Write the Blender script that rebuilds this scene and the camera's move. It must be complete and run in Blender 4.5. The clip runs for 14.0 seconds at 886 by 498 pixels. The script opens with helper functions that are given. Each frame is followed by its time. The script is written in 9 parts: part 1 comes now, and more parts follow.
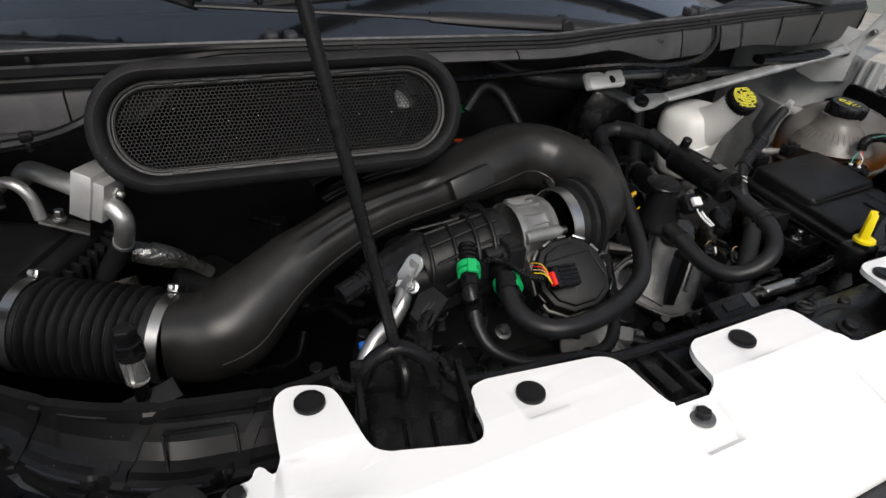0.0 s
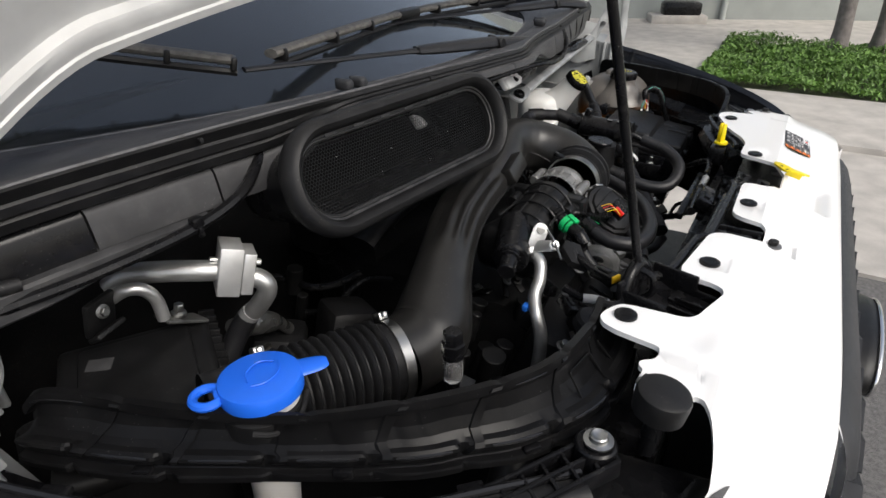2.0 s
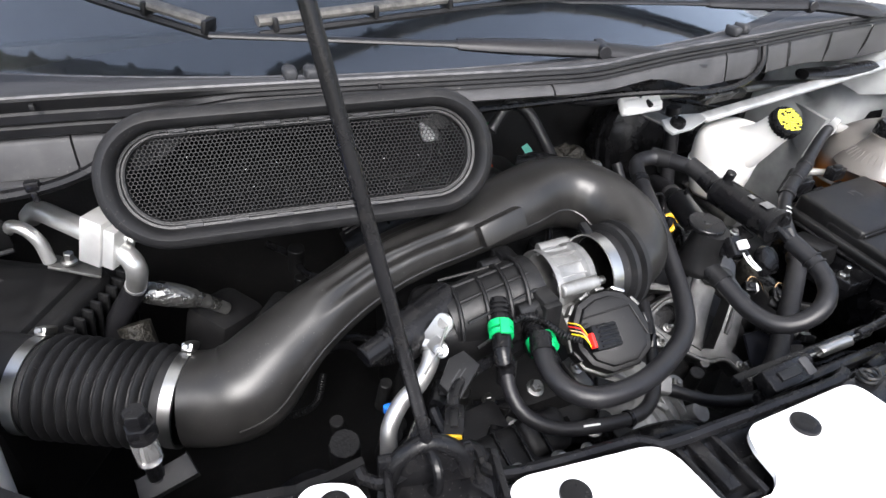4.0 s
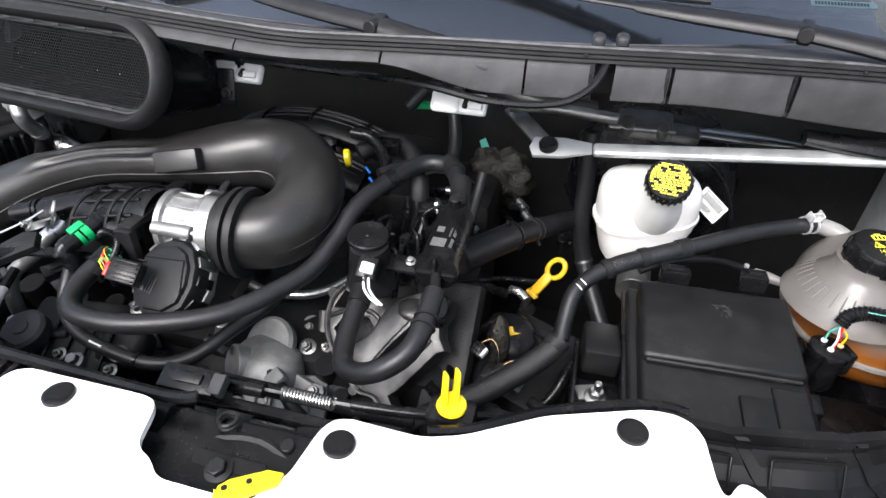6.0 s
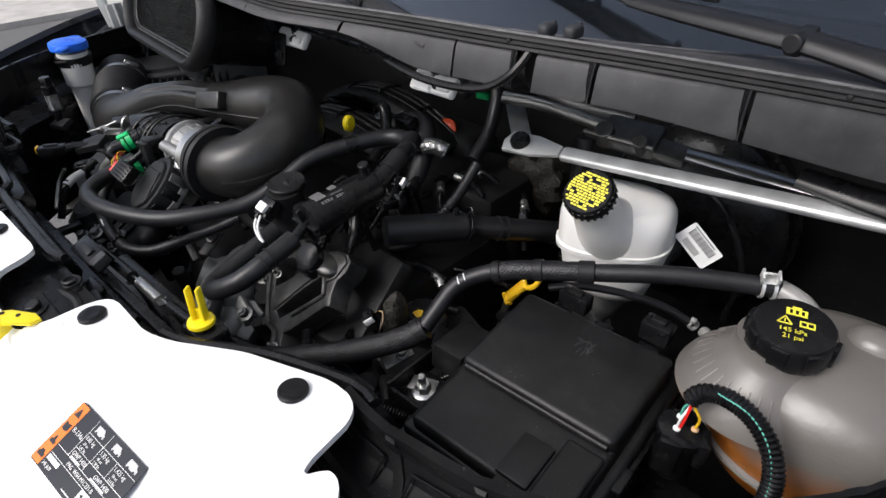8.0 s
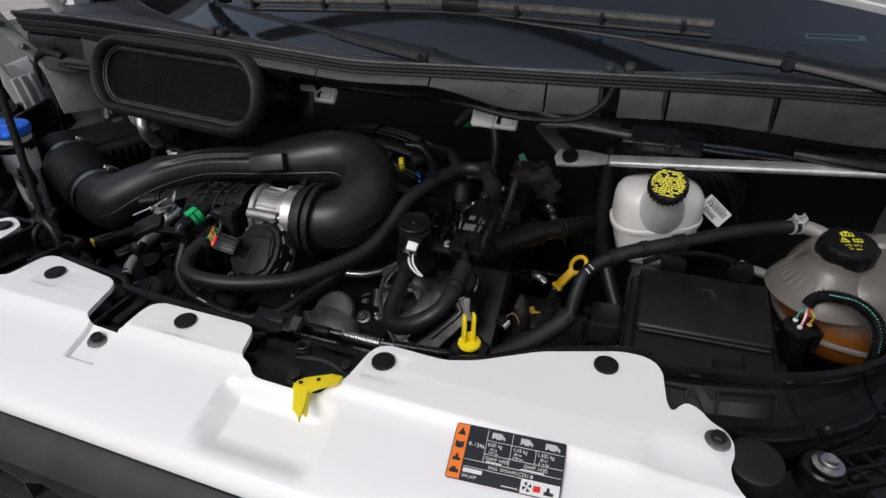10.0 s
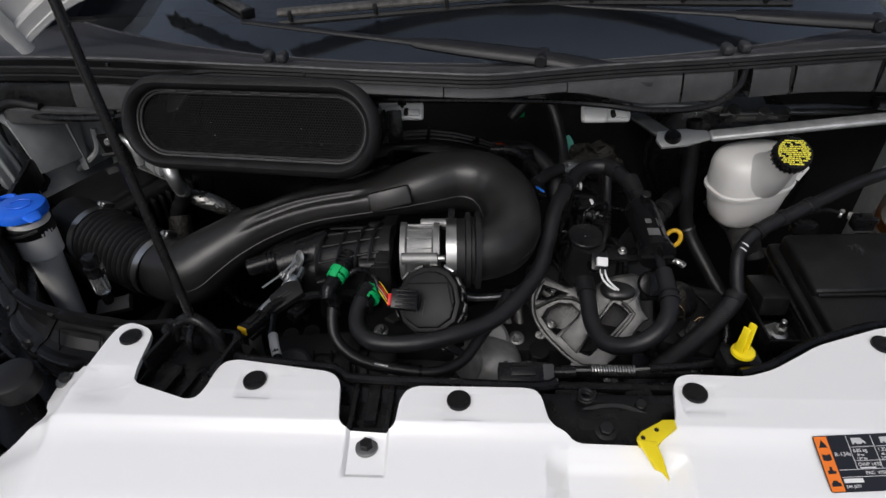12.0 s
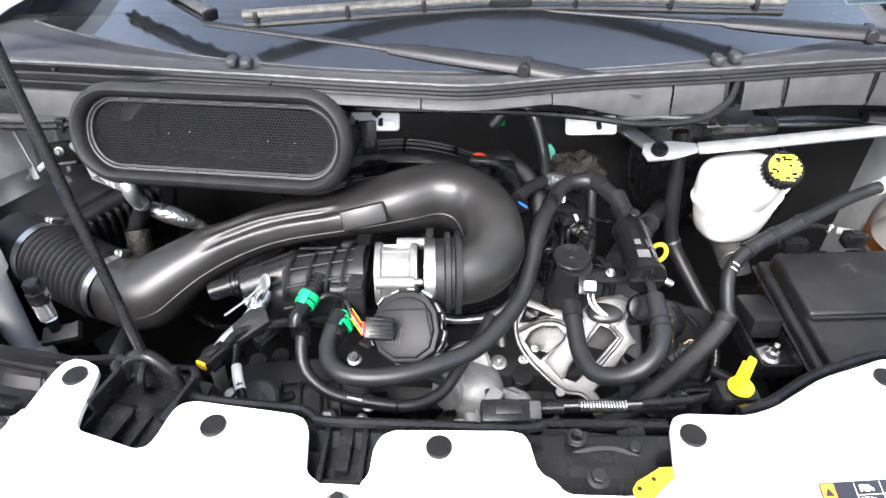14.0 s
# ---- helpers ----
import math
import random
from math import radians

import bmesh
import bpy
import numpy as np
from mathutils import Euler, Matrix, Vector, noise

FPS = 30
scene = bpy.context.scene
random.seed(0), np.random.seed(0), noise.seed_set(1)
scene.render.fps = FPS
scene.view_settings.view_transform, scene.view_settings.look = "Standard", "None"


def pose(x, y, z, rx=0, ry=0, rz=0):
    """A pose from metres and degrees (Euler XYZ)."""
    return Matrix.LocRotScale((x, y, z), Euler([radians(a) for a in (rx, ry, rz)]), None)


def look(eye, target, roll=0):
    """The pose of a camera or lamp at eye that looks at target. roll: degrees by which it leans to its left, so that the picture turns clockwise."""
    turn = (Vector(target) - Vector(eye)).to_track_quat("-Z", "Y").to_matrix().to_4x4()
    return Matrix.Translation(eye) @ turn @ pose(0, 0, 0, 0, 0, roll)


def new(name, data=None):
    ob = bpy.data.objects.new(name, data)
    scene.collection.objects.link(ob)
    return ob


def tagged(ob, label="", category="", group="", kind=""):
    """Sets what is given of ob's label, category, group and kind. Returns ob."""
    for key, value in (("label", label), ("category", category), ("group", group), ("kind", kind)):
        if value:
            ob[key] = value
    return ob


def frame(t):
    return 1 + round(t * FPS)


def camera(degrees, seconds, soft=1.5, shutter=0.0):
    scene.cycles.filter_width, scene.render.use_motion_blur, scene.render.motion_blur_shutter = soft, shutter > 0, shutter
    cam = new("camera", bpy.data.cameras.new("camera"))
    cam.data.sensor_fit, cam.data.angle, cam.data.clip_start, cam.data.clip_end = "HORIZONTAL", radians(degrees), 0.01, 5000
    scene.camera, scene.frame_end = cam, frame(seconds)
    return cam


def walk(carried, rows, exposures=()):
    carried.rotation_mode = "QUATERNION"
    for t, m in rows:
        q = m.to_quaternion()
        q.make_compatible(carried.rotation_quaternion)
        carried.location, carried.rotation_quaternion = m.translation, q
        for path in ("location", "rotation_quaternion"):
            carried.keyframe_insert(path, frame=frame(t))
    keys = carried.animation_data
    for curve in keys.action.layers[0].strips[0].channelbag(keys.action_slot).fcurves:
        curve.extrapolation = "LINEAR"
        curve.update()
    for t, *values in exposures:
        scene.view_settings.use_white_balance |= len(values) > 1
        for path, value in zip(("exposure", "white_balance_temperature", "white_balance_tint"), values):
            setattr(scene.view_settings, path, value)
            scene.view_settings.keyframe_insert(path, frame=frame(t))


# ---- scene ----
cam = camera(74.3, 14.0)
PATH = [
    (0, (-0.502, -0.304, 1.498), (0.258, 1.209, 0.433), 2.3),
    (0.5, (-0.737, -0.187, 1.491), (0.379, 1.098, 0.44), 1.6),
    (1, (-0.924, -0.139, 1.491), (0.48, 0.858, 0.475), 4.1),
    (1.5, (-0.99, -0.092, 1.516), (0.503, 0.828, 0.555), 0.1),
    (2, (-0.987, -0.069, 1.515), (0.518, 0.827, 0.551), -0.5),
    (2.2, (-0.987, -0.071, 1.518), (0.522, 0.821, 0.554), -0.2),
    (4.3, (-0.364, -0.258, 1.547), (0.125, 1.303, 0.397), -0.6),
    (4.5, (-0.284, -0.272, 1.555), (0.059, 1.294, 0.359), -2.5),
    (5, (-0.067, -0.244, 1.543), (-0.161, 1.367, 0.361), -3.1),
    (5.5, (0.117, -0.253, 1.529), (-0.196, 1.308, 0.319), -4.4),
    (6, (0.31, -0.287, 1.529), (-0.059, 1.293, 0.359), 1.6),
    (6.5, (0.493, -0.236, 1.539), (-0.198, 1.251, 0.394), -2.2),
    (7, (0.651, -0.121, 1.499), (-0.443, 1.04, 0.293), -2.6),
    (7.2, (0.696, -0.098, 1.494), (-0.459, 1.028, 0.311), -3.2),
    (9.3, (0.634, -0.322, 1.536), (-0.258, 1.118, 0.472), -1.0),
    (9.5, (0.578, -0.377, 1.558), (-0.23, 1.094, 0.47), -2.0),
    (10, (0.385, -0.431, 1.575), (-0.188, 1.139, 0.476), -0.5),
    (10.5, (0.16, -0.454, 1.59), (-0.325, 1.15, 0.498), -2.2),
    (11, (0.025, -0.544, 1.634), (-0.141, 1.132, 0.555), -1.0),
    (11.5, (-0.03, -0.584, 1.657), (-0.096, 1.097, 0.575), -1.8),
    (12, (-0.039, -0.432, 1.632), (-0.171, 1.151, 0.418), -2.8),
    (12.5, (-0.014, -0.218, 1.598), (-0.173, 1.294, 0.298), -3.8),
    (13, (-0.021, -0.117, 1.559), (-0.174, 1.291, 0.146), -3.8),
    (13.5, (-0.035, -0.154, 1.563), (-0.2, 1.304, 0.204), -4.2),
    (14, (-0.044, -0.371, 1.626), (-0.096, 1.211, 0.402), -1.2),
]
walk(cam, [(t, look(eye, target, roll)) for t, eye, target, roll in PATH],
     exposures=[(0.0, 0.12, 6600, 10.0), (0.5, 0.25, 6600, 10.0), (1.0, 0.33, 6600, 10.0), (1.5, 0.27, 6600, 10.0), (2.2, 0.45, 6600, 10.0), (4.3, 1.9, 6250, 12.0), (5.0, 2.08, 6250, 12.0), (5.5, 2.3, 6250, 12.0), (6.0, 1.5, 6250, 12.0), (6.5, 0.95, 6350, 12.0), (7.2, 0.7, 6350, 12.0), (9.3, 0.15, 6380, 12.0), (10.0, -0.32, 6380, 12.0), (10.5, -0.3, 6350, 12.0), (11.5, -0.25, 6350, 12.0), (12.0, -0.34, 6350, 12.0), (12.5, 0.9, 6250, 12.0), (13.0, 1.9, 6250, 12.0), (13.5, 2.35, 6250, 12.0), (14.0, 2.4, 6250, 12.0)])

# ---------- light ----------
world = bpy.data.worlds.new("sky")
scene.world = world
world.use_nodes = True
wn = world.node_tree.nodes
sky = wn.new("ShaderNodeTexSky")
sky.sky_type = "NISHITA"
sky.sun_disc = False
SUN_EL, SUN_AZ = 45.0, 198.0
sky.sun_elevation, sky.sun_rotation = radians(SUN_EL), radians(SUN_AZ)
sky.air_density, sky.dust_density = 1.0, 3.0
haze = wn.new("ShaderNodeHueSaturation")
haze.inputs["Saturation"].default_value = 0.6
world.node_tree.links.new(sky.outputs[0], haze.inputs["Color"])
world.node_tree.links.new(haze.outputs[0], wn["Background"].inputs[0])
wn["Background"].inputs[1].default_value = 0.13
sun = new("sun", bpy.data.lights.new("sun", "SUN"))
sun.data.energy, sun.data.angle, sun.data.color = 1.65, radians(30), (1.0, 0.97, 0.92)
az, el = radians(SUN_AZ), radians(SUN_EL)
sun.matrix_world = look((math.sin(az) * math.cos(el) * 20, math.cos(az) * math.cos(el) * 20, math.sin(el) * 20 + 1), (0, 0, 1))


# ---------- materials ----------
def material(name, color, rough=0.5, metal=0.0, vary=0.25, scale=30.0, bump=0.1, bump_scale=400.0, spec=0.5, coat=0.0,
             dust=0.0, dust_color=(0.25, 0.23, 0.2), transmission=0.0, subsurface=0.0, rough_vary=0.12, bump_size=0.001):
    m = bpy.data.materials.new(name)
    m.use_nodes = True
    n, l = m.node_tree.nodes, m.node_tree.links
    p = n["Principled BSDF"]
    co = n.new("ShaderNodeTexCoord")
    big = n.new("ShaderNodeTexNoise")
    big.inputs["Scale"].default_value, big.inputs["Detail"].default_value = scale, 6.0
    fine = n.new("ShaderNodeTexNoise")
    fine.inputs["Scale"].default_value, fine.inputs["Detail"].default_value = bump_scale, 3.0
    l.new(co.outputs["Object"], big.inputs["Vector"])
    l.new(co.outputs["Object"], fine.inputs["Vector"])
    ramp = n.new("ShaderNodeMapRange")
    ramp.inputs[1].default_value, ramp.inputs[2].default_value = 0.3, 0.7
    ramp.inputs[3].default_value, ramp.inputs[4].default_value = 1 - vary, 1 + vary
    l.new(big.outputs["Fac"], ramp.inputs[0])
    mul = n.new("ShaderNodeVectorMath")
    mul.operation = "SCALE"
    mul.inputs[0].default_value = color
    l.new(ramp.outputs[0], mul.inputs["Scale"])
    last = mul.outputs[0]
    if dust:
        speck = n.new("ShaderNodeTexNoise")
        speck.inputs["Scale"].default_value, speck.inputs["Detail"].default_value = 55.0, 10.0
        speck.inputs["Roughness"].default_value = 0.75
        l.new(co.outputs["Object"], speck.inputs["Vector"])
        cut = n.new("ShaderNodeMapRange")
        cut.inputs[1].default_value, cut.inputs[2].default_value = 0.52, 0.8
        cut.inputs[3].default_value, cut.inputs[4].default_value = 0.0, dust
        l.new(speck.outputs["Fac"], cut.inputs[0])
        mix = n.new("ShaderNodeMixRGB")
        mix.inputs[2].default_value = (*dust_color, 1)
        l.new(cut.outputs[0], mix.inputs[0])
        l.new(last, mix.inputs[1])
        last = mix.outputs[0]
    if 0.02 < dust < 0.15:
        # sparse grit: pale grains well under a millimetre wide, thicker in patches
        grain = n.new("ShaderNodeTexVoronoi")
        grain.inputs["Scale"].default_value = 230.0
        l.new(co.outputs["Object"], grain.inputs["Vector"])
        near = n.new("ShaderNodeMapRange")
        near.inputs[1].default_value, near.inputs[2].default_value = 0.06, 0.11
        near.inputs[3].default_value, near.inputs[4].default_value = 0.6, 0.0
        l.new(grain.outputs["Distance"], near.inputs[0])
        patch = n.new("ShaderNodeMapRange")
        patch.inputs[1].default_value, patch.inputs[2].default_value = 0.45, 0.65
        l.new(big.outputs["Fac"], patch.inputs[0])
        both = n.new("ShaderNodeMath")
        both.operation = "MULTIPLY"
        l.new(near.outputs[0], both.inputs[0])
        l.new(patch.outputs[0], both.inputs[1])
        grit = n.new("ShaderNodeMixRGB")
        grit.inputs[2].default_value = (0.30, 0.29, 0.27, 1)
        l.new(both.outputs[0], grit.inputs[0])
        l.new(last, grit.inputs[1])
        last = grit.outputs[0]
    l.new(last, p.inputs["Base Color"])
    rr = n.new("ShaderNodeMapRange")
    rr.inputs[3].default_value, rr.inputs[4].default_value = max(0.02, rough - rough_vary), min(1, rough + rough_vary)
    l.new(big.outputs["Fac"], rr.inputs[0])
    l.new(rr.outputs[0], p.inputs["Roughness"])
    p.inputs["Metallic"].default_value = metal
    p.inputs["Specular IOR Level"].default_value = spec
    p.inputs["Coat Weight"].default_value = coat
    p.inputs["Transmission Weight"].default_value = transmission
    if subsurface:
        p.inputs["Subsurface Weight"].default_value = subsurface
        p.inputs["Subsurface Radius"].default_value = (0.02, 0.018, 0.015)
    if bump:
        b = n.new("ShaderNodeBump")
        b.inputs["Strength"].default_value, b.inputs["Distance"].default_value = bump, bump_size
        l.new(fine.outputs["Fac"], b.inputs["Height"])
        l.new(b.outputs[0], p.inputs["Normal"])
    return m


PLASTIC = material("black_grained_plastic", (0.0075, 0.0075, 0.008), 0.36, bump=0.25, bump_scale=1500, dust=0.05, vary=0.3, spec=0.32)
DUCT = material("black_moulded_duct_plastic", (0.014, 0.0135, 0.013), 0.35, bump=0.10, bump_scale=900, dust=0.05, vary=0.2, spec=0.44, rough_vary=0.05)
SATIN = material("black_satin_plastic", (0.006, 0.006, 0.0068), 0.27, bump=0.08, bump_scale=900, dust=0.06, spec=0.24)
GLOSS = material("glossy_black_plastic", (0.010, 0.010, 0.011), 0.16, vary=0.1, bump=0.03, rough_vary=0.05)
BEAM = material("semi_gloss_black_moulding", (0.006, 0.006, 0.0065), 0.33, bump=0.03, bump_scale=700, dust=0.03, rough_vary=0.06, spec=0.15)
SHELF = material("dark_cowl_shelf_plastic", (0.048, 0.048, 0.051), 0.5, bump=0.3, bump_scale=1300, dust=0.06, spec=0.28)
BAND = material("grey_black_grille_plastic", (0.032, 0.033, 0.036), 0.48, bump=0.3, bump_scale=1400, dust=0.04, spec=0.28)
COWL = material("grey_black_cowl_plastic", (0.046, 0.046, 0.048), 0.5, bump=0.3, bump_scale=1300, dust=0.10, spec=0.28)
WORN_SEAL = material("greyed_seal_rubber", (0.060, 0.060, 0.064), 0.55, vary=0.6, scale=70, bump=0.3, bump_scale=600, dust=0.3, dust_color=(0.22, 0.21, 0.2))
WORN = material("sun_worn_grey_rubber", (0.095, 0.09, 0.082), 0.7, vary=0.5, scale=90, bump=0.4, bump_scale=700, dust=0.5, dust_color=(0.35, 0.33, 0.3))
MATT = material("matt_black_plastic", (0.007, 0.007, 0.0075), 0.5, bump=0.25, bump_scale=1200, dust=0.03, vary=0.3, spec=0.3)
RUBBER = material("black_rubber", (0.010, 0.010, 0.0108), 0.48, bump=0.2, bump_scale=1200, dust=0.06, vary=0.3, spec=0.28)
HOSE = material("black_hose_rubber", (0.010, 0.010, 0.0115), 0.40, bump=0.18, bump_scale=1400, dust=0.045, spec=0.38)
DARK = material("dark_engine_metal", (0.009, 0.009, 0.0095), 0.5, 0.1, bump=0.5, bump_scale=300, dust=0.06, spec=0.35)
ZINC = material("dull_zinc_plate", (0.50, 0.51, 0.51), 0.50, 0.75, vary=0.18, bump=0.25, bump_scale=260, scale=40)
ALU = material("cast_aluminium", (0.30, 0.30, 0.295), 0.46, 0.75, vary=0.25, bump=0.5, bump_scale=700, scale=60)
BRIGHT = material("milled_aluminium", (0.72, 0.72, 0.71), 0.42, 0.7, vary=0.12, bump=0.25, bump_scale=300)
PIPE = material("bare_aluminium_pipe", (0.58, 0.58, 0.57), 0.38, 0.85, vary=0.15, bump=0.25, bump_scale=300)
ALU_CAST = material("grey_sand_cast_aluminium", (0.090, 0.090, 0.089), 0.33, 0.8, vary=0.3, bump=0.6, bump_scale=600, scale=70)
CAST_GREY = material("pale_grey_cast_metal", (0.27, 0.27, 0.265), 0.48, 0.35, vary=0.25, bump=0.7, bump_scale=500, scale=60, dust=0.08, dust_color=(0.12, 0.11, 0.10))
ALU_DARK = material("dull_cast_aluminium", (0.17, 0.17, 0.165), 0.55, 0.9, vary=0.35, bump=0.6, bump_scale=500, scale=50)
STEEL = material("zinc_plated_steel", (0.46, 0.46, 0.45), 0.32, 1.0, vary=0.15, bump=0.15, bump_scale=500)
STEEL_DULL = material("dull_steel", (0.24, 0.24, 0.235), 0.45, 1.0, vary=0.3, bump=0.3, bump_scale=400)
WHITE_PAINT = material("white_body_paint", (0.87, 0.87, 0.87), 0.28, vary=0.004, bump=0.008, bump_scale=60, coat=0.5, rough_vary=0.008)
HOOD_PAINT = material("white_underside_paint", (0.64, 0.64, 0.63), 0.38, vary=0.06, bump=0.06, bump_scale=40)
# grey-white paint taken darker: the open hood's shade is put into the colour
WING_SHADED = material("grey_white_paint_with_hood_shade", (0.30, 0.31, 0.31), 0.45, vary=0.15, bump=0.1, bump_scale=80, dust=0.1)
# near-black colour that stands in for the shade deep in the intake
INTAKE_SHADE = material("near_black_intake_shade", (0.0022, 0.0022, 0.0023), 0.85, vary=0.4, scale=90, bump=0.6, bump_scale=300, spec=0.08)
NET = material("dark_grey_wire", (0.0085, 0.0085, 0.009), 0.45, vary=0.3, bump=0, spec=0.20)
MESH_FRAME = material("grey_black_frame_plastic", (0.012, 0.012, 0.0125), 0.42, vary=0.4, scale=120, bump=0.5, bump_scale=900, dust=0.06)
MILKY = material("milky_white_plastic", (0.70, 0.695, 0.675), 0.38, vary=0.06, bump=0.12, bump_scale=160, subsurface=0.25, scale=12)
TANK = material("cloudy_translucent_plastic", (0.135, 0.125, 0.115), 0.33, vary=0.16, bump=0.35, bump_scale=110, subsurface=0.2, scale=9)


def liquid_behind(m, level, soft, tint):
    """Below the liquid's level the cloudy plastic takes the liquid's tint, with a soft uneven edge."""
    n, l = m.node_tree.nodes, m.node_tree.links
    p = n["Principled BSDF"]
    place = n.new("ShaderNodeNewGeometry")
    split = n.new("ShaderNodeSeparateXYZ")
    l.new(place.outputs["Position"], split.inputs[0])
    wob = n.new("ShaderNodeTexNoise")
    wob.inputs["Scale"].default_value = 14.0
    l.new(place.outputs["Position"], wob.inputs["Vector"])
    add = n.new("ShaderNodeMath")
    add.operation = "MULTIPLY_ADD"
    add.inputs[1].default_value = 0.05
    l.new(wob.outputs["Fac"], add.inputs[0])
    l.new(split.outputs[2], add.inputs[2])
    fade = n.new("ShaderNodeMapRange")
    fade.inputs[1].default_value, fade.inputs[2].default_value = level + 0.025 - soft, level + 0.025 + soft
    fade.inputs[3].default_value, fade.inputs[4].default_value = 1.0, 0.0
    l.new(add.outputs[0], fade.inputs[0])
    mix = n.new("ShaderNodeMixRGB")
    mix.inputs[2].default_value = (*tint, 1)
    l.new(fade.outputs[0], mix.inputs[0])
    l.new(p.inputs["Base Color"].links[0].from_socket, mix.inputs[1])
    l.new(mix.outputs[0], p.inputs["Base Color"])


TANK_RIM = material("clear_milky_plastic_rim", (0.24, 0.235, 0.225), 0.33, vary=0.1, bump=0.2, bump_scale=110, subsurface=0.2)
liquid_behind(TANK, 1.074, 0.014, (0.26, 0.085, 0.011))
BLUE = material("blue_plastic", (0.012, 0.13, 0.72), 0.38, vary=0.06, bump=0.1, bump_scale=900)
BLUE_CLIP = material("bright_blue_clip_plastic", (0.02, 0.16, 0.65), 0.4, vary=0.05, bump=0)
YELLOW = material("yellow_plastic", (0.86, 0.68, 0.01), 0.38, vary=0.05, bump=0.06, bump_scale=700)
AMBER = material("amber_yellow_plastic", (0.80, 0.48, 0.015), 0.38, vary=0.06, bump=0.06, bump_scale=700)
GREEN = material("green_plastic", (0.005, 0.42, 0.12), 0.38, vary=0.06, bump=0)
TEAL = material("teal_tape", (0.10, 0.42, 0.34), 0.5, vary=0.1, bump=0.1)
RED = material("red_plastic", (0.75, 0.02, 0.015), 0.35, vary=0.05, bump=0)
ORANGE = material("orange_plastic", (0.80, 0.15, 0.015), 0.42, vary=0.08, bump=0.05)
RUST_ORANGE = material("red_orange_plastic", (0.50, 0.055, 0.012), 0.42, vary=0.1, bump=0.05)
LABEL_WHITE = material("white_paper_label", (0.78, 0.78, 0.77), 0.5, vary=0.03, bump=0)
LABEL_BLACK = material("black_printed_label", (0.012, 0.013, 0.018), 0.35, vary=0.05, bump=0)
LABEL_ORANGE = material("orange_printed_label", (0.85, 0.20, 0.02), 0.4, vary=0.04, bump=0)
PRINT_YELLOW = material("yellow_print", (0.75, 0.68, 0.05), 0.5, vary=0.05, bump=0)
PRINT_DIM = material("dim_grey_print", (0.20, 0.20, 0.20), 0.5, vary=0.1, bump=0)
MARK = material("worn_grey_print", (0.11, 0.11, 0.11), 0.5, vary=0.3, scale=300, bump=0)
PRINT_GREY = material("pale_grey_print", (0.55, 0.55, 0.55), 0.5, vary=0.05, bump=0)
FOIL = material("crinkled_foil", (0.34, 0.34, 0.33), 0.28, 0.9, vary=0.3, bump=1.0, bump_scale=110, bump_size=0.004)
HEATSHIELD = material("speckled_heat_wrap", (0.024, 0.022, 0.018), 0.55, 0.4, vary=0.6, bump=1.0, bump_scale=220, scale=140, bump_size=0.003)
CHROME = material("bright_chrome", (0.8, 0.8, 0.8), 0.08, 1.0, vary=0.03, bump=0, rough_vary=0.03)
WIRE_TAN = material("tan_wire", (0.6, 0.38, 0.2), 0.5, bump=0)
LENS = material("dark_headlamp_lens", (0.010, 0.011, 0.014), 0.12, vary=0.1, bump=0, coat=0.1, rough_vary=0.03)
GLASS = material("tinted_windscreen_glass", (0.62, 0.66, 0.68), 0.02, vary=0.0, bump=0, transmission=1.0, rough_vary=0.01)
PLATE = material("dim_teal_grey_plate", (0.16, 0.24, 0.25), 0.5, vary=0.05, bump=0)
CLEAR = material("clear_plastic", (0.9, 0.9, 0.9), 0.12, vary=0.02, bump=0, transmission=0.9, rough_vary=0.02)
DASH = material("dark_dashboard_plastic", (0.012, 0.013, 0.018), 0.6, vary=0.2, bump=0.2)
ASPHALT = material("grey_asphalt", (0.13, 0.125, 0.12), 0.85, vary=0.35, scale=60, bump=0.8, bump_scale=160, bump_size=0.006, dust=0.3, dust_color=(0.35, 0.33, 0.3))
CONCRETE = material("pale_concrete", (0.46, 0.43, 0.39), 0.85, vary=0.18, scale=5, bump=0.5, bump_scale=90, bump_size=0.003, dust=0.3, dust_color=(0.3, 0.27, 0.24))
WALL = material("pale_grey_wall_paint", (0.36, 0.38, 0.36), 0.8, vary=0.10, scale=2.5, bump=0.4, bump_scale=50, bump_size=0.003)
SOIL = material("dark_soil", (0.05, 0.06, 0.025), 0.9, vary=0.4, scale=9, bump=0.8, bump_scale=40, bump_size=0.02)
LEAF = material("green_leaves", (0.105, 0.20, 0.035), 0.55, vary=0.55, scale=6, bump=0, dust=0.3, dust_color=(0.16, 0.26, 0.05))
BARK = material("grey_bark", (0.17, 0.15, 0.14), 0.85, vary=0.3, scale=14, bump=0.8, bump_scale=60, bump_size=0.01)


# ---------- geometry helpers ----------
W = {}


def smooth_by_angle(me, deg=38):
    bm = bmesh.new()
    bm.from_mesh(me)
    lim = radians(deg)
    for f in bm.faces:
        f.smooth = True
    for e in bm.edges:
        e.smooth = e.is_manifold and e.calc_face_angle(0.0) < lim
    bm.to_mesh(me)
    bm.free()


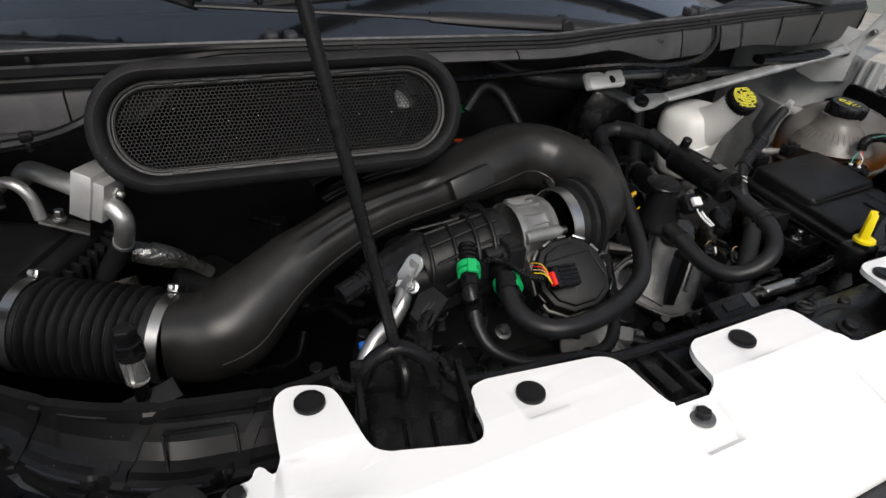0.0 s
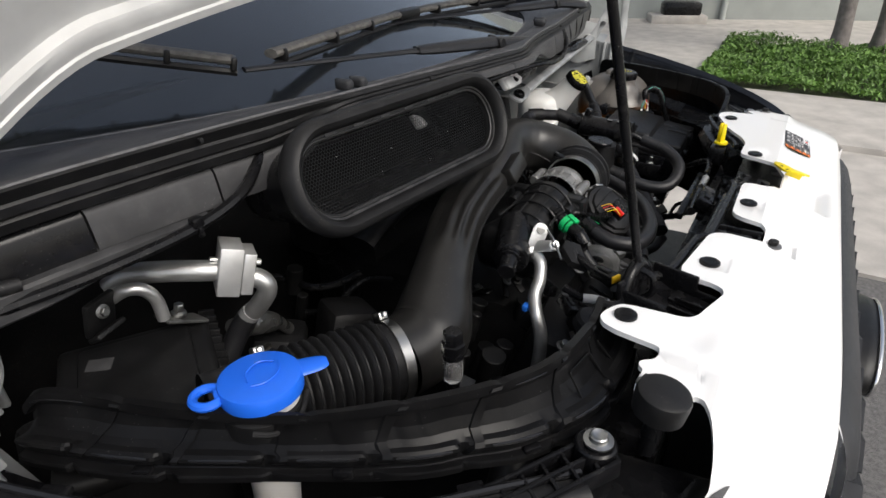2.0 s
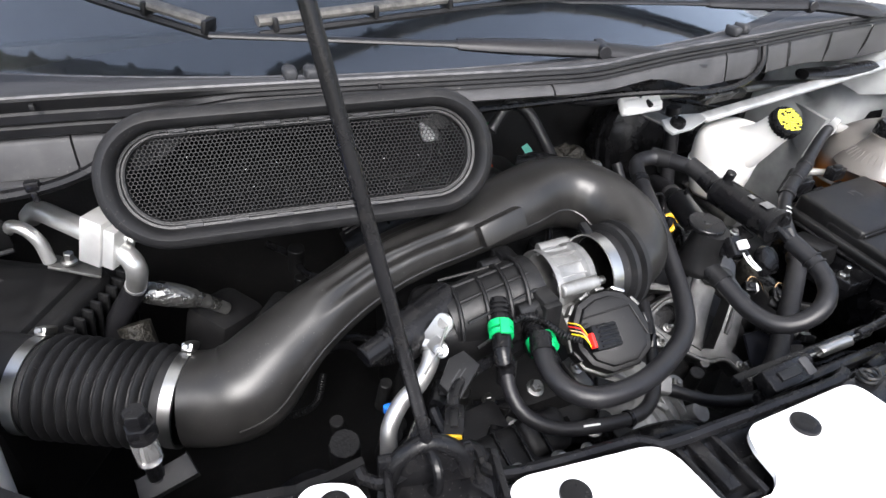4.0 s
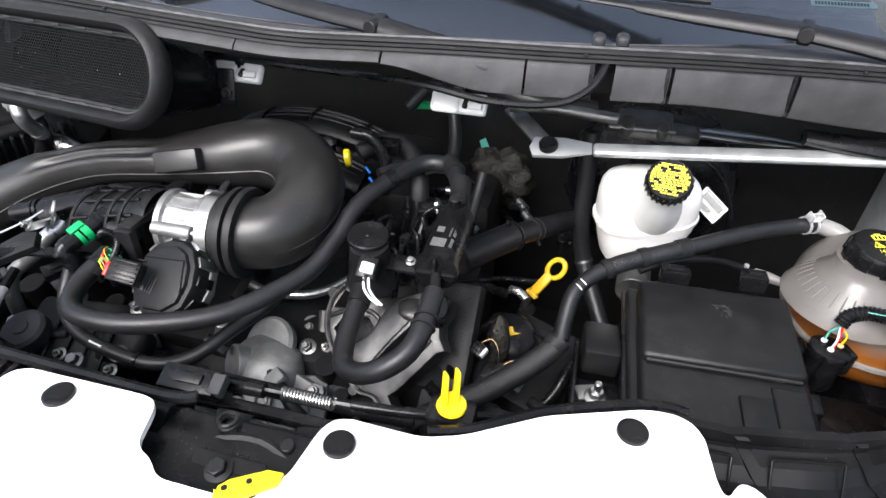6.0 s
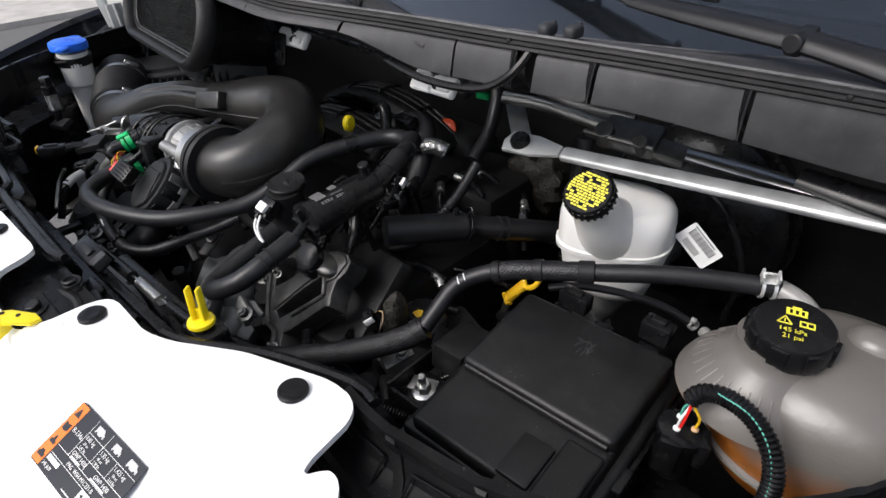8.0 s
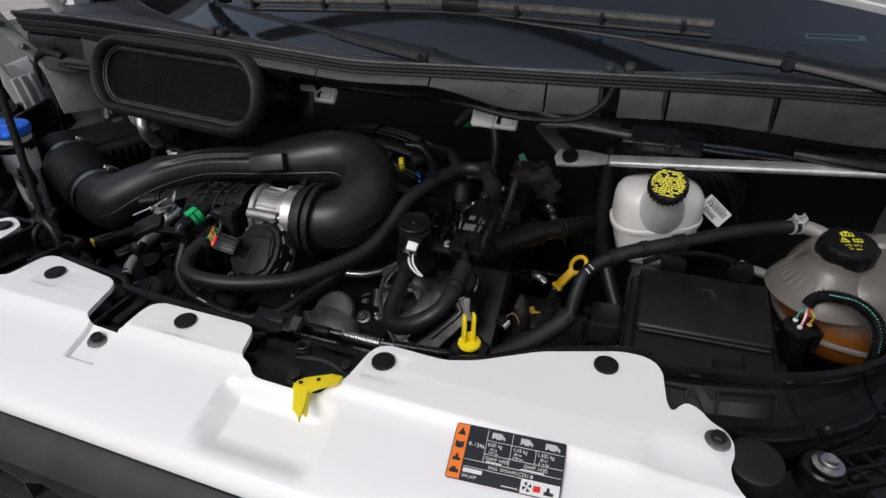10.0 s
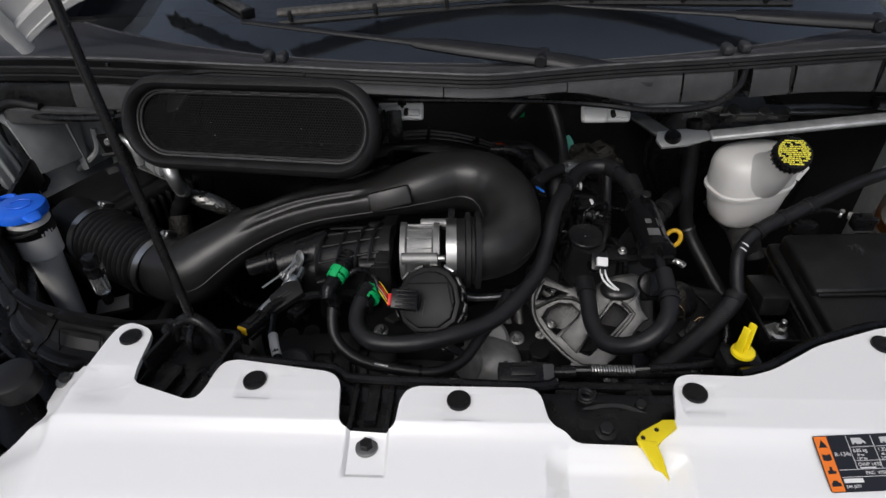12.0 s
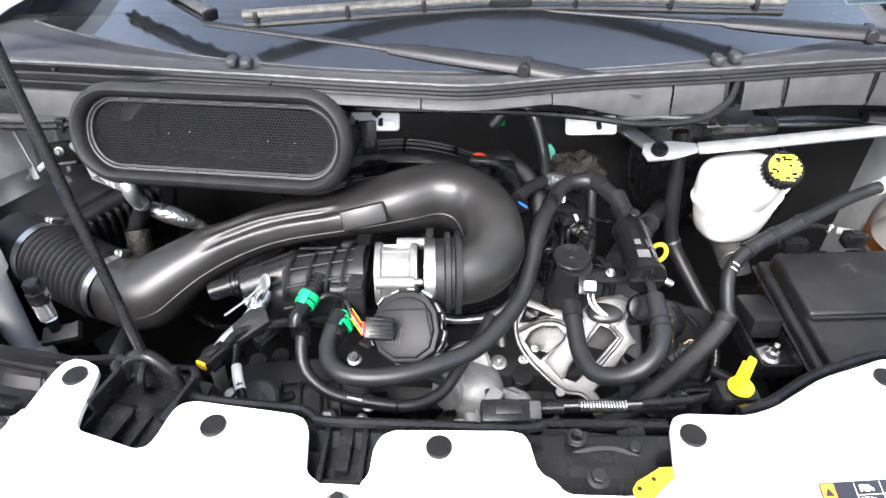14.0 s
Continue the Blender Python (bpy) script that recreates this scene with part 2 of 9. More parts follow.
def part(name, bm, mat, parent=None, label="", angle=38):
    """One mesh object from a bmesh in world coordinates, under its thing or part."""
    if isinstance(bm, list):
        bm = join(bm)
    me = bpy.data.meshes.new(name)
    bmesh.ops.recalc_face_normals(bm, faces=bm.faces)
    lo = Vector([min(v.co[i] for v in bm.verts) for i in range(3)])
    hi = Vector([max(v.co[i] for v in bm.verts) for i in range(3)])
    c = (lo + hi) / 2
    c.z = lo.z
    bmesh.ops.translate(bm, verts=bm.verts, vec=-c)
    bm.to_mesh(me)
    bm.free()
    smooth_by_angle(me, angle)
    me.materials.append(mat)
    ob = new(name, me)
    W[ob.name] = c
    if parent:
        ob.parent = parent
        ob.location = c - W[parent.name]
    else:
        ob.location = c
    if label:
        ob["label"] = label
    return ob


def thing(name, at, label, category, group="", kind=""):
    ob = new(name)
    ob.empty_display_size = 0.02
    ob.location = at
    W[ob.name] = Vector(at)
    return tagged(ob, label, category, group, kind)


def join(parts):
    out = bmesh.new()
    for b in parts:
        me = bpy.data.meshes.new("tmp")
        b.to_mesh(me)
        out.from_mesh(me)
        b.free()
        bpy.data.meshes.remove(me)
    return out


def spline(pts, step=0.012):
    """Catmull-Rom through rows of numbers, sampled about every step metres."""
    P = [np.array(p, float) for p in pts]
    P = [2 * P[0] - P[1]] + P + [2 * P[-1] - P[-2]]
    out = []
    for i in range(1, len(P) - 2):
        a, b, c, d = P[i - 1:i + 3]
        n = max(2, int(np.linalg.norm((c - b)[:3]) / step))
        for k in range(n):
            t = k / n
            out.append(0.5 * (2 * b + (c - a) * t + (2 * a - 5 * b + 4 * c - d) * t * t + (3 * b - a - 3 * c + d) * t ** 3))
    out.append(P[-2])
    return out


def sweep(path, radii, n=14, caps=True, flat=1.0, up=None):
    """A tube along a list of points, one radius each; flat squeezes it across the up direction."""
    bm = bmesh.new()
    pts = [Vector(p[:3]) for p in path]
    tangents = []
    for i in range(len(pts)):
        tangents.append((pts[min(i + 1, len(pts) - 1)] - pts[max(i - 1, 0)]).normalized())
    ref = Vector(up) if up else (Vector((0, 0, 1)) if abs(tangents[0].z) < 0.9 else Vector((1, 0, 0)))
    rings = []
    for p, t, r in zip(pts, tangents, radii):
        side = t.cross(ref)
        side = side.normalized() if side.length > 1e-6 else t.orthogonal().normalized()
        ref2 = side.cross(t).normalized()
        if not up:
            ref = ref2
        rings.append([bm.verts.new(p + side * r * math.cos(2 * math.pi * k / n) + ref2 * r * flat * math.sin(2 * math.pi * k / n)) for k in range(n)])
    for a, b in zip(rings, rings[1:]):
        for k in range(n):
            bm.faces.new((a[k], a[(k + 1) % n], b[(k + 1) % n], b[k]))
    if caps:
        bm.faces.new(rings[0][::-1])
        bm.faces.new(rings[-1])
    return bm


def tube(pts, r, n=12, step=0.012, flat=1.0, up=None, caps=True):
    """pts: (x, y, z) with one radius, or (x, y, z, r) rows."""
    rows = [(*p, r) if len(p) == 3 else p for p in pts]
    s = spline(rows, step)
    return sweep(s, [p[3] for p in s], n, caps, flat, up)


def ribbed(pts, r, pitch=0.004, depth=0.0015, n=12):
    """A corrugated conduit or convoluted hose."""
    rows = spline([(*p, r) if len(p) == 3 else p for p in pts], pitch / 2)
    return sweep(rows, [p[3] + (depth if i % 2 else -depth) for i, p in enumerate(rows)], n)


def lathe(at, axis, profile, n=28):
    """profile: (distance along axis, radius) rows; closed where the radius is 0."""
    bm = bmesh.new()
    a = Vector(axis).normalized()
    s = a.orthogonal().normalized()
    u = a.cross(s)
    rings = []
    for d, r in profile:
        c = Vector(at) + a * d
        if r < 1e-6:
            rings.append([bm.verts.new(c)])
        else:
            rings.append([bm.verts.new(c + (s * math.cos(2 * math.pi * k / n) + u * math.sin(2 * math.pi * k / n)) * r) for k in range(n)])
    for p, q in zip(rings, rings[1:]):
        for k in range(n):
            if len(p) == 1 and len(q) == 1:
                continue
            if len(p) == 1:
                bm.faces.new((p[0], q[(k + 1) % n], q[k]))
            elif len(q) == 1:
                bm.faces.new((p[k], p[(k + 1) % n], q[0]))
            else:
                bm.faces.new((p[k], p[(k + 1) % n], q[(k + 1) % n], q[k]))
    return bm


def rod(p0, p1, r, r1=None, n=20, chamfer=0.0012):
    """A closed round bar with softened ends."""
    p0, p1 = Vector(p0), Vector(p1)
    L = (p1 - p0).length
    r1 = r if r1 is None else r1
    c = min(chamfer, r * 0.4, L * 0.3)
    return lathe(p0, p1 - p0, [(0, 0), (0, r - c), (c, r), (L - c, r1), (L, r1 - c), (L, 0)], n)


def frame_of(at, x_axis, z_axis):
    """A matrix with the given origin, x direction and (made square) z direction."""
    x = Vector(x_axis).normalized()
    z = Vector(z_axis)
    z = (z - x * z.dot(x)).normalized()
    y = z.cross(x)
    m = Matrix((x, y, z)).transposed().to_4x4()
    m.translation = Vector(at)
    return m


def rbox(m, size, bevel=0.003, seg=2, taper=1.0):
    """A box with rounded edges, its middle at the matrix m (or a point); taper narrows its top."""
    if not isinstance(m, Matrix):
        m = Matrix.Translation(Vector(m))
    bm = bmesh.new()
    bmesh.ops.create_cube(bm, size=1.0)
    for v in bm.verts:
        k = taper if v.co.z > 0 else 1.0
        v.co = Vector((v.co.x * size[0] * k, v.co.y * size[1] * k, v.co.z * size[2]))
    if bevel:
        bmesh.ops.bevel(bm, geom=bm.edges[:], offset=min(bevel, min(size) * 0.45), segments=seg, affect="EDGES", profile=0.5)
    bmesh.ops.transform(bm, matrix=m, verts=bm.verts)
    return bm


def prism(outline, m, depth, bevel=0.0):
    """A flat outline (x, y rows) in the frame m, raised by depth along its z."""
    if not isinstance(m, Matrix):
        m = Matrix.Translation(Vector(m))
    bm = bmesh.new()
    lo = [bm.verts.new((x, y, 0)) for x, y in outline]
    hi = [bm.verts.new((x, y, depth)) for x, y in outline]
    n = len(lo)
    bm.faces.new(lo[::-1])
    top = bm.faces.new(hi)
    for k in range(n):
        bm.faces.new((lo[k], lo[(k + 1) % n], hi[(k + 1) % n], hi[k]))
    if bevel:
        bmesh.ops.bevel(bm, geom=list(top.edges), offset=bevel, segments=2, affect="EDGES", profile=0.5)
    bmesh.ops.transform(bm, matrix=m, verts=bm.verts)
    return bm


def stadium(w, h, r, n=8):
    """A rounded rectangle's outline, w x h, corner radius r."""
    out = []
    for cx, cy, a0 in ((w / 2 - r, h / 2 - r, 0), (-w / 2 + r, h / 2 - r, 90), (-w / 2 + r, -h / 2 + r, 180), (w / 2 - r, -h / 2 + r, 270)):
        for k in range(n + 1):
            a = radians(a0 + 90 * k / n)
            out.append((cx + r * math.cos(a), cy + r * math.sin(a)))
    return out


def blob(at, radii, e=0.6, nu=32, nv=18, m=None):
    """A rounded box (superellipsoid); e: 1 round, 0.3 boxy."""
    bm = bmesh.new()

    def f(w):
        return math.copysign(abs(w) ** e, w)
    rings = []
    for j in range(nv + 1):
        b = -math.pi / 2 + math.pi * j / nv
        if j in (0, nv):
            rings.append([bm.verts.new((0, 0, radii[2] * (1 if j else -1)))])
        else:
            rings.append([bm.verts.new((radii[0] * f(math.cos(b)) * f(math.cos(2 * math.pi * k / nu)),
                                        radii[1] * f(math.cos(b)) * f(math.sin(2 * math.pi * k / nu)),
                                        radii[2] * f(math.sin(b)))) for k in range(nu)])
    for p, q in zip(rings, rings[1:]):
        for k in range(nu):
            if len(p) == 1:
                bm.faces.new((p[0], q[(k + 1) % nu], q[k]))
            elif len(q) == 1:
                bm.faces.new((p[k], p[(k + 1) % nu], q[0]))
            else:
                bm.faces.new((p[k], p[(k + 1) % nu], q[(k + 1) % nu], q[k]))
    mm = Matrix.Translation(Vector(at)) @ (m or Matrix())
    bmesh.ops.transform(bm, matrix=mm, verts=bm.verts)
    return bm


def hex_bolt(at, axis, r=0.006, washer=1.6, h=0.006):
    """A flanged hexagon head."""
    a = Vector(axis).normalized()
    b = [lathe(at, a, [(0, 0), (0, r * washer), (h * 0.25, r * washer), (h * 0.4, r * 1.1), (h * 0.4, 0)], 20),
         lathe(Vector(at) + a * h * 0.35, a, [(0, 0), (0, r), (h * 0.75, r), (h * 0.85, r * 0.85), (h * 0.85, 0)], 6)]
    return join(b)


def ring(at, axis, r0, r1, width, n=36):
    """A band: inner radius r0, outer radius r1."""
    return lathe(at, axis, [(-width / 2, r0), (-width / 2, r1), (width / 2, r1), (width / 2, r0), (-width / 2, r0)], n)


def words(text, m, size, mat, parent, name="lettering", align="LEFT"):
    """Flat lettering in the plane of m."""
    cu = bpy.data.curves.new(name, "FONT")
    cu.body, cu.size, cu.extrude, cu.align_x = text, size, 0.0001, align
    cu.materials.append(mat)
    ob = new(name, cu)
    ob.parent = parent
    ob.matrix_basis = Matrix.Translation(-W[parent.name]) @ m
    W[ob.name] = m.translation.copy()
    return ob


def bars(m, rows, parent, mat, name="print_bar", label=""):
    """Plain printed bars: (x, y, width, height) in the plane of m, as one printed part."""
    bs = [prism([(x, y), (x + w, y), (x + w, y + h), (x, y + h)], m, 0.0002) for x, y, w, h in rows]
    return part(name, bs, mat, parent, label)


def push_plug(at, axis=(0, 0, 1), r=0.0125, label="round black plastic push plug in the white panel"):
    p = part("push_plug", lathe(at, axis, [(-0.004, r * 0.7), (0, r * 0.8), (0.0005, r), (0.003, r * 0.97), (0.0042, r * 0.8), (0.0036, r * 0.45), (0.0036, 0)], 26), SATIN)
    return tagged(p, label, "plug", "panel plugs")

# ---------- setting: ground, street, far wall ----------
def slab(name, outline, z0, z1, mat, label, bevel=0.0):
    return tagged(part(name, prism(outline, (0, 0, z0), z1 - z0, bevel), mat), label, name.replace("_", " "), kind="structure")


def ground_sheet():
    bm = bmesh.new()
    bmesh.ops.create_grid(bm, x_segments=8, y_segments=8, size=600)
    return tagged(part("ground", bm, ASPHALT), "grey worn asphalt ground with small stones", "ground", kind="structure")


ground_sheet()
slab("gutter", [(2.15, -30), (4.15, -30), (4.15, 30), (2.15, 30)], 0.0, 0.02, CONCRETE, "pale stained concrete gutter apron beside the asphalt")
slab("pavement", [(4.15, -30), (5.7, -30), (5.7, 30), (4.15, 30)], 0.0, 0.07, CONCRETE, "pale concrete pavement with joints beside the planting", 0.02)
slab("pavement_far", [(8.6, -30), (14.5, -30), (14.5, 30), (8.6, 30)], 0.0, 0.06, CONCRETE, "pale concrete yard strip in front of the wall")
slab("planting_bed", [(5.7, -30), (8.6, -30), (8.6, 0.95), (5.7, 0.75)], 0.0, 0.05, SOIL, "dark soil of the planted bed beside the pavement")
slab("pavement_end", [(5.7, 0.75), (8.6, 0.95), (8.6, 30), (5.7, 30)], 0.0, 0.06, CONCRETE, "pale concrete pavement beyond the planted bed")
slab("pavement_west", [(-9.2, -30), (-7.0, -30), (-7.0, 30), (-9.2, 30)], 0.0, 0.06, CONCRETE, "pale concrete pavement on the other side of the street")
slab("lawn_west", [(-14, -30), (-9.2, -30), (-9.2, 30), (-14, 30)], 0.0, 0.08, LEAF, "mown green lawn beyond the pavement")
wall_m = frame_of((11.2, 0.6, 0), (0.42, -1, 0), (0, 0, 1))
tagged(part("wall_far", rbox(wall_m @ Matrix.Translation((0, 0.15, 1.7)), (40, 0.3, 3.4), 0.01), WALL), "pale grey-green painted rendered wall behind the planting", "wall", kind="structure")
tagged(part("downpipe", rod(wall_m @ Vector((-0.75, -0.05, 0.05)), wall_m @ Vector((-0.75, -0.05, 3.3)), 0.05, n=14), WALL), "painted downpipe fixed to the pale wall", "pipe")
kerb_block = thing("meter_box", wall_m @ Vector((-1.6, -0.4, 0.05)), "dark utility box on a low pale plinth by the wall", "utility box")
part("plinth", rbox(frame_of(wall_m @ Vector((-1.6, -0.4, 0.12)), (0.42, -1, 0), (0, 0, 1)), (0.9, 0.5, 0.14), 0.02), CONCRETE, kerb_block)
part("lid", rbox(frame_of(wall_m @ Vector((-1.55, -0.4, 0.28)), (0.42, -1, 0), (0, 0, 1)), (0.62, 0.36, 0.22), 0.05), SATIN, kerb_block)


def leaf_bed(name, x0, x1, y0, y1, count, height, seed, label):
    """Low ground-cover: many small bent leaves on short stalks."""
    rnd = random.Random(seed)
    verts, faces = [], []
    for _ in range(count):
        x, y = rnd.uniform(x0, x1), rnd.uniform(y0, y1)
        mound = 0.5 + 0.5 * noise.noise(Vector((x * 1.3, y * 1.3, 0))) + 0.35 * noise.noise(Vector((x * 5, y * 5, 3)))
        z = 0.05 + height * max(0.1, mound) * rnd.uniform(0.35, 1.0)
        a, s, tilt = rnd.uniform(0, 6.283), rnd.uniform(0.030, 0.070), rnd.uniform(-0.1, 1.6)
        d = Vector((math.cos(a), math.sin(a), tilt)).normalized() * s
        w = Vector((-math.sin(a), math.cos(a), rnd.uniform(-0.4, 0.4))) * s * 0.20
        c = Vector((x, y, z))
        i = len(verts)
        verts += [c - d * 0.5, c + w, c + d * 0.6 - Vector((0, 0, s * 0.15)), c - w]
        faces.append((i, i + 1, i + 2, i + 3))
    me = bpy.data.meshes.new(name)
    me.from_pydata([tuple(v) for v in verts], [], faces)
    me.materials.append(LEAF)
    return tagged(new(name, me), label, "ground cover", kind="stuff")


leaf_bed("ground_cover", 5.75, 8.55, -3.2, 0.85, 42000, 0.28, 5, "dense low green leafy ground cover in the bed")


def small_tree(at, r, lean, label):
    t = thing("tree", at, label, "tree", "street trees")
    x, y, z = at
    part("trunk", tube([(x, y, z, r * 1.5), (x + lean * 0.25, y, z + 0.35, r * 1.05), (x + lean * 0.7, y + 0.03, z + 1.1, r), (x + lean, y, z + 2.2, r * 0.85), (x + lean * 1.1, y, z + 3.0, r * 0.7)], 0, 14, 0.1), BARK, t)
    rnd = random.Random(int(abs(x * 100)))
    limbs = []
    for k in range(6):
        a = k * 1.05 + rnd.uniform(-0.3, 0.3)
        limbs.append(tube([(x + lean * 1.1, y, z + 2.7, r * 0.5), (x + lean + math.cos(a) * 0.5, y + math.sin(a) * 0.5, z + 3.4, r * 0.3), (x + lean + math.cos(a) * 1.0, y + math.sin(a), z + 3.9, r * 0.12)], 0, 8, 0.1))
    part("limbs", limbs, BARK, t)
    verts, faces = [], []
    for _ in range(5000):
        d = Vector((rnd.gauss(0, 0.6), rnd.gauss(0, 0.6), rnd.gauss(0, 0.4)))
        c = Vector((x + lean, y, z + 4.0)) + d
        a, s = rnd.uniform(0, 6.28), rnd.uniform(0.04, 0.08)
        u = Vector((math.cos(a), math.sin(a), rnd.uniform(-0.8, 0.8))) * s
        w = Vector((-math.sin(a), math.cos(a), rnd.uniform(-0.5, 0.5))) * s * 0.45
        i = len(verts)
        verts += [tuple(c - u), tuple(c + w), tuple(c + u), tuple(c - w)]
        faces.append((i, i + 1, i + 2, i + 3))
    me = bpy.data.meshes.new("crown")
    me.from_pydata(verts, [], faces)
    me.materials.append(LEAF)
    c = new("crown", me)
    c.parent = t
    c.location = -Vector(at)
    return t


small_tree((7.7, -0.42, 0.05), 0.09, 0.05, "slim grey-barked street tree in the planted bed")
small_tree((8.3, -0.85, 0.05), 0.07, -0.25, "leaning slim grey-barked street tree in the planted bed")


# ---------- van front: white panel, grille, wings ----------
def panel_height(x, y):
    """The white panel's top: flat at the back, falling to the front lip, with a dip at the latch."""
    z = float(np.interp(y, [-0.190, -0.186, -0.18, -0.172, -0.15, -0.10, -0.090, -0.078, -0.045, 0.1], [1.092, 1.099, 1.106, 1.110, 1.119, 1.133, 1.1375, 1.1460, 1.149, 1.150]))
    edge = max(0.0, abs(x) - 0.47)
    z -= (1.1 if x < 0 else 0.35) * edge ** 1.3
    # step down to the bolted corner
    z -= 0.008 * max(0.0, min(1.0, (-0.4805 + 0.10 * (y + 0.017) - x) / 0.004)) * max(0.0, min(1.0, (y + 0.115) / 0.05))
    dip = max(0.0, min(1.0, (x - 0.022) / 0.022)) * max(0.0, min(1.0, (0.158 - x) / 0.022))
    dip *= max(0.0, min(1.0, (-0.099 - y) / 0.010)) * max(0.0, min(1.0, (y + 0.168) / 0.016))
    z -= 0.016 * dip
    # flat pad of the middle bolt and shallow pockets round the push plugs
    z -= 0.0055 * max(0.0, min(1.0, (0.0215 - abs(x + 0.1515)) / 0.003)) * max(0.0, min(1.0, (y + 0.128) / 0.005)) * (y < -0.08)
    for qx, qy in ((-0.281, -0.033), (-0.062, -0.054), (0.176, -0.040)):
        z -= 0.0016 * max(0.0, min(1.0, (0.0205 - abs(x - qx - 0.004)) / 0.003)) * max(0.0, min(1.0, (y - qy + 0.0235) / 0.003)) * max(0.0, min(1.0, (qy + 0.013 - y) / 0.004))
    for bx in (-0.446, 0.465):
        scoop = max(0.0, 1 - ((x - bx) / 0.032) ** 2) * max(0.0, 1 - ((y + 0.040 + 0.025 * (bx > 0)) / 0.026) ** 2)
        z -= 0.005 * scoop
    return z


def white_panel():
    back = [(-0.520, -0.049), (-0.526, -0.012), (-0.522, -0.006), (-0.508, -0.006), (-0.500, -0.010), (-0.497, -0.002), (-0.491, -0.004), (-0.487, -0.016), (-0.479, -0.020), (-0.477, 0.008), (-0.474, 0.036), (-0.466, 0.049),
            (-0.452, 0.050), (-0.430, 0.040), (-0.424, 0.030), (-0.418, -0.026), (-0.412, -0.039), (-0.342, -0.060), (-0.332, -0.050), (-0.327, -0.012), (-0.313, -0.004), (-0.200, -0.020),
            (-0.188, -0.032), (-0.181, -0.084), (-0.125, -0.086), (-0.122, -0.050), (-0.110, -0.037), (0.010, -0.037), (0.021, -0.043),
            (0.028, -0.079), (0.043, -0.083), (0.051, -0.093), (0.126, -0.094), (0.137, -0.083), (0.149, -0.075), (0.158, -0.026), (0.170, -0.016)]
    back2 = [(0.235, -0.018), (0.265, -0.008), (0.325, 0.027), (0.405, 0.055), (0.432, 0.055), (0.446, 0.042), (0.452, -0.004), (0.458, -0.012), (0.464, 0.000), (0.472, 0.005),
             (0.484, -0.001), (0.490, -0.010), (0.508, -0.016), (0.512, -0.035), (0.505, -0.060), (0.520, -0.080), (0.560, -0.085), (0.615, -0.068)]
    right = [(0.640, -0.080), (0.635, -0.120), (0.600, -0.160)]
    front = [(x, -0.189 + 0.10 * max(0, abs(x) - 0.30) ** 1.5) for x in np.linspace(0.56, -0.56, 29)]
    left = [(-0.600, -0.160), (-0.645, -0.110), (-0.660, -0.060), (-0.640, -0.036), (-0.600, -0.068), (-0.575, -0.092), (-0.545, -0.088), (-0.520, -0.078), (-0.503, -0.064)]
    outline = [Vector(q) for q in back + back2 + right + front + left]
    for cut in (0.006, 0.0022):
        soft = []
        for k, q in enumerate(outline):
            for w in (outline[k - 1], outline[(k + 1) % len(outline)]):
                soft.append(q + (w - q).normalized() * min(cut, (w - q).length * 0.3))
        outline = soft
    bm = bmesh.new()
    vs = [bm.verts.new((x, y, 0)) for x, y in outline]
    es = [bm.edges.new((vs[k - 1], vs[k])) for k in range(len(vs))]
    bmesh.ops.triangle_fill(bm, use_beauty=True, edges=es)
    for y in [-0.128, -0.123, -0.0925, -0.0895, -0.0795, -0.0765, -0.0775, -0.0745, -0.0635, -0.0605, -0.0565, -0.0535, -0.045, -0.041, -0.031, -0.027, -0.024, -0.020, -0.186, -0.183, -0.18, -0.176, -0.172, -0.163, -0.152, -0.145, -0.13, -0.115, -0.109, -0.104, -0.099, -0.085, -0.07, -0.055, -0.045, -0.03, -0.015, 0.0]:
        bmesh.ops.bisect_plane(bm, geom=bm.verts[:] + bm.edges[:] + bm.faces[:], plane_co=(0, y, 0), plane_no=(0, 1, 0))
    for x in [-0.1735, -0.1700, -0.1333, -0.1300] + [q + d for q in (-0.281, -0.062, 0.176) for d in (-0.0167, -0.0133, 0.0213, 0.0247)] + [-0.60, -0.56, -0.53, -0.51, -0.495, -0.487, -0.483, -0.479, -0.475, -0.46, -0.445, -0.43, -0.40, -0.3, -0.2, -0.176, -0.165, -0.152, -0.14, -0.128, -0.06, 0.022, 0.033, 0.044, 0.09, 0.136, 0.147, 0.158, 0.25, 0.35, 0.42, 0.45, 0.47, 0.5, 0.53, 0.56]:
        bmesh.ops.bisect_plane(bm, geom=bm.verts[:] + bm.edges[:] + bm.faces[:], plane_co=(x, 0, 0), plane_no=(1, 0, 0))
    for v in bm.verts:
        v.co.z = panel_height(v.co.x, v.co.y)
    rim = [e for e in bm.edges if e.is_boundary]
    ext = bmesh.ops.extrude_edge_only(bm, edges=rim)
    low = [g for g in ext["geom"] if isinstance(g, bmesh.types.BMVert)]
    bmesh.ops.translate(bm, verts=low, vec=(0, 0, -0.006))
    ob = part("grille_top_panel", bm, WHITE_PAINT, angle=50)
    for s in (-1, 1):
        bm = bmesh.new()
        rows = []
        for x in np.linspace(0.44, 0.70, 27):
            y = -0.190 + 0.10 * (x - 0.30) ** 1.5 + 0.9 * max(0, x - 0.60) ** 2 - 0.012 * min(1.0, (x - 0.44) / 0.05)
            z = 1.092 - (1.1 if s < 0 else 0.35) * max(0, x - 0.47) ** 1.3
            u = min(1.0, (x - 0.44) / 0.075)
            low = z - 0.004 - 0.236 * (1 - math.sqrt(1 - u * u))
            rows.append([bm.verts.new((s * x, y - 0.010 * f * (1 - f), z + (low - z) * f)) for f in (0.0, 0.1, 0.3, 0.6, 1.0)])
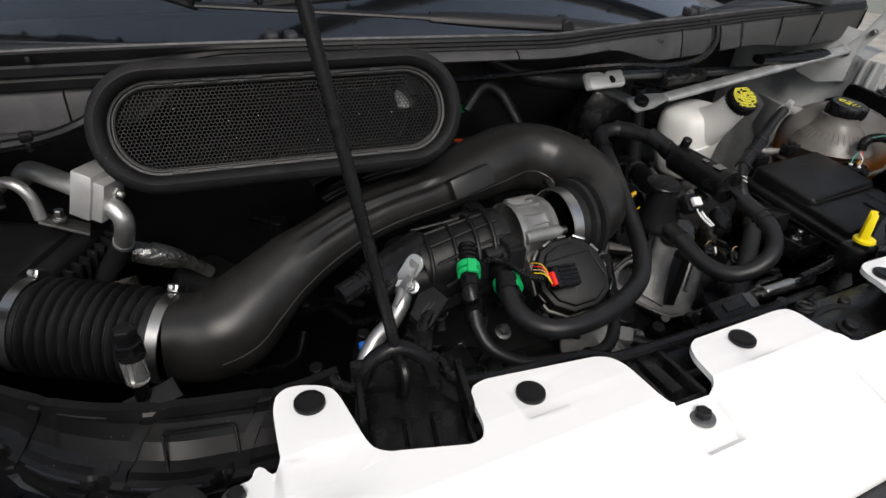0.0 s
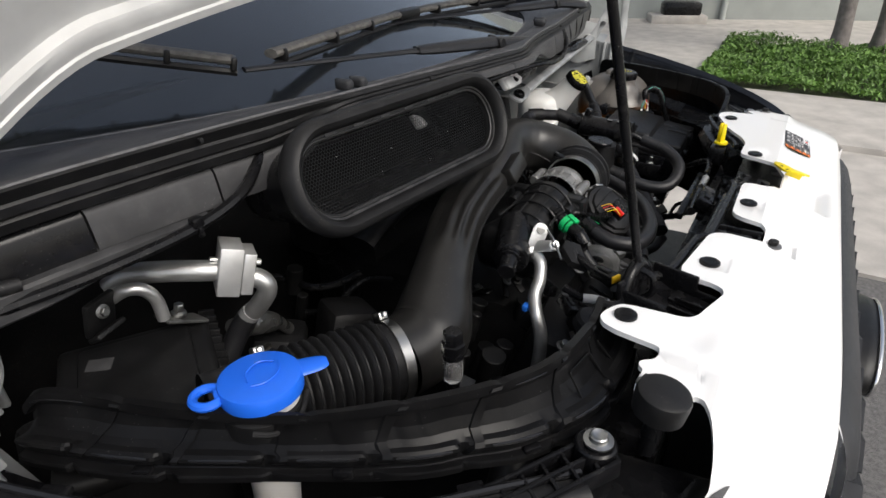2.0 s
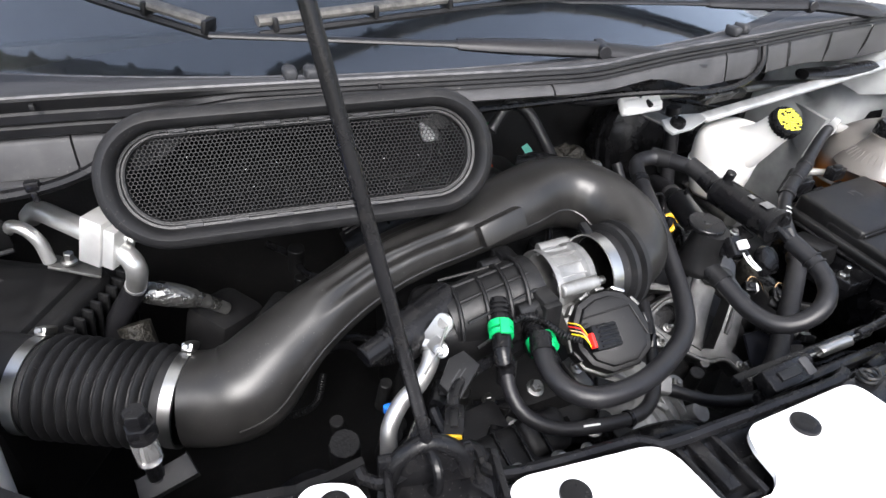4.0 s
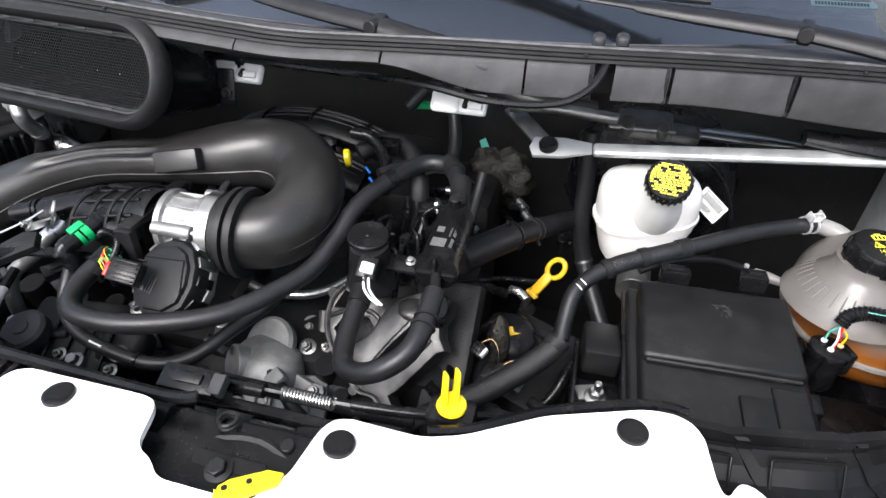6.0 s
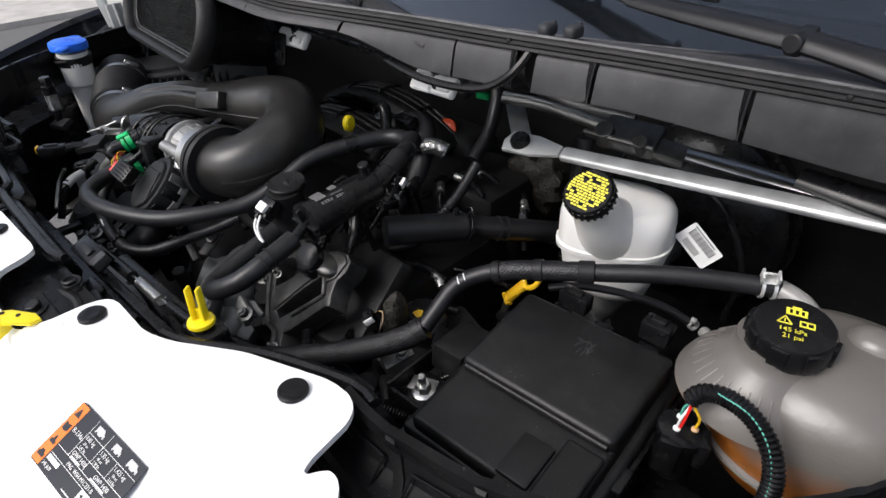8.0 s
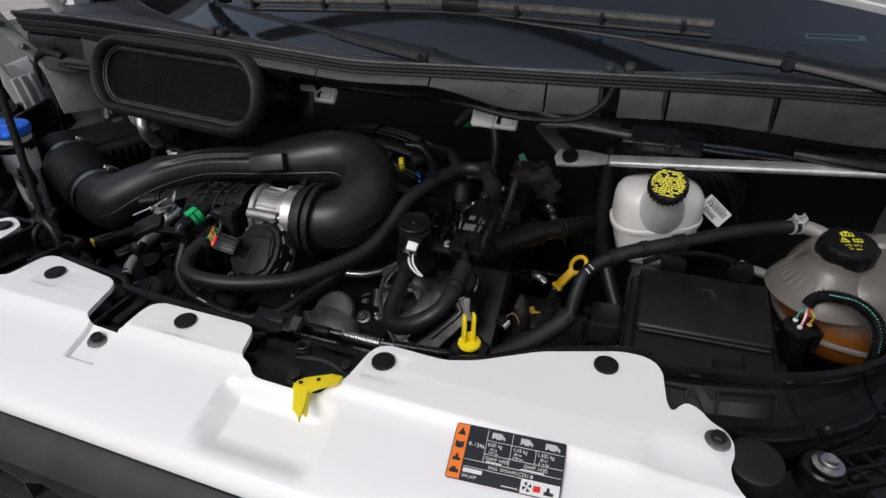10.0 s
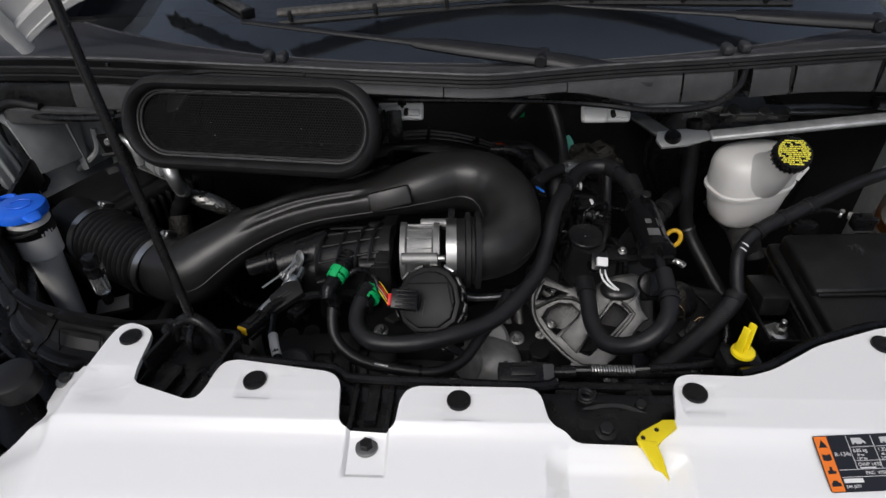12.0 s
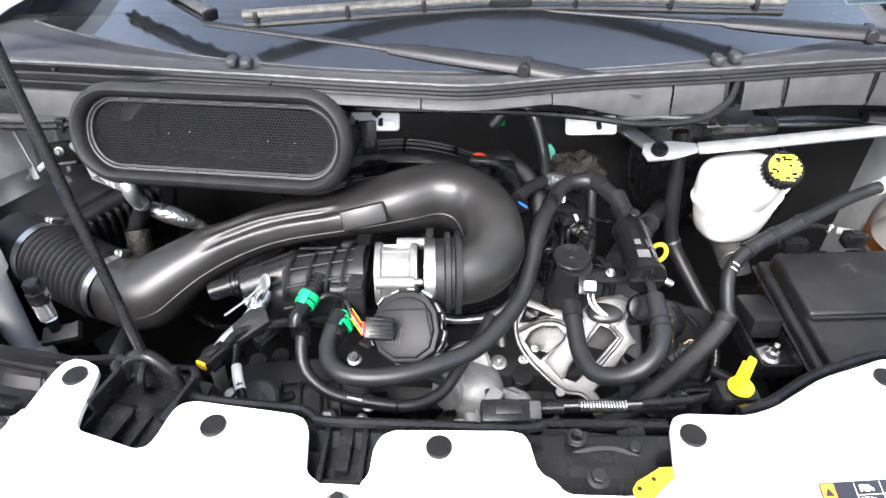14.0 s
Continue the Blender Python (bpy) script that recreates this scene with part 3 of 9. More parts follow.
        for a, b in zip(rows, rows[1:]):
            for k in range(4):
                bm.faces.new((a[k], a[k + 1], b[k + 1], b[k]))
        part("corner_fascia", bm, WHITE_PAINT, ob)
    return tagged(ob, "glossy white painted metal panel above the black grille", "body panel")


white_panel()
for x, y in ((-0.447, 0.026), (-0.281, -0.033), (-0.062, -0.054), (0.176, -0.040), (0.392, 0.028)):
    push_plug((x, y, panel_height(x, y)))


def panel_bolt(x, y, label, r=0.0085):
    t = thing("panel_bolt", (x, y, panel_height(x, y)), label, "bolt", "panel bolts")
    z = panel_height(x, y)
    part("washer", lathe((x, y, z), (0, 0, 1), [(0, 0), (0, r * 1.35), (0.002, r * 1.3), (0.003, r * 1.05), (0.003, 0)], 24), STEEL_DULL, t)
    part("head", join([lathe((x, y, z + 0.003), (0, 0, 1), [(0, 0), (0, r * 0.8), (0.005, r * 0.8), (0.006, r * 0.65), (0.006, 0)], 6)]), DARK, t)
    return t


panel_bolt(-0.152, -0.098, "dark hexagon bolt with a washer in the white panel")
panel_bolt(-0.512, -0.017, "dark hexagon bolt at the corner of the white panel")
panel_bolt(0.496, -0.030, "dark hexagon bolt at the corner of the white panel")


def info_label():
    """The air-conditioning sticker, lying on the white panel."""
    tl, tr, bl = Vector((0.273, -0.082, 0)), Vector((0.372, -0.076, 0)), Vector((0.275, -0.131, 0))
    for p in (tl, tr, bl):
        p.z = panel_height(p.x, p.y) + 0.0012
    x = (tr - tl).normalized()
    up = x.cross((tl - bl)).normalized()
    m = frame_of(bl, x, up)
    w, h = 0.100, 0.050
    t = thing("information_sticker", bl, "black and orange printed service sticker on the white panel", "sticker")
    part("backing", prism(stadium(w, h, 0.002, 3), m @ Matrix.Translation((w / 2, h / 2, 0)), 0.0004), LABEL_BLACK, t)
    lift = Matrix.Translation((0, 0, 0.0005))
    part("orange_strip", prism([(0.0008, 0.0008), (0.0125, 0.0008), (0.0125, h - 0.0008), (0.0008, h - 0.0008)], m @ lift, 0.0002), LABEL_ORANGE, t, "orange warning strip")
    part("white_corner", prism([(0.066, 0.0008), (w - 0.001, 0.0008), (w - 0.001, 0.0125), (0.066, 0.0125)], m @ lift, 0.0002), LABEL_WHITE, t, "white corner of the sticker")
    k = m @ Matrix.Translation((0, 0, 0.0009))
    for s, px, py, size in (("R-134a", 0.0145, 0.031, 0.0052), ("0.85 kg", 0.032, 0.034, 0.0044), ("1.35 kg", 0.0545, 0.034, 0.0044), ("1.425 kg", 0.076, 0.034, 0.0044),
                            ("30 oz", 0.034, 0.0305, 0.003), ("48 oz", 0.056, 0.0305, 0.003), ("50 oz", 0.079, 0.0305, 0.003), ("1.87 lbs", 0.033, 0.0272, 0.003), ("2.98 lbs", 0.055, 0.0272, 0.003), ("3.14 lbs", 0.078, 0.0272, 0.003),
                            ("GWP 1430", 0.032, 0.0215, 0.0045), ("GWP 1430", 0.066, 0.0215, 0.0045), ("PAG  WSH-M1C231-B", 0.036, 0.0142, 0.0042), ("SAE J639", 0.0145, 0.0035, 0.0036)):
        words(s, k @ Matrix.Translation((px, py, 0)), size, LABEL_WHITE, t)
    bars(m @ Matrix.Translation((0, 0, 0.0006)), [(0.014, 0.0125, 0.085, 0.0004), (0.014, 0.0188, 0.085, 0.0004), (0.03, 0.0262, 0.069, 0.0004), (0.03, 0.0385, 0.069, 0.0004), (0.03, 0.0188, 0.0004, 0.03), (0.0525, 0.0188, 0.0004, 0.03),
                                                 (0.0745, 0.0262, 0.0004, 0.0125), (0.0145, 0.0078, 0.017, 0.0036), (0.033, 0.0195, 0.014, 0.0012), (0.064, 0.0195, 0.02, 0.0012), (0.05, 0.0025, 0.014, 0.0008)], t, LABEL_WHITE, "ruled_line", "white ruled lines and small print")
    for px, w in ((0.034, 0.012), (0.060, 0.011), (0.082, 0.013)):
        part("van_pictogram", prism([(px, 0.0412), (px + w, 0.0412), (px + w, 0.0436), (px + w * 0.84, 0.0448), (px + w * 0.72, 0.0468), (px, 0.0468)], m @ Matrix.Translation((0, 0, 0.0006)), 0.0002), PRINT_GREY, t, "pale van pictogram")
        for f in (0.22, 0.80):
            part("van_pictogram", lathe(m @ Vector((px + w * f, 0.0412, 0.0009)), m.to_3x3() @ Vector((0, 0, 1)), [(0, 0), (0, 0.0012), (0.0001, 0.0012), (0.0001, 0)], 12), LABEL_BLACK, t, "wheel of a van pictogram")
    icon = m @ Matrix.Translation((0, 0, 0.0008))
    part("warning_pictogram", prism([(0.0028, 0.0392), (0.0105, 0.0392), (0.0066, 0.0462)], icon, 0.0002), LABEL_BLACK, t, "black warning triangle")
    part("warning_pictogram", prism([(0.0028, 0.0280), (0.0066, 0.0270), (0.0105, 0.0280), (0.0105, 0.0335), (0.0066, 0.0325), (0.0028, 0.0335)], icon, 0.0002), LABEL_BLACK, t, "black open book mark")
    part("warning_pictogram", prism([(0.0030, 0.0160), (0.0100, 0.0160), (0.0105, 0.0182), (0.0080, 0.0190), (0.0076, 0.0222), (0.0058, 0.0222), (0.0052, 0.0192), (0.0030, 0.0186)], icon, 0.0002), LABEL_BLACK, t, "black hand mark")
    part("warning_pictogram", prism([(0.0026, 0.0052), (0.0108, 0.0052), (0.0108, 0.0080), (0.0090, 0.0084), (0.0080, 0.0102), (0.0046, 0.0102), (0.0038, 0.0084), (0.0026, 0.0080)], icon, 0.0002), LABEL_BLACK, t, "black car mark")
    bars(m @ Matrix.Translation((0, 0, 0.0008)), [(0.077, 0.004, 0.006, 0.005)], t, RED, "red_mark", "red pictogram")
    for k in range(4):
        a = 0.4 + k * math.pi / 2
        part("fan_mark", prism([(0.0715 + 0.0006 * math.cos(a), 0.0066 + 0.0006 * math.sin(a)), (0.0715 + 0.0042 * math.cos(a - 0.42), 0.0066 + 0.0042 * math.sin(a - 0.42)), (0.0715 + 0.0044 * math.cos(a + 0.42), 0.0066 + 0.0044 * math.sin(a + 0.42))], icon, 0.0002), LABEL_BLACK, t, "black fan blade mark")
    part("hand_mark", prism([(0.086, 0.003), (0.094, 0.003), (0.0945, 0.0055), (0.091, 0.006), (0.0905, 0.0095), (0.0885, 0.0095), (0.088, 0.006), (0.086, 0.0055)], icon, 0.0002), LABEL_BLACK, t, "black hand mark")


info_label()


def grille():
    t = thing("front_grille", (0, -0.21, 0.70), "black plastic honeycomb grille below the white panel", "grille")
    xs = np.linspace(-0.50, 0.50, 41)

    def front(x, d=0.0):
        return -0.190 + 0.10 * max(0, abs(x) - 0.30) ** 1.5 - d
    # surround: swept band with a rolled top edge
    prof = [(0.006, 1.084), (-0.002, 1.088), (-0.009, 1.085), (-0.024, 1.068), (-0.029, 1.052), (-0.025, 1.046), (0.004, 1.046)]
    bm = bmesh.new()
    rows = [[bm.verts.new((x, front(x) + d, z - 0.10 * (max(0, abs(x) - 0.43) / 0.07) ** 2)) for d, z in prof] for x in xs]
    for a, b in zip(rows, rows[1:]):
        for k in range(len(prof)):
            bm.faces.new((a[k], a[(k + 1) % len(prof)], b[(k + 1) % len(prof)], b[k]))
    bm.faces.new(rows[0][::-1])
    bm.faces.new(rows[-1])
    part("surround", bm, BAND, t)
    part("backing", [rbox((0, -0.150, 0.82), (1.20, 0.02, 0.30), 0.004)], DARK, t)
    # honeycomb cells
    cell = []
    for j in range(6):
        for i in range(-9, 10):
            cx, cz = i * 0.066 + (0.033 if j % 2 else 0), 1.026 - j * 0.042
            if abs(cx) > 0.50:
                continue
            y = front(cx) - 0.014 - 0.004 * j
            pts = [Vector((cx + sx * 0.033, y, cz + sz)) for sx, sz in ((-1, 0.008), (0, 0.021), (1, 0.008), (1, -0.021))]
            for p, q in zip(pts, pts[1:]):
                mid, d = (p + q) / 2, q - p
                cell.append(rbox(frame_of(mid, d, (0, -1, 0.001)), (d.length, 0.0026, 0.040), 0.0))
    part("honeycomb", cell, BAND, t, "black honeycomb bars")
    return t


grille()
badge = thing("grille_badge", (0, -0.23, 0.92), "black oval badge housing with a chrome rim on the grille", "badge")


def oval(y, k, n=48):
    return [Vector((0.126 * k * math.cos(a), y, 0.925 + 0.054 * k * math.sin(a))) for a in np.linspace(0, 2 * math.pi, n + 1)[:-1]]


bm = bmesh.new()
rows = [[bm.verts.new(q) for q in oval(y, k)] for y, k in ((-0.185, 0.96), (-0.235, 0.995), (-0.258, 1.0), (-0.268, 0.97), (-0.273, 0.92))]
for a, b in zip(rows, rows[1:]):
    for k in range(48):
        bm.faces.new((a[k], a[(k + 1) % 48], b[(k + 1) % 48], b[k]))
bm.faces.new(rows[-1])
part("housing", bm, PLASTIC, badge)
loop = oval(-0.274, 0.93)
part("chrome_rim", sweep(loop + loop[:2], [0.0045] * 50, 10, caps=False), CHROME, badge, "bright chrome oval rim")
bumper = thing("front_bumper", (0, -0.2, 0.35), "dark grey plastic front bumper below the grille", "bumper")
bm = bmesh.new()
prof = [(0.04, 0.775), (-0.04, 0.775), (-0.075, 0.75), (-0.09, 0.62), (-0.08, 0.45), (-0.03, 0.36), (0.05, 0.35)]
rows = [[bm.verts.new((x, -0.214 + 0.32 * max(0, abs(x) - 0.30) ** 1.5 + d, z)) for d, z in prof] for x in np.linspace(-0.98, 0.98, 49)]
for a, b in zip(rows, rows[1:]):
    for k in range(len(prof)):
        bm.faces.new((a[k], a[(k + 1) % len(prof)], b[(k + 1) % len(prof)], b[k]))
bm.faces.new(rows[0][::-1])
bm.faces.new(rows[-1])
part("skin", bm, PLASTIC, bumper)


def support_beam(s, label):
    """The black upper beam that runs from the white panel round behind a headlamp; s: -1 or 1."""
    t = thing("radiator_support_beam", (s * 0.6, 0.1, 1.05), label, "support beam", "support beams")
    top = [(0.415, 0.056, 1.139), (0.456, 0.051, 1.140), (0.500, 0.051, 1.147), (0.550, 0.053, 1.157), (0.595, 0.066, 1.162), (0.640, 0.096, 1.163), (0.690, 0.146, 1.162), (0.745, 0.220, 1.159), (0.790, 0.310, 1.159), (0.822, 0.400, 1.159), (0.838, 0.436, 1.156), (0.846, 0.450, 1.142)]
    low = [(0.415, 0.018, 1.098), (0.456, 0.012, 1.099), (0.510, 0.014, 1.102), (0.560, 0.022, 1.105), (0.625, 0.060, 1.108), (0.662, 0.098, 1.110), (0.700, 0.138, 1.112), (0.765, 0.240, 1.116), (0.822, 0.337, 1.118), (0.848, 0.400, 1.119), (0.858, 0.432, 1.118), (0.860, 0.450, 1.116)]
    a = spline(top, 0.003)
    m = len(a)
    b0 = spline(low, 0.003)
    b = [np.array(b0[min(int(k * len(b0) / m), len(b0) - 1)]) for k in range(m)]
    a = [np.array(p) for p in a]
    run = np.concatenate([[0], np.cumsum([np.linalg.norm(q - p) for p, q in zip(a, a[1:])])])

    def near(pos, c, w):
        return 1.0 if abs(pos - c) < w / 2 else 0.0
    centres = [0.075 + 0.083 * k for k in range(int(run[-1] / 0.083))]
    bm = bmesh.new()
    rows = []
    for p, q, pos in zip(a, b, run):
        u = np.append((p - q)[:2] / np.linalg.norm((p - q)[:2]), 0)
        z = np.array((0, 0, 1.0))
        d = q - p
        nrm = np.cross(d, np.cross(u, z))
        nrm = nrm / np.linalg.norm(nrm)
        nrm = nrm if nrm[2] > 0 else -nrm

        notch = max([0.0] + [0.5 + 0.5 * math.cos(math.pi * min(1.0, abs(pos - c - 0.028) / 0.010)) for c in centres])
        dash = 0.0048 - 0.0022 * max([0.0] + [1.0 - min(1.0, abs(pos - c + 0.020) / 0.008) for c in centres])
        rows.append([bm.verts.new((s * v[0], v[1], v[2])) for v in (
            p + u * 0.010 - z * 0.040, p + u * 0.010 + z * 0.001, p + u * 0.0085 + z * dash, p + u * 0.001 + z * dash, p - u * 0.0002 - z * 0.001, p - u * 0.0004 - z * 0.0045,
            p + d * 0.10 - nrm * 0.0085, p + d * 0.16 - nrm * 0.0100, p + d * 0.40 - nrm * 0.0115, p + d * 0.62 - nrm * 0.0090, p + d * 0.74 - nrm * 0.0040,
            p + d * 0.80 + nrm * (0.0018 - 0.0030 * notch), p + d * 0.86 + nrm * (0.0046 - 0.0065 * notch), p + d * 0.93 + nrm * (0.0046 - 0.0075 * notch), p + d * 0.985 + nrm * (0.0016 - 0.006 * notch), q - z * 0.003 - nrm * 0.005 * notch,
            q + u * 0.005 - z * 0.0085, q + u * 0.004 - z * 0.0098, q - u * (0.004 - 0.005 * notch) - z * 0.0105, q - u * (0.0052 - 0.005 * notch) - z * 0.0125, q - u * (0.005 - 0.005 * notch) - z * 0.0185, q + u * 0.003 - z * 0.0205, q + u * 0.004 - z * 0.026)])
    for r0, r1 in zip(rows, rows[1:]):
        for k in range(len(r0) - 1):
            bm.faces.new((r0[k], r0[k + 1], r1[k + 1], r1[k]))
        bm.faces.new((r0[-1], r0[0], r1[0], r1[-1]))
    bm.faces.new(rows[0][::-1])
    bm.faces.new(rows[-1])
    part("beam", bm, BEAM, t, angle=14)
    for n, c in enumerate(centres):
        strap = bmesh.new()
        wide = 0.0060 if n % 3 == 0 else 0.0050
        rows = []
        for f, h in ((-0.03, 0.0012), (0.02, 0.0020), (0.08, -0.0045), (0.16, -0.0078), (0.40, -0.0092), (0.62, -0.0066), (0.74, -0.0012), (0.82, 0.0042), (0.90, 0.0066), (0.97, 0.0050), (1.03, 0.0000), (1.08, -0.010), (1.10, -0.020)):
            ring4 = []
            for off, down in ((-wide, 0.006), (-wide * 0.86, 0.0), (wide * 0.86, 0.0), (wide, 0.006)):
                k = max(0, min(int(np.searchsorted(run, c + 0.034 * (f - 0.4) + off)), m - 1))
                d = b[k] - a[k]
                nrm = np.cross(d, np.cross(np.append(d[:2], 0), (0, 0, 1.0)))
                nrm = nrm / np.linalg.norm(nrm) * (1 if nrm[2] > 0 else -1)
                w = a[k] + d * f + nrm * (h - down)
                ring4.append(strap.verts.new((s * w[0], w[1], w[2])))
            rows.append(ring4)
        for r0, r1 in zip(rows, rows[1:]):
            for k in range(3):
                strap.faces.new((r0[k], r0[k + 1], r1[k + 1], r1[k]))
        bmesh.ops.recalc_face_normals(strap, faces=strap.faces[:])
        part("rib", strap, BEAM, t, angle=20)
    # rolled beads between the straps
    for c, c_next in zip(centres, centres[1:] + [run[-1] + 0.02]):
        for lead, tail, f, h, r in ((0.016, -0.030, 0.030, 0.0002, 0.0010), (0.042, 0.012, 0.90, 0.0040, 0.0022)):
            k0, k1 = int(np.searchsorted(run, c + lead)), int(np.searchsorted(run, min(c_next + tail, run[-1] - 0.012)))
            bead = []
            for k in range(k0, max(k0, k1), 3):
                d = b[k] - a[k]
                nrm = np.cross(d, np.cross(np.append(d[:2], 0), (0, 0, 1.0)))
                nrm = nrm / np.linalg.norm(nrm) * (1 if nrm[2] > 0 else -1)
                w = a[k] + d * f + nrm * h
                bead.append((s * w[0], w[1], w[2]))
            if len(bead) > 4:
                part("bead", sweep(bead, [r * 0.6] + [r] * (len(bead) - 2) + [r * 0.6], 8), GLOSS, t)
    # raised frames of the short boxes behind the white panel
    for c0, c1 in ((0.012, 0.058), (0.088, 0.140)):
        loop = []
        for cc, f, h in ((c0, 0.14, -0.010), (c0, 0.66, -0.0098), (c1, 0.66, -0.0098), (c1, 0.14, -0.010), (c0, 0.14, -0.010)):
            k = int(np.searchsorted(run, cc))
            w = a[k] + (b[k] - a[k]) * f + np.array((0, 0, h))
            loop.append((s * w[0], w[1], w[2]))
        for p0, p1 in zip(loop, loop[1:]):
            part("frame_ridge", rod(p0, p1, 0.0012, n=8), BEAM, t)
    for c in centres[1::2]:
        k = int(np.searchsorted(run, c + 0.05))
        if k < m - 4:
            w = b[k] - (0, 0, 0.012)
            part("slot_clip", rbox(frame_of((s * w[0], w[1], w[2]), (s * (b[k + 2] - b[k])[0], (b[k + 2] - b[k])[1], 0), (0, 0, 1)), (0.018, 0.008, 0.010), 0.002), SATIN, t)
    return t


support_beam(-1, "black moulded plastic beam with ribs behind a headlamp")
support_beam(1, "black moulded plastic beam with ribs beside the fuse box")


def headlamp(s):
    t = thing("headlamp", (s * 0.72, 0.05, 0.95), "black headlamp housing with a dark lens below the beam", "headlamp", "headlamps")
    bm = prism([(s * x, y) for x, y in ((0.515, -0.10), (0.60, -0.055), (0.68, -0.02), (0.80, 0.10), (0.90, 0.28), (0.93, 0.43), (0.865, 0.44), (0.79, 0.30), (0.68, 0.13), (0.60, 0.04), (0.53, 0.005))], (0, 0, 0.86), 0.185, 0.012)
    part("housing", bm, SATIN, t)
    bm = bmesh.new()
    prof = [(-0.004, 1.075), (0.006, 1.085), (-0.006, 1.06), (-0.03, 1.0), (-0.05, 0.92), (-0.05, 0.87)]
    line = spline([(0.56, -0.10, 0), (0.66, -0.075, 0), (0.77, 0.0, 0), (0.87, 0.13, 0), (0.95, 0.30, 0), (0.985, 0.46, 0)], 0.02)
    rows = []
    for i, p in enumerate(line):
        q = line[min(i + 1, len(line) - 1)] - line[max(i - 1, 0)]
        nrm = np.array((q[1], -q[0])) / np.hypot(q[0], q[1])
        rows.append([bm.verts.new((s * (p[0] - nrm[0] * d), p[1] - nrm[1] * d, z + 0.10 * i / len(line))) for d, z in [(-x, z) for x, z in prof]])
    for a, b in zip(rows, rows[1:]):
        for k in range(len(prof) - 1):
            bm.faces.new((a[k], a[k + 1], b[k + 1], b[k]))
    part("lens", bm, LENS, t, "dark glossy lens")
    # lattice bracket with its screw
    la, lb, lc = Vector((s * 0.580, 0.008, 1.098)), Vector((s * 0.690, 0.078, 1.092)), Vector((s * 0.602, -0.018, 1.098))
    along, across = lb - la, lc - la
    for w in (0.0, 0.5, 1.0):
        part("lattice_rail", rbox(frame_of(la + across * w + along * 0.5, along, (0, 0, 1)), (along.length, 0.0045, 0.020), 0.0012), SATIN, t)
    for k in range(7):
        part("lattice_rib", rbox(frame_of(la + along * (k / 6) + across * 0.5, across, (0, 0, 1)), (across.length, 0.0035, 0.018), 0.001), SATIN, t)
    part("lattice_floor", rbox(frame_of(la + along * 0.5 + across * 0.5 - Vector((0, 0, 0.008)), along, (0, 0, 1)), (along.length, across.length, 0.003), 0.001), SATIN, t)
    part("screw_boss", lathe((s * 0.597, 0.006, 1.088), (0, 0, 1), [(0, 0), (0, 0.021), (0.022, 0.019), (0.024, 0.017), (0.024, 0)], 28), SATIN, t)
    sc = part("screw", [lathe((s * 0.598, 0.004, 1.115), (0, 0, 1), [(0, 0), (0, 0.0135), (0.002, 0.0135), (0.003, 0.009), (0.007, 0.0085), (0.008, 0.007), (0.006, 0.003), (0.006, 0)], 28)], STEEL, t, "bright steel screw")
    return t


headlamp(-1)
headlamp(1)
for x, y, z in ((-0.552, -0.034, 1.129), (0.530, -0.029, 1.111)):
    s = thing("bump_stop", (x, y, z), "black rubber hood bump stop on a short stalk", "bump stop", "bump stops")
    part("cap", lathe((x, y, z), (0.0, -0.12, 1), [(0, 0), (0, 0.021), (0.002, 0.0238), (0.021, 0.0248), (0.0250, 0.0236), (0.027, 0.020), (0.0276, 0)], 40), RUBBER, s)
    part("stalk", rod((x, y + 0.002, z - 0.05), (x, y, z + 0.002), 0.009), SATIN, s)


def wing(s, label):
    """The outer wing with its black edge, and the grey-white inner wing."""
    t = thing("front_wing", (s * 1.0, 0.3, 0.6), label, "front wing", "front wings")
    line = spline([(0.635, 0.0, 1.095), (0.690, 0.055, 1.098), (0.750, 0.118, 1.100), (0.820, 0.225, 1.105), (0.875, 0.315, 1.115), (0.935, 0.45, 1.155), (0.985, 0.68, 1.235), (1.01, 0.95, 1.31)], 0.02)
    part("edge_seal", sweep([(s * p[0], p[1], p[2]) for p in line], [0.012] * len(line), 10, flat=0.4), RUBBER, t)
    part("edge_bead", sweep([(s * (p[0] - 0.012), p[1] + 0.010, p[2] + 0.002) for p in line], [0.004] * len(line), 8), GLOSS, t, "shiny thin bead")
    for k in range(4, min(len(line) - 2, 44), 4):
        p, q = line[k], line[k + 1]
        part("edge_tab", rbox(frame_of((s * (p[0] - 0.018), p[1] + 0.015, p[2] - 0.004), (s * (q[0] - p[0]), q[1] - p[1], 0), (0, 0, 1)), (0.024, 0.014, 0.007), 0.002), SATIN, t)
    bm = bmesh.new()
    rows = [[bm.verts.new((s * (p[0] + d), p[1] - d * 0.4, p[2] + z)) for d, z in ((0.0, -0.006), (0.012, -0.004), (0.022, -0.018), (0.03, -0.10), (0.028, -0.5))] for p in line if p[1] > 0.52]
    for a, b in zip(rows, rows[1:]):
        for k in range(4):
            bm.faces.new((a[k], a[k + 1], b[k + 1], b[k]))
    part("skin", bm, WHITE_PAINT, t)
    bm = bmesh.new()
    rows = [[bm.verts.new((s * (p[0] - d), p[1] + d * 0.3, p[2] + z)) for d, z in ((0.004, -0.004), (0.03, -0.03), (0.05, -0.045), (0.085, -0.20), (0.10, -0.55))] for p in line[10:]]
    for a, b in zip(rows, rows[1:]):
        for k in range(4):
            bm.faces.new((a[k], a[k + 1], b[k + 1], b[k]))
    part("inner_liner", bm, SATIN, t)
    return t


wing(-1, "white front wing with a black edge seal")
wing(1, "white front wing with a black edge seal")


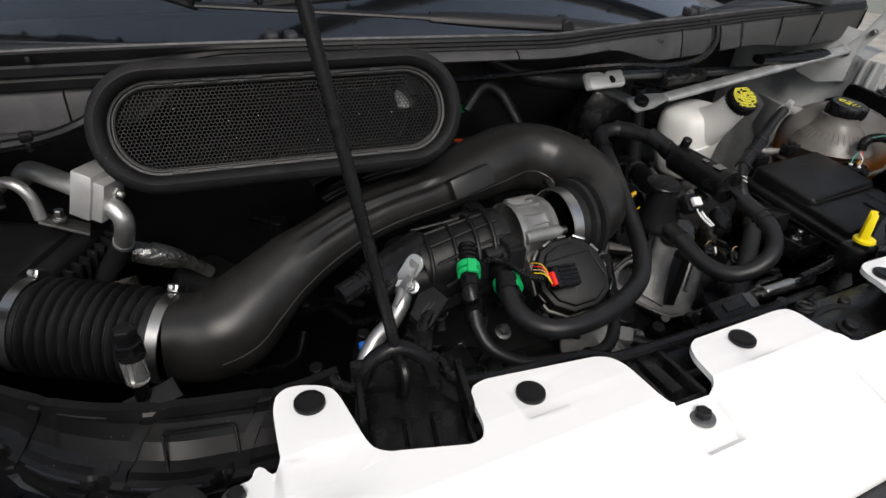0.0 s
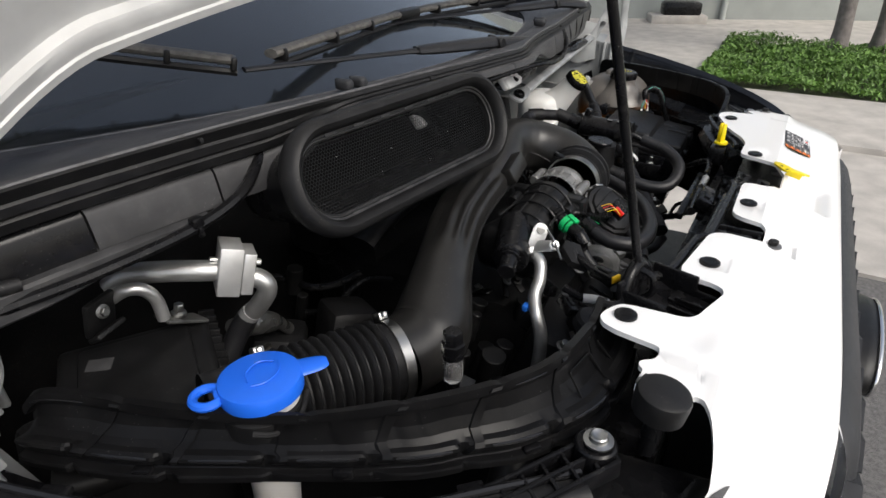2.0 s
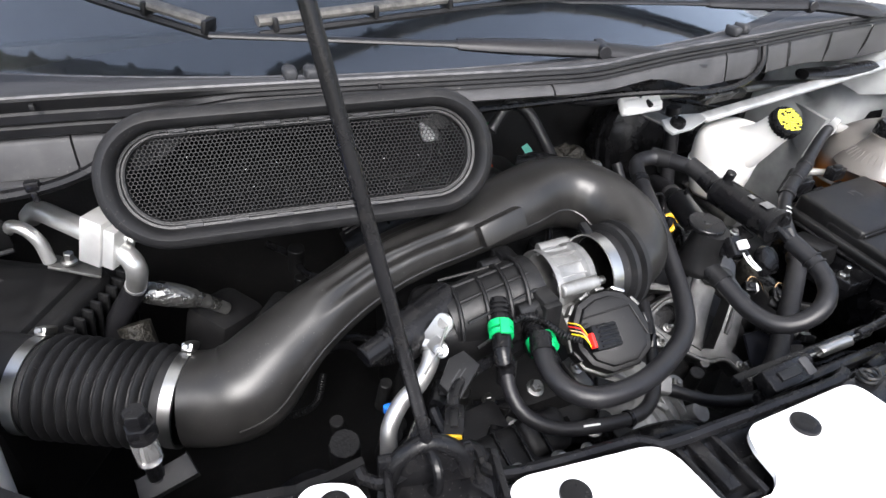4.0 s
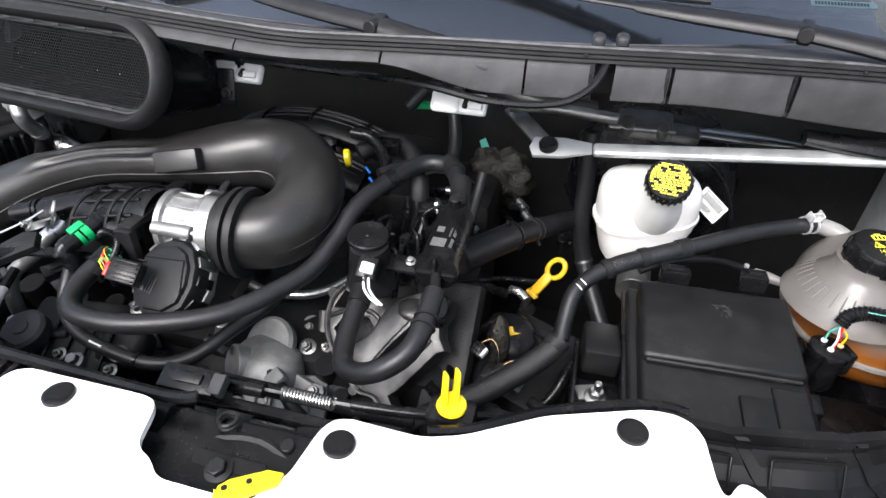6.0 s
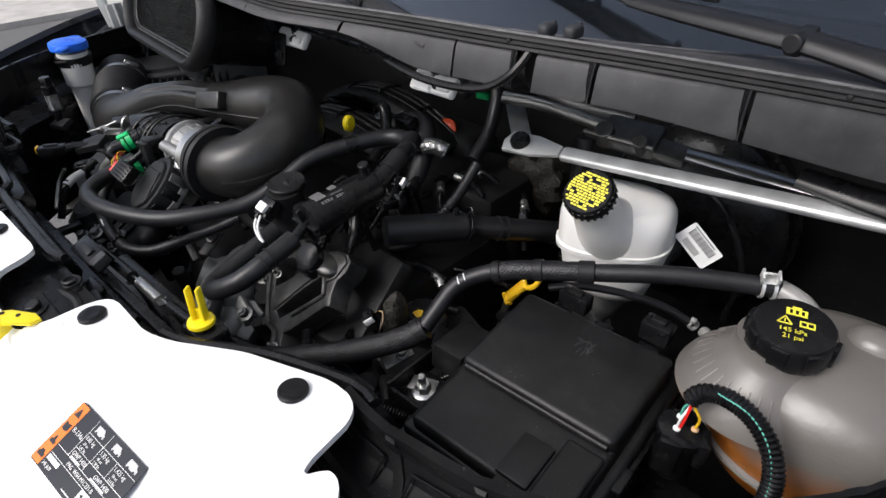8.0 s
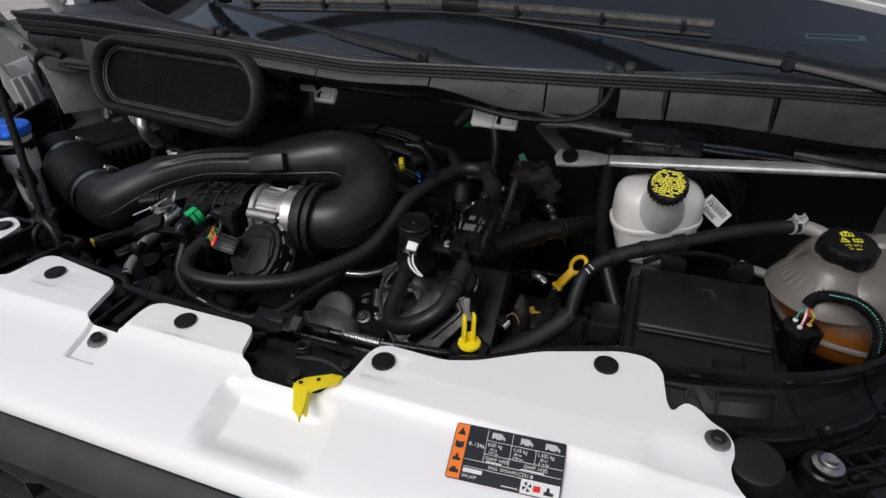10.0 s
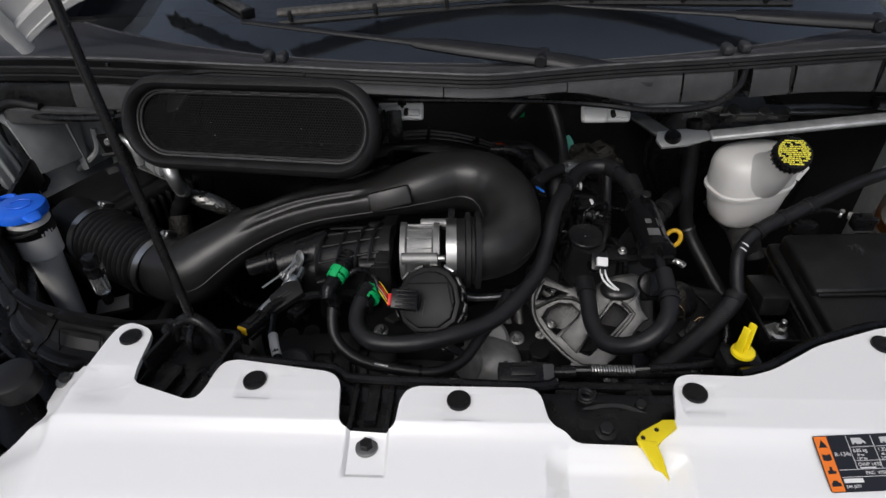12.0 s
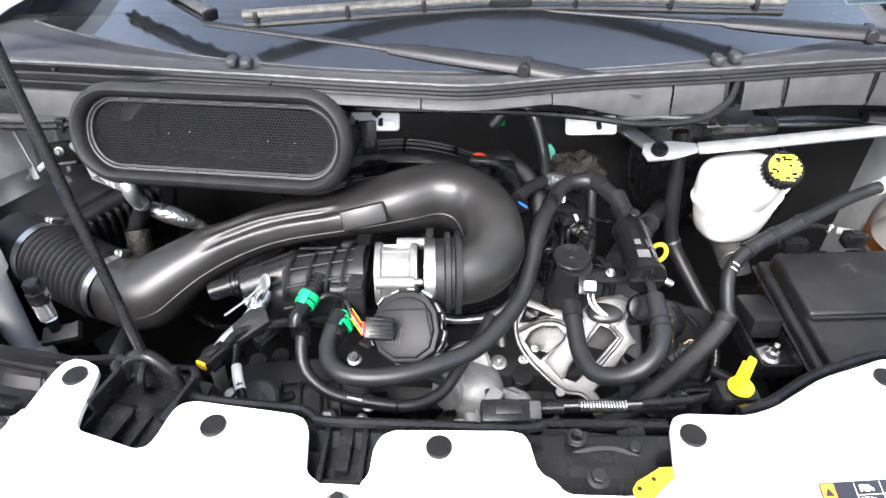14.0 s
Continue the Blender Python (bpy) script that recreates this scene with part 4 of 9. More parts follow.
def inner_wing(s):
    t = thing("inner_wing", (s * 0.9, 0.5, 0.6), "grey-white painted inner wing, darkened for shade, with folds and bolts", "inner wing", "inner wings")
    bm = bmesh.new()
    prof = [(0.985, 1.20), (0.95, 1.205), (0.905, 1.19), (0.885, 1.15), (0.875, 1.06), (0.85, 1.03), (0.845, 0.62)]
    rows = []
    for y in np.linspace(0.47, 0.80, 15):
        k = 0.015 * math.sin(y * 40)
        rows.append([bm.verts.new((s * (x + (k if 0.86 < x < 0.93 else 0)), y, z + (y - 0.4) * 0.10)) for x, z in prof])
    for a, b in zip(rows, rows[1:]):
        for k in range(len(prof) - 1):
            bm.faces.new((a[k], a[k + 1], b[k + 1], b[k]))
    sheet = part("sheet", bm, WING_SHADED, t)
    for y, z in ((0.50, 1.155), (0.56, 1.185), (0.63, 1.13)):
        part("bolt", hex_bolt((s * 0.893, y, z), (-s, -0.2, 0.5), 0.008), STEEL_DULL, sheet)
    part("hinge_pillar", [rbox(pose(s * 0.897, 0.452, 1.150, 0, s * 10, 0), (0.012, 0.060, 0.10), 0.004), rbox(pose(s * 0.888, 0.440, 1.155, 0, s * 10, 0), (0.010, 0.008, 0.095), 0.003), rbox(pose(s * 0.888, 0.462, 1.155, 0, s * 10, 0), (0.010, 0.008, 0.095), 0.003)], WING_SHADED, t, "ribbed grey-white pillar under the hinge")
    part("bolted_plate", prism([(-0.05, -0.075), (0.05, -0.09), (0.075, -0.03), (0.05, 0.03), (0.0, 0.045), (-0.05, 0.03)], frame_of((s * 0.868, 0.535, 1.180), (-s * 0.25, 0.95, 0) if s < 0 else (-s * 0.25, 0.95, 0), (-s, -0.35, 0.25)), 0.004, 0.001), WING_SHADED, t)
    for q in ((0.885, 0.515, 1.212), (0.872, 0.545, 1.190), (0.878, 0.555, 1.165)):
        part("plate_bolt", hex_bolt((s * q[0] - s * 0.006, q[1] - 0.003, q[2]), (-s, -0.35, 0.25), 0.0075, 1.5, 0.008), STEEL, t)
    part("gusset", prism([(0, 0), (0.12, 0), (0.10, 0.07), (0.02, 0.10)], frame_of((s * 0.84, 0.56, 1.07), (0.3 * s, 0.9, 0), (-s, 0, 0.1)), 0.012, 0.003), WING_SHADED, t)
    return t


inner_wing(-1)
inner_wing(1)
side = thing("bulkhead_side_panel", (-0.80, 0.66, 1.0), "grey-white painted bulkhead side with a folded seam", "body panel")
part("sheet", prism([(0, 0), (0.09, 0.02), (0.11, 0.19), (0, 0.19)], frame_of((-0.872, 0.585, 1.05), (0.76, 0.65, 0), (0.6, -0.7, 0.1)), 0.004, 0.001), WING_SHADED, side)
part("seam", rbox(frame_of((-0.812, 0.630, 1.135), (0.0, 0.08, 1), (0.6, -0.7, 0.1)), (0.20, 0.008, 0.012), 0.003), WING_SHADED, side)
part("drain_fold", tube([(-0.865, 0.575, 1.06), (-0.845, 0.572, 1.075), (-0.815, 0.588, 1.10), (-0.808, 0.595, 1.145)], 0.006, 8, 0.008), WING_SHADED, side)

tagged(part("firewall", rbox((0, 0.80, 0.95), (1.86, 0.03, 0.70), 0.005), DARK), "black sound-deadened firewall behind the engine", "firewall", kind="structure")
tagged(part("undertray", rbox((0, 0.35, 0.60), (1.86, 0.95, 0.02), 0.004), DARK), "black undertray beneath the engine", "undertray", kind="structure")
tagged(part("radiator_shroud", rbox((0, 0.000, 0.84), (1.0, 0.06, 0.40), 0.008), SATIN), "black radiator shroud behind the grille", "shroud", kind="structure")


# ---------- cowl, windscreen, wipers ----------
SEAL_X = (-0.95, -0.75, -0.6, -0.5, -0.4, -0.3, -0.2, -0.1, -0.03, 0.05, 0.15, 0.3, 0.45, 0.6, 0.75, 0.95)
SEAL_Y = (0.510, 0.468, 0.436, 0.408, 0.388, 0.372, 0.356, 0.346, 0.339, 0.366, 0.387, 0.403, 0.432, 0.466, 0.500, 0.545)
SEAL_Z = (1.316, 1.328, 1.333, 1.337, 1.338, 1.338, 1.337, 1.335, 1.333, 1.329, 1.328, 1.328, 1.326, 1.320, 1.312, 1.304)


def seal_at(x):
    """The crest of the hood seal: its y and z at x, softened over a few centimetres."""
    w = [x + 0.012 * k for k in range(-3, 4)]
    return float(np.mean(np.interp(w, SEAL_X, SEAL_Y))), float(np.mean(np.interp(w, SEAL_X, SEAL_Z)))


def glass_edge(x):
    """The windscreen's lower edge."""
    return 0.455 + 0.44 * x * x, 1.306 - 0.02 * x * x


def strip_along(xs, section):
    """A sheet whose section (rows of y, z) may change along x."""
    bm = bmesh.new()
    rows = [[bm.verts.new((x, y, z)) for y, z in section(x)] for x in xs]
    for a, b in zip(rows, rows[1:]):
        for k in range(len(a) - 1):
            bm.faces.new((a[k], a[k + 1], b[k + 1], b[k]))
    return bm


def ease(x, a, b):
    t = max(0.0, min(1.0, (x - a) / (b - a)))
    return t * t * (3 - 2 * t)


def band_foot(x):
    """Where the seal's band ends and the face or lip begins, from the crest."""
    left = 1 - ease(x, -0.55, -0.42)
    return -0.011 + 0.026 * left, -0.012 - 0.033 * left


def face_foot(x):
    """The lower edge of the face panel or lip, from the crest."""
    left, right, far = 1 - ease(x, -0.55, -0.45), ease(x, 0.07, 0.21), ease(x, 0.42, 0.7)
    return -0.022 + 0.030 * left + 0.003 * right + 0.018 * far, -0.024 - 0.064 * left - 0.029 * right - 0.024 * far


def cowl():
    t = thing("windscreen_cowl", (0, 0.45, 1.22), "grey-black plastic cowl panel with ribs below the windscreen", "cowl panel")
    xs = np.linspace(-0.94, 0.94, 126)

    def shelf(x):
        (y, z), (gy, gz) = seal_at(x), glass_edge(x)
        d = gy - y
        return [(y + d * f + 0.004 * (f == 0), z + (gz + 0.004 - z) * f + h) for f, h in ((0.0, -0.002), (0.06, 0.002), (0.14, 0.0022), (0.17, 0.0), (0.3, -0.0005), (0.62, -0.001), (0.66, 0.0012), (0.7, -0.0008), (0.97, 0.0), (1.0, -0.006))]
    part("top_shelf", strip_along(xs, shelf), SHELF, t)
    # face panels and, between them, a low rounded lip
    for name, x0, x1 in (("end_panel", -0.94, -0.7315), ("face_panel", -0.729, -0.6015), ("face_panel", -0.599, -0.50), ("lip", -0.50, -0.092), ("lip", -0.090, 0.078), ("face_panel", 0.080, 0.243),
                         ("face_panel", 0.246, 0.322), ("face_panel", 0.345, 0.407), ("face_panel", 0.411, 0.548), ("face_panel", 0.552, 0.72), ("face_panel", 0.724, 0.94)):
        def face(x):
            y, z = seal_at(x)
            (ty, tz), (by, bz) = band_foot(x), face_foot(x)
            if name == "lip":
                rows = ((0.0, 0.004), (0.04, 0.0), (0.2, -0.0025), (0.5, -0.0035), (0.8, -0.002), (1.0, 0.003), (1.1, 0.012))
            else:
                rows = ((0.0, 0.006), (0.03, 0.003), (0.16, 0.0005), (0.5, 0.0), (0.9, 0.0), (0.97, 0.001), (1.0, 0.005), (0.97, 0.022))
            out = [(y + ty + (by - ty) * min(f, 1.0) + d, z + tz + (bz - tz) * f) for f, d in rows]
            return out + ([(out[-1][0] + 0.05, out[-1][1] + 0.004)] if name == "lip" else [])
        fp = part(name, strip_along(np.linspace(x0, x1, max(6, int((x1 - x0) / 0.012))), face), SATIN if name == "end_panel" else COWL, t)
        if name == "face_panel" and x1 - x0 > 0.05 and x0 > 0.2:
            # moulded wedge rib at the panel's edge
            y, z = seal_at(x1)
            (ty, tz), (by, bz) = band_foot(x1), face_foot(x1)
            part("rib", strip_along((x1 - 0.0055, x1 - 0.001), lambda x: [(y + ty - 0.001, z + tz), (y + (ty + by) / 2 - (0.004 if x > x1 - 0.003 else 0.0005), z + (tz + bz) / 2), (y + by, z + bz + 0.002)]), SATIN, fp)
    part("lower_cover", strip_along(np.linspace(-0.94, -0.62, 26), lambda x: [(seal_at(x)[0] + face_foot(x)[0] + dy, seal_at(x)[1] + face_foot(x)[1] + dz * (1 - 0.85 * ease(x, -0.80, -0.63))) for dy, dz in ((0.006, 0.002), (-0.008, 0.001), (-0.011, -0.002), (-0.011, -0.026), (-0.008, -0.029), (0.04, -0.029))]), COWL, t, "black moulded ledge below the cowl face")
    part("recess", strip_along(np.linspace(0.318, 0.350, 5), lambda x: [(seal_at(x)[0] + 0.012, seal_at(x)[1] - 0.012), (seal_at(x)[0] + 0.014, seal_at(x)[1] - 0.054)]), MATT, t, "dark cable recess")
    return t


cowl()
seal = thing("hood_seal", (0, 0.384, 1.30), "long black rubber hood seal along the cowl edge", "seal")


def seal_section(x):
    y, z = seal_at(x)
    fy, fz = band_foot(x)
    return [(y + 0.010, z - 0.003), (y + 0.006, z + 0.0015), (y, z + 0.0025), (y - 0.004, z), (y + fy * 0.28 - 0.002, z + fz * 0.22), (y + fy * 0.30 + 0.001, z + fz * 0.30), (y + fy * 0.36 - 0.002, z + fz * 0.36),
            (y + fy * 0.56 - 0.003, z + fz * 0.56), (y + fy * 0.60 + 0.001, z + fz * 0.64), (y + fy * 0.66 - 0.002, z + fz * 0.70), (y + fy * 0.9 - 0.002, z + fz * 0.92), (y + fy + 0.004, z + fz), (y + fy + 0.012, z + fz - 0.002)]


part("bulb", strip_along(np.linspace(-0.94, 0.94, 156), seal_section), RUBBER, seal, angle=25)
crest = [(x, seal_at(x)[0] + 0.001, seal_at(x)[1] + 0.0022) for x in np.linspace(-0.94, 0.94, 156)]
part("worn_crest", sweep(crest, [0.0022] * 156, 6), WORN_SEAL, seal, "greyed worn crest of the seal")
for x0 in (-0.62, -0.29, 0.31, 0.62):
    y, z = seal_at(x0)
    part("joint", rbox((x0, y - 0.006, z - 0.005), (0.005, 0.006, 0.006), 0.0015), RUBBER, seal)
for x, y, z in ((-0.345, 0.440, 1.330), (-0.368, 0.446, 1.330), (0.322, 0.447, 1.326), (0.350, 0.456, 1.326)):
    nz = thing("washer_nozzle", (x, y, z - 0.004), "small dark washer nozzle on the cowl", "nozzle", "washer nozzles")
    part("dome", blob((x, y + 0.006, z), (0.0080, 0.013, 0.0075), 0.6, 20, 12), BAND, nz)
    part("jet", rod((x, y + 0.016, z + 0.004), (x, y + 0.021, z + 0.005), 0.003, n=10), DARK, nz)


def screen_point(x, v):
    """A point of the windscreen: v metres up the slope from its lower edge."""
    y0, z0 = glass_edge(x)
    return Vector((x * (1 - 0.05 * v), y0 + v * 0.93 - 0.30 * v * x * x, z0 + v * 0.25 + v * v * 0.16))


def windscreen():
    t = thing("windscreen", (0, 0.47, 1.30), "dark tinted glossy windscreen above the cowl", "windscreen", kind="structure")
    bm = bmesh.new()
    us, vs = np.linspace(-0.93, 0.93, 41), np.linspace(0.0, 1.05, 22)
    g = [[bm.verts.new(screen_point(x, v)) for v in vs] for x in us]
    h = [[bm.verts.new(screen_point(x, v) - Vector((0, -0.0015, 0.0048))) for v in vs] for x in us]
    for i in range(40):
        for j in range(21):
            bm.faces.new((g[i][j], g[i + 1][j], g[i + 1][j + 1], g[i][j + 1]))
            bm.faces.new((h[i][j + 1], h[i + 1][j + 1], h[i + 1][j], h[i][j]))
    for i in range(40):
        bm.faces.new((h[i][0], h[i + 1][0], g[i + 1][0], g[i][0]))
        bm.faces.new((g[i][21], g[i + 1][21], h[i + 1][21], h[i][21]))
    for j in range(21):
        bm.faces.new((g[0][j], g[0][j + 1], h[0][j + 1], h[0][j]))
        bm.faces.new((h[40][j], h[40][j + 1], g[40][j + 1], g[40][j]))
    p = part("pane", bm, GLASS, t)
    p.visible_shadow = False
    edge = [screen_point(x, 0.0) + Vector((0, -0.001, 0.003)) for x in us]
    part("lower_moulding", sweep(edge, [0.0026] * 41, 8), WORN_SEAL, t)
    return t


windscreen()
bm = bmesh.new()
rows = [[bm.verts.new((x, 0.47 + 0.40 * x * x + d * (1 - 0.35 * x * x), z - 0.02 * x * x)) for d, z in ((0.10, 1.262), (0.13, 1.274), (0.20, 1.287), (0.42, 1.325), (0.70, 1.36), (0.75, 1.2), (0.9, 0.9))] for x in np.linspace(-0.95, 0.95, 31)]
for a, b in zip(rows, rows[1:]):
    for k in range(6):
        bm.faces.new((a[k], a[k + 1], b[k + 1], b[k]))
tagged(part("dashboard", bm, DASH), "dark plastic dashboard behind the windscreen", "dashboard", kind="structure")
cab = thing("cab_shell", (0, 1.4, 0.6), "white van cab around the dark interior", "van cab", kind="structure")
part("cab_rear", rbox((0, 2.3, 1.5), (1.9, 0.05, 1.9), 0.01), DASH, cab)
part("cab_roof", rbox((0, 1.85, 2.02 - 0.2), (1.8, 0.9, 0.05), 0.02), DASH, cab)
for s in (-1, 1):
    part("cab_side", prism([(0.62, 0.4), (2.3, 0.4), (2.3, 1.85), (1.45, 1.80), (0.66, 1.32)], frame_of((s * 0.955, 0, 0), (0, 1, 0), (1, 0, 0)), 0.02), WHITE_PAINT, cab)
    part("door_lining", prism([(0.66, 0.5), (2.26, 0.5), (2.26, 1.80), (1.46, 1.76), (0.70, 1.31)], frame_of((s * 0.930, 0, 0), (0, 1, 0), (1, 0, 0)), 0.012), DASH, cab)
plate = thing("identification_plate", (0.64, 0.66, 1.31), "small pale identification plate on the dashboard", "plate")
pm = frame_of((0.60, 0.66, 1.345), (1, 0.10, 0), (0, -0.45, 0.9))
part("plate", prism(stadium(0.085, 0.012, 0.002, 3), pm @ Matrix.Translation((0.04, 0, 0)), 0.001), PLATE, plate)
bars(pm @ Matrix.Translation((0, 0, 0.0012)), [(0.002 + 0.0042 * k, -0.003, 0.0028, 0.006) for k in range(17)], plate, LABEL_BLACK)


def wiper(pivot, elbow, blade, label, name="wiper"):
    """An arm from its pivot to an elbow, and a jointed blade."""
    t = thing(name, pivot, label, "wiper", "wipers")
    p, e = Vector(pivot), Vector(elbow)
    d = (e - p).normalized()
    side = d.cross(Vector((0, 0, 1))).normalized()
    head = p - d * 0.16
    part("arm_head", tube([(*(head + Vector((0, 0, -0.014))), 0.012), (*(head + d * 0.03 - Vector((0, 0, 0.010))), 0.019), (*(head + d * 0.10 - Vector((0, 0, 0.004))), 0.017), (*p, 0.016)], 0, 12, 0.01, flat=0.55, up=(0, -0.3, 1)), HOSE, t)
    part("hinge_pin", [rod(p - side * 0.019, p + side * 0.019, 0.009), rbox(frame_of(p, d, (0, -0.3, 1)), (0.016, 0.034, 0.018), 0.004)], HOSE, t)
    part("arm", tube([(*p, 0.0165), (*(p + d * 0.08), 0.0165), (*(p + d * 0.14), 0.015), (*(p + d * 0.20), 0.011), (*(p + d * 0.215), 0.0065), (*e, 0.006)], 0, 12, 0.015, flat=0.55, up=(0, -0.3, 1)), HOSE, t, "long tapered grey-black arm")
    b = [Vector(q) for q in blade]
    bl = spline([tuple(q) for q in b], 0.02)
    spine = part("blade", sweep([(q[0], q[1], q[2] + 0.010) for q in bl], [0.0115] * len(bl), 10, flat=0.6), WORN, t, "worn grey blade spine")
    part("rubber_edge", sweep([(q[0], q[1] - 0.004, q[2] - 0.006) for q in bl], [0.005] * len(bl), 6), RUBBER, spine)
    n = len(bl)
    for k in (0.03, 0.2, 0.36, 0.64, 0.82, 0.97):
        q = bl[int(k * (n - 1))]
        r = bl[min(int(k * (n - 1)) + 1, n - 1)] - bl[max(int(k * (n - 1)) - 1, 0)]
        part("clip", rbox(frame_of((q[0], q[1], q[2] + 0.006), r, (0, 0, 1)), (0.008, 0.027, 0.018), 0.003), PLASTIC, spine)
    c = bl[n // 2]
    part("joint", rbox(frame_of((c[0], c[1], c[2] + 0.008), bl[n // 2 + 1] - bl[n // 2 - 1], (0, 0, 1)), (0.07, 0.026, 0.018), 0.005), PLASTIC, t)
    return t


wiper((0.050, 0.430, 1.326), (-0.440, 0.560, 1.352), [(-0.437, 0.582, 1.352), (-0.60, 0.705, 1.395), (-0.80, 0.87, 1.455)], "grey-black wiper with its arm parked low on the windscreen")
wiper((0.560, 0.515, 1.340), (0.045, 0.628, 1.352), [(-0.380, 0.570, 1.352), (0.04, 0.622, 1.358), (0.456, 0.580, 1.360)], "grey-black wiper with a long worn blade on the windscreen")


# ---------- hood ----------
def hood():
    t = thing("hood", (0, 0.51, 1.40), "open white hood, its bare underside facing down", "hood")
    xs = np.linspace(-0.80, 0.80, 81)
    vs = np.linspace(0.0, 0.86, 45)
    inner = np.linspace(0.041, 0.86, 45)

    def point(x, v, depth=0.0):
        z0 = 1.468 - 0.085 * abs(x / 0.6) ** 2 * 0.6 - 0.9 * max(0, abs(x) - 0.66) ** 1.5
        y, z = 0.512 - 0.47 * v - 0.06 * v * v, z0 + 0.86 * v
        return Vector((x * (1 + 0.05 * v), y - 0.86 * depth, z - 0.47 * depth))

    def relief(x, v):
        d = 0.0
        for cx, cv, rx, rv in ((-0.42, 0.45, 0.24, 0.34), (0.42, 0.45, 0.24, 0.34), (0, 0.47, 0.17, 0.34)):
            q = min(1.0, math.sqrt(((x - cx) / rx) ** 2 + ((v - cv) / rv) ** 2))
            d += 0.048 * (0.5 + 0.5 * math.cos(math.pi * max(0.0, q * 1.6 - 0.6))) if q < 1 else 0.0
        return -d - 0.011
    bm = bmesh.new()
    g = [[bm.verts.new(point(x, v, relief(x, v))) for v in inner] for x in xs]
    for i in range(len(xs) - 1):
        for j in range(len(vs) - 1):
            bm.faces.new((g[i][j], g[i + 1][j], g[i + 1][j + 1], g[i][j + 1]))
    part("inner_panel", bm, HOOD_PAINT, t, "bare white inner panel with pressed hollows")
    bm = bmesh.new()
    g = [[bm.verts.new(point(x, v, -0.045)) for v in vs] for x in xs]
    for i in range(len(xs) - 1):
        for j in range(len(vs) - 1):
            bm.faces.new((g[i][j], g[i + 1][j], g[i + 1][j + 1], g[i][j + 1]))
    part("outer_skin", bm, WHITE_PAINT, t)
    bm = bmesh.new()
    rows = [[bm.verts.new(point(x, v, d)) for v, d in ((0.004, -0.044), (0.0, -0.010), (0.0, 0.0), (0.003, 0.003), (0.013, 0.003), (0.0145, 0.0), (0.018, 0.0005), (0.034, 0.0015), (0.038, -0.001), (0.042, -0.012))] for x in xs]
    for p, q in zip(rows, rows[1:]):
        for k in range(9):
            bm.faces.new((p[k], p[k + 1], q[k + 1], q[k]))
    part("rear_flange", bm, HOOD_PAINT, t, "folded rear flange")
    for s in (-1, 1):
        side = [point(s * 0.80, v, 0.0) for v in vs]
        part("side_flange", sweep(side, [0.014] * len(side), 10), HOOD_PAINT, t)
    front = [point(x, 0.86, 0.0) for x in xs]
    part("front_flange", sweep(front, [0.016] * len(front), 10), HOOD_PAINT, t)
    for s in (-1, 1):
        part("buffer", rod(point(s * 0.62, 0.12, 0.0), point(s * 0.62, 0.12, 0.014), 0.010), HOOD_PAINT, t)
    return t


HOOD = hood()


def hood_hinge(s):
    t = HOOD
    arm = part("hinge_arm", tube([(s * 0.906, 0.432, 1.146, 0.016), (s * 0.915, 0.425, 1.185, 0.013), (s * 0.935, 0.422, 1.232, 0.012), (s * 0.946, 0.427, 1.270, 0.012), (s * 0.944, 0.430, 1.330, 0.012), (s * 0.925, 0.440, 1.370, 0.012), (s * 0.88, 0.47, 1.40, 0.012)], 0, 14, 0.008, flat=0.4, up=(0.75 * s, 0.6, 0)), WING_SHADED, t, "bare grey steel gooseneck arm")
    link = part("hinge_link", tube([(s * 0.885, 0.505, 1.205, 0.015), (s * 0.900, 0.485, 1.245, 0.013), (s * 0.920, 0.470, 1.285, 0.015), (s * 0.930, 0.452, 1.330, 0.016), (s * 0.930, 0.430, 1.375, 0.012), (s * 0.90, 0.46, 1.41, 0.012)], 0, 14, 0.008, flat=0.35, up=(0.75 * s, 0.6, 0)), WING_SHADED, t, "bare grey steel hinge link")
    for q in ((0.906, 0.432, 1.146), (0.944, 0.428, 1.335)):
        part("rivet", rod((s * q[0] - s * 0.012, q[1] - 0.004, q[2]), (s * q[0] + s * 0.012, q[1], q[2]), 0.008), STEEL_DULL, arm)
    for q in ((0.905, 0.478, 1.255), (0.925, 0.462, 1.305), (0.885, 0.505, 1.208)):
        part("rivet", rod((s * q[0] - s * 0.014, q[1] - 0.006, q[2]), (s * q[0] + s * 0.008, q[1], q[2]), 0.0065), STEEL_DULL, link)
    return t


hood_hinge(-1)
hood_hinge(1)
rod_t = thing("hood_prop_rod", (-0.370, 0.034, 1.17), "slender black hood prop rod standing in its bracket", "prop rod")
d = Vector((-0.1483, 0.1899, 0.9705))
base = Vector((-0.3699, 0.0339, 1.165))
part("rod", tube([tuple(base - Vector((0, 0, 0.01))), tuple(base + d * 0.03), tuple(base + d * 0.4), tuple(base + d * 0.80)], 0.0052, 10, 0.03), SATIN, rod_t)


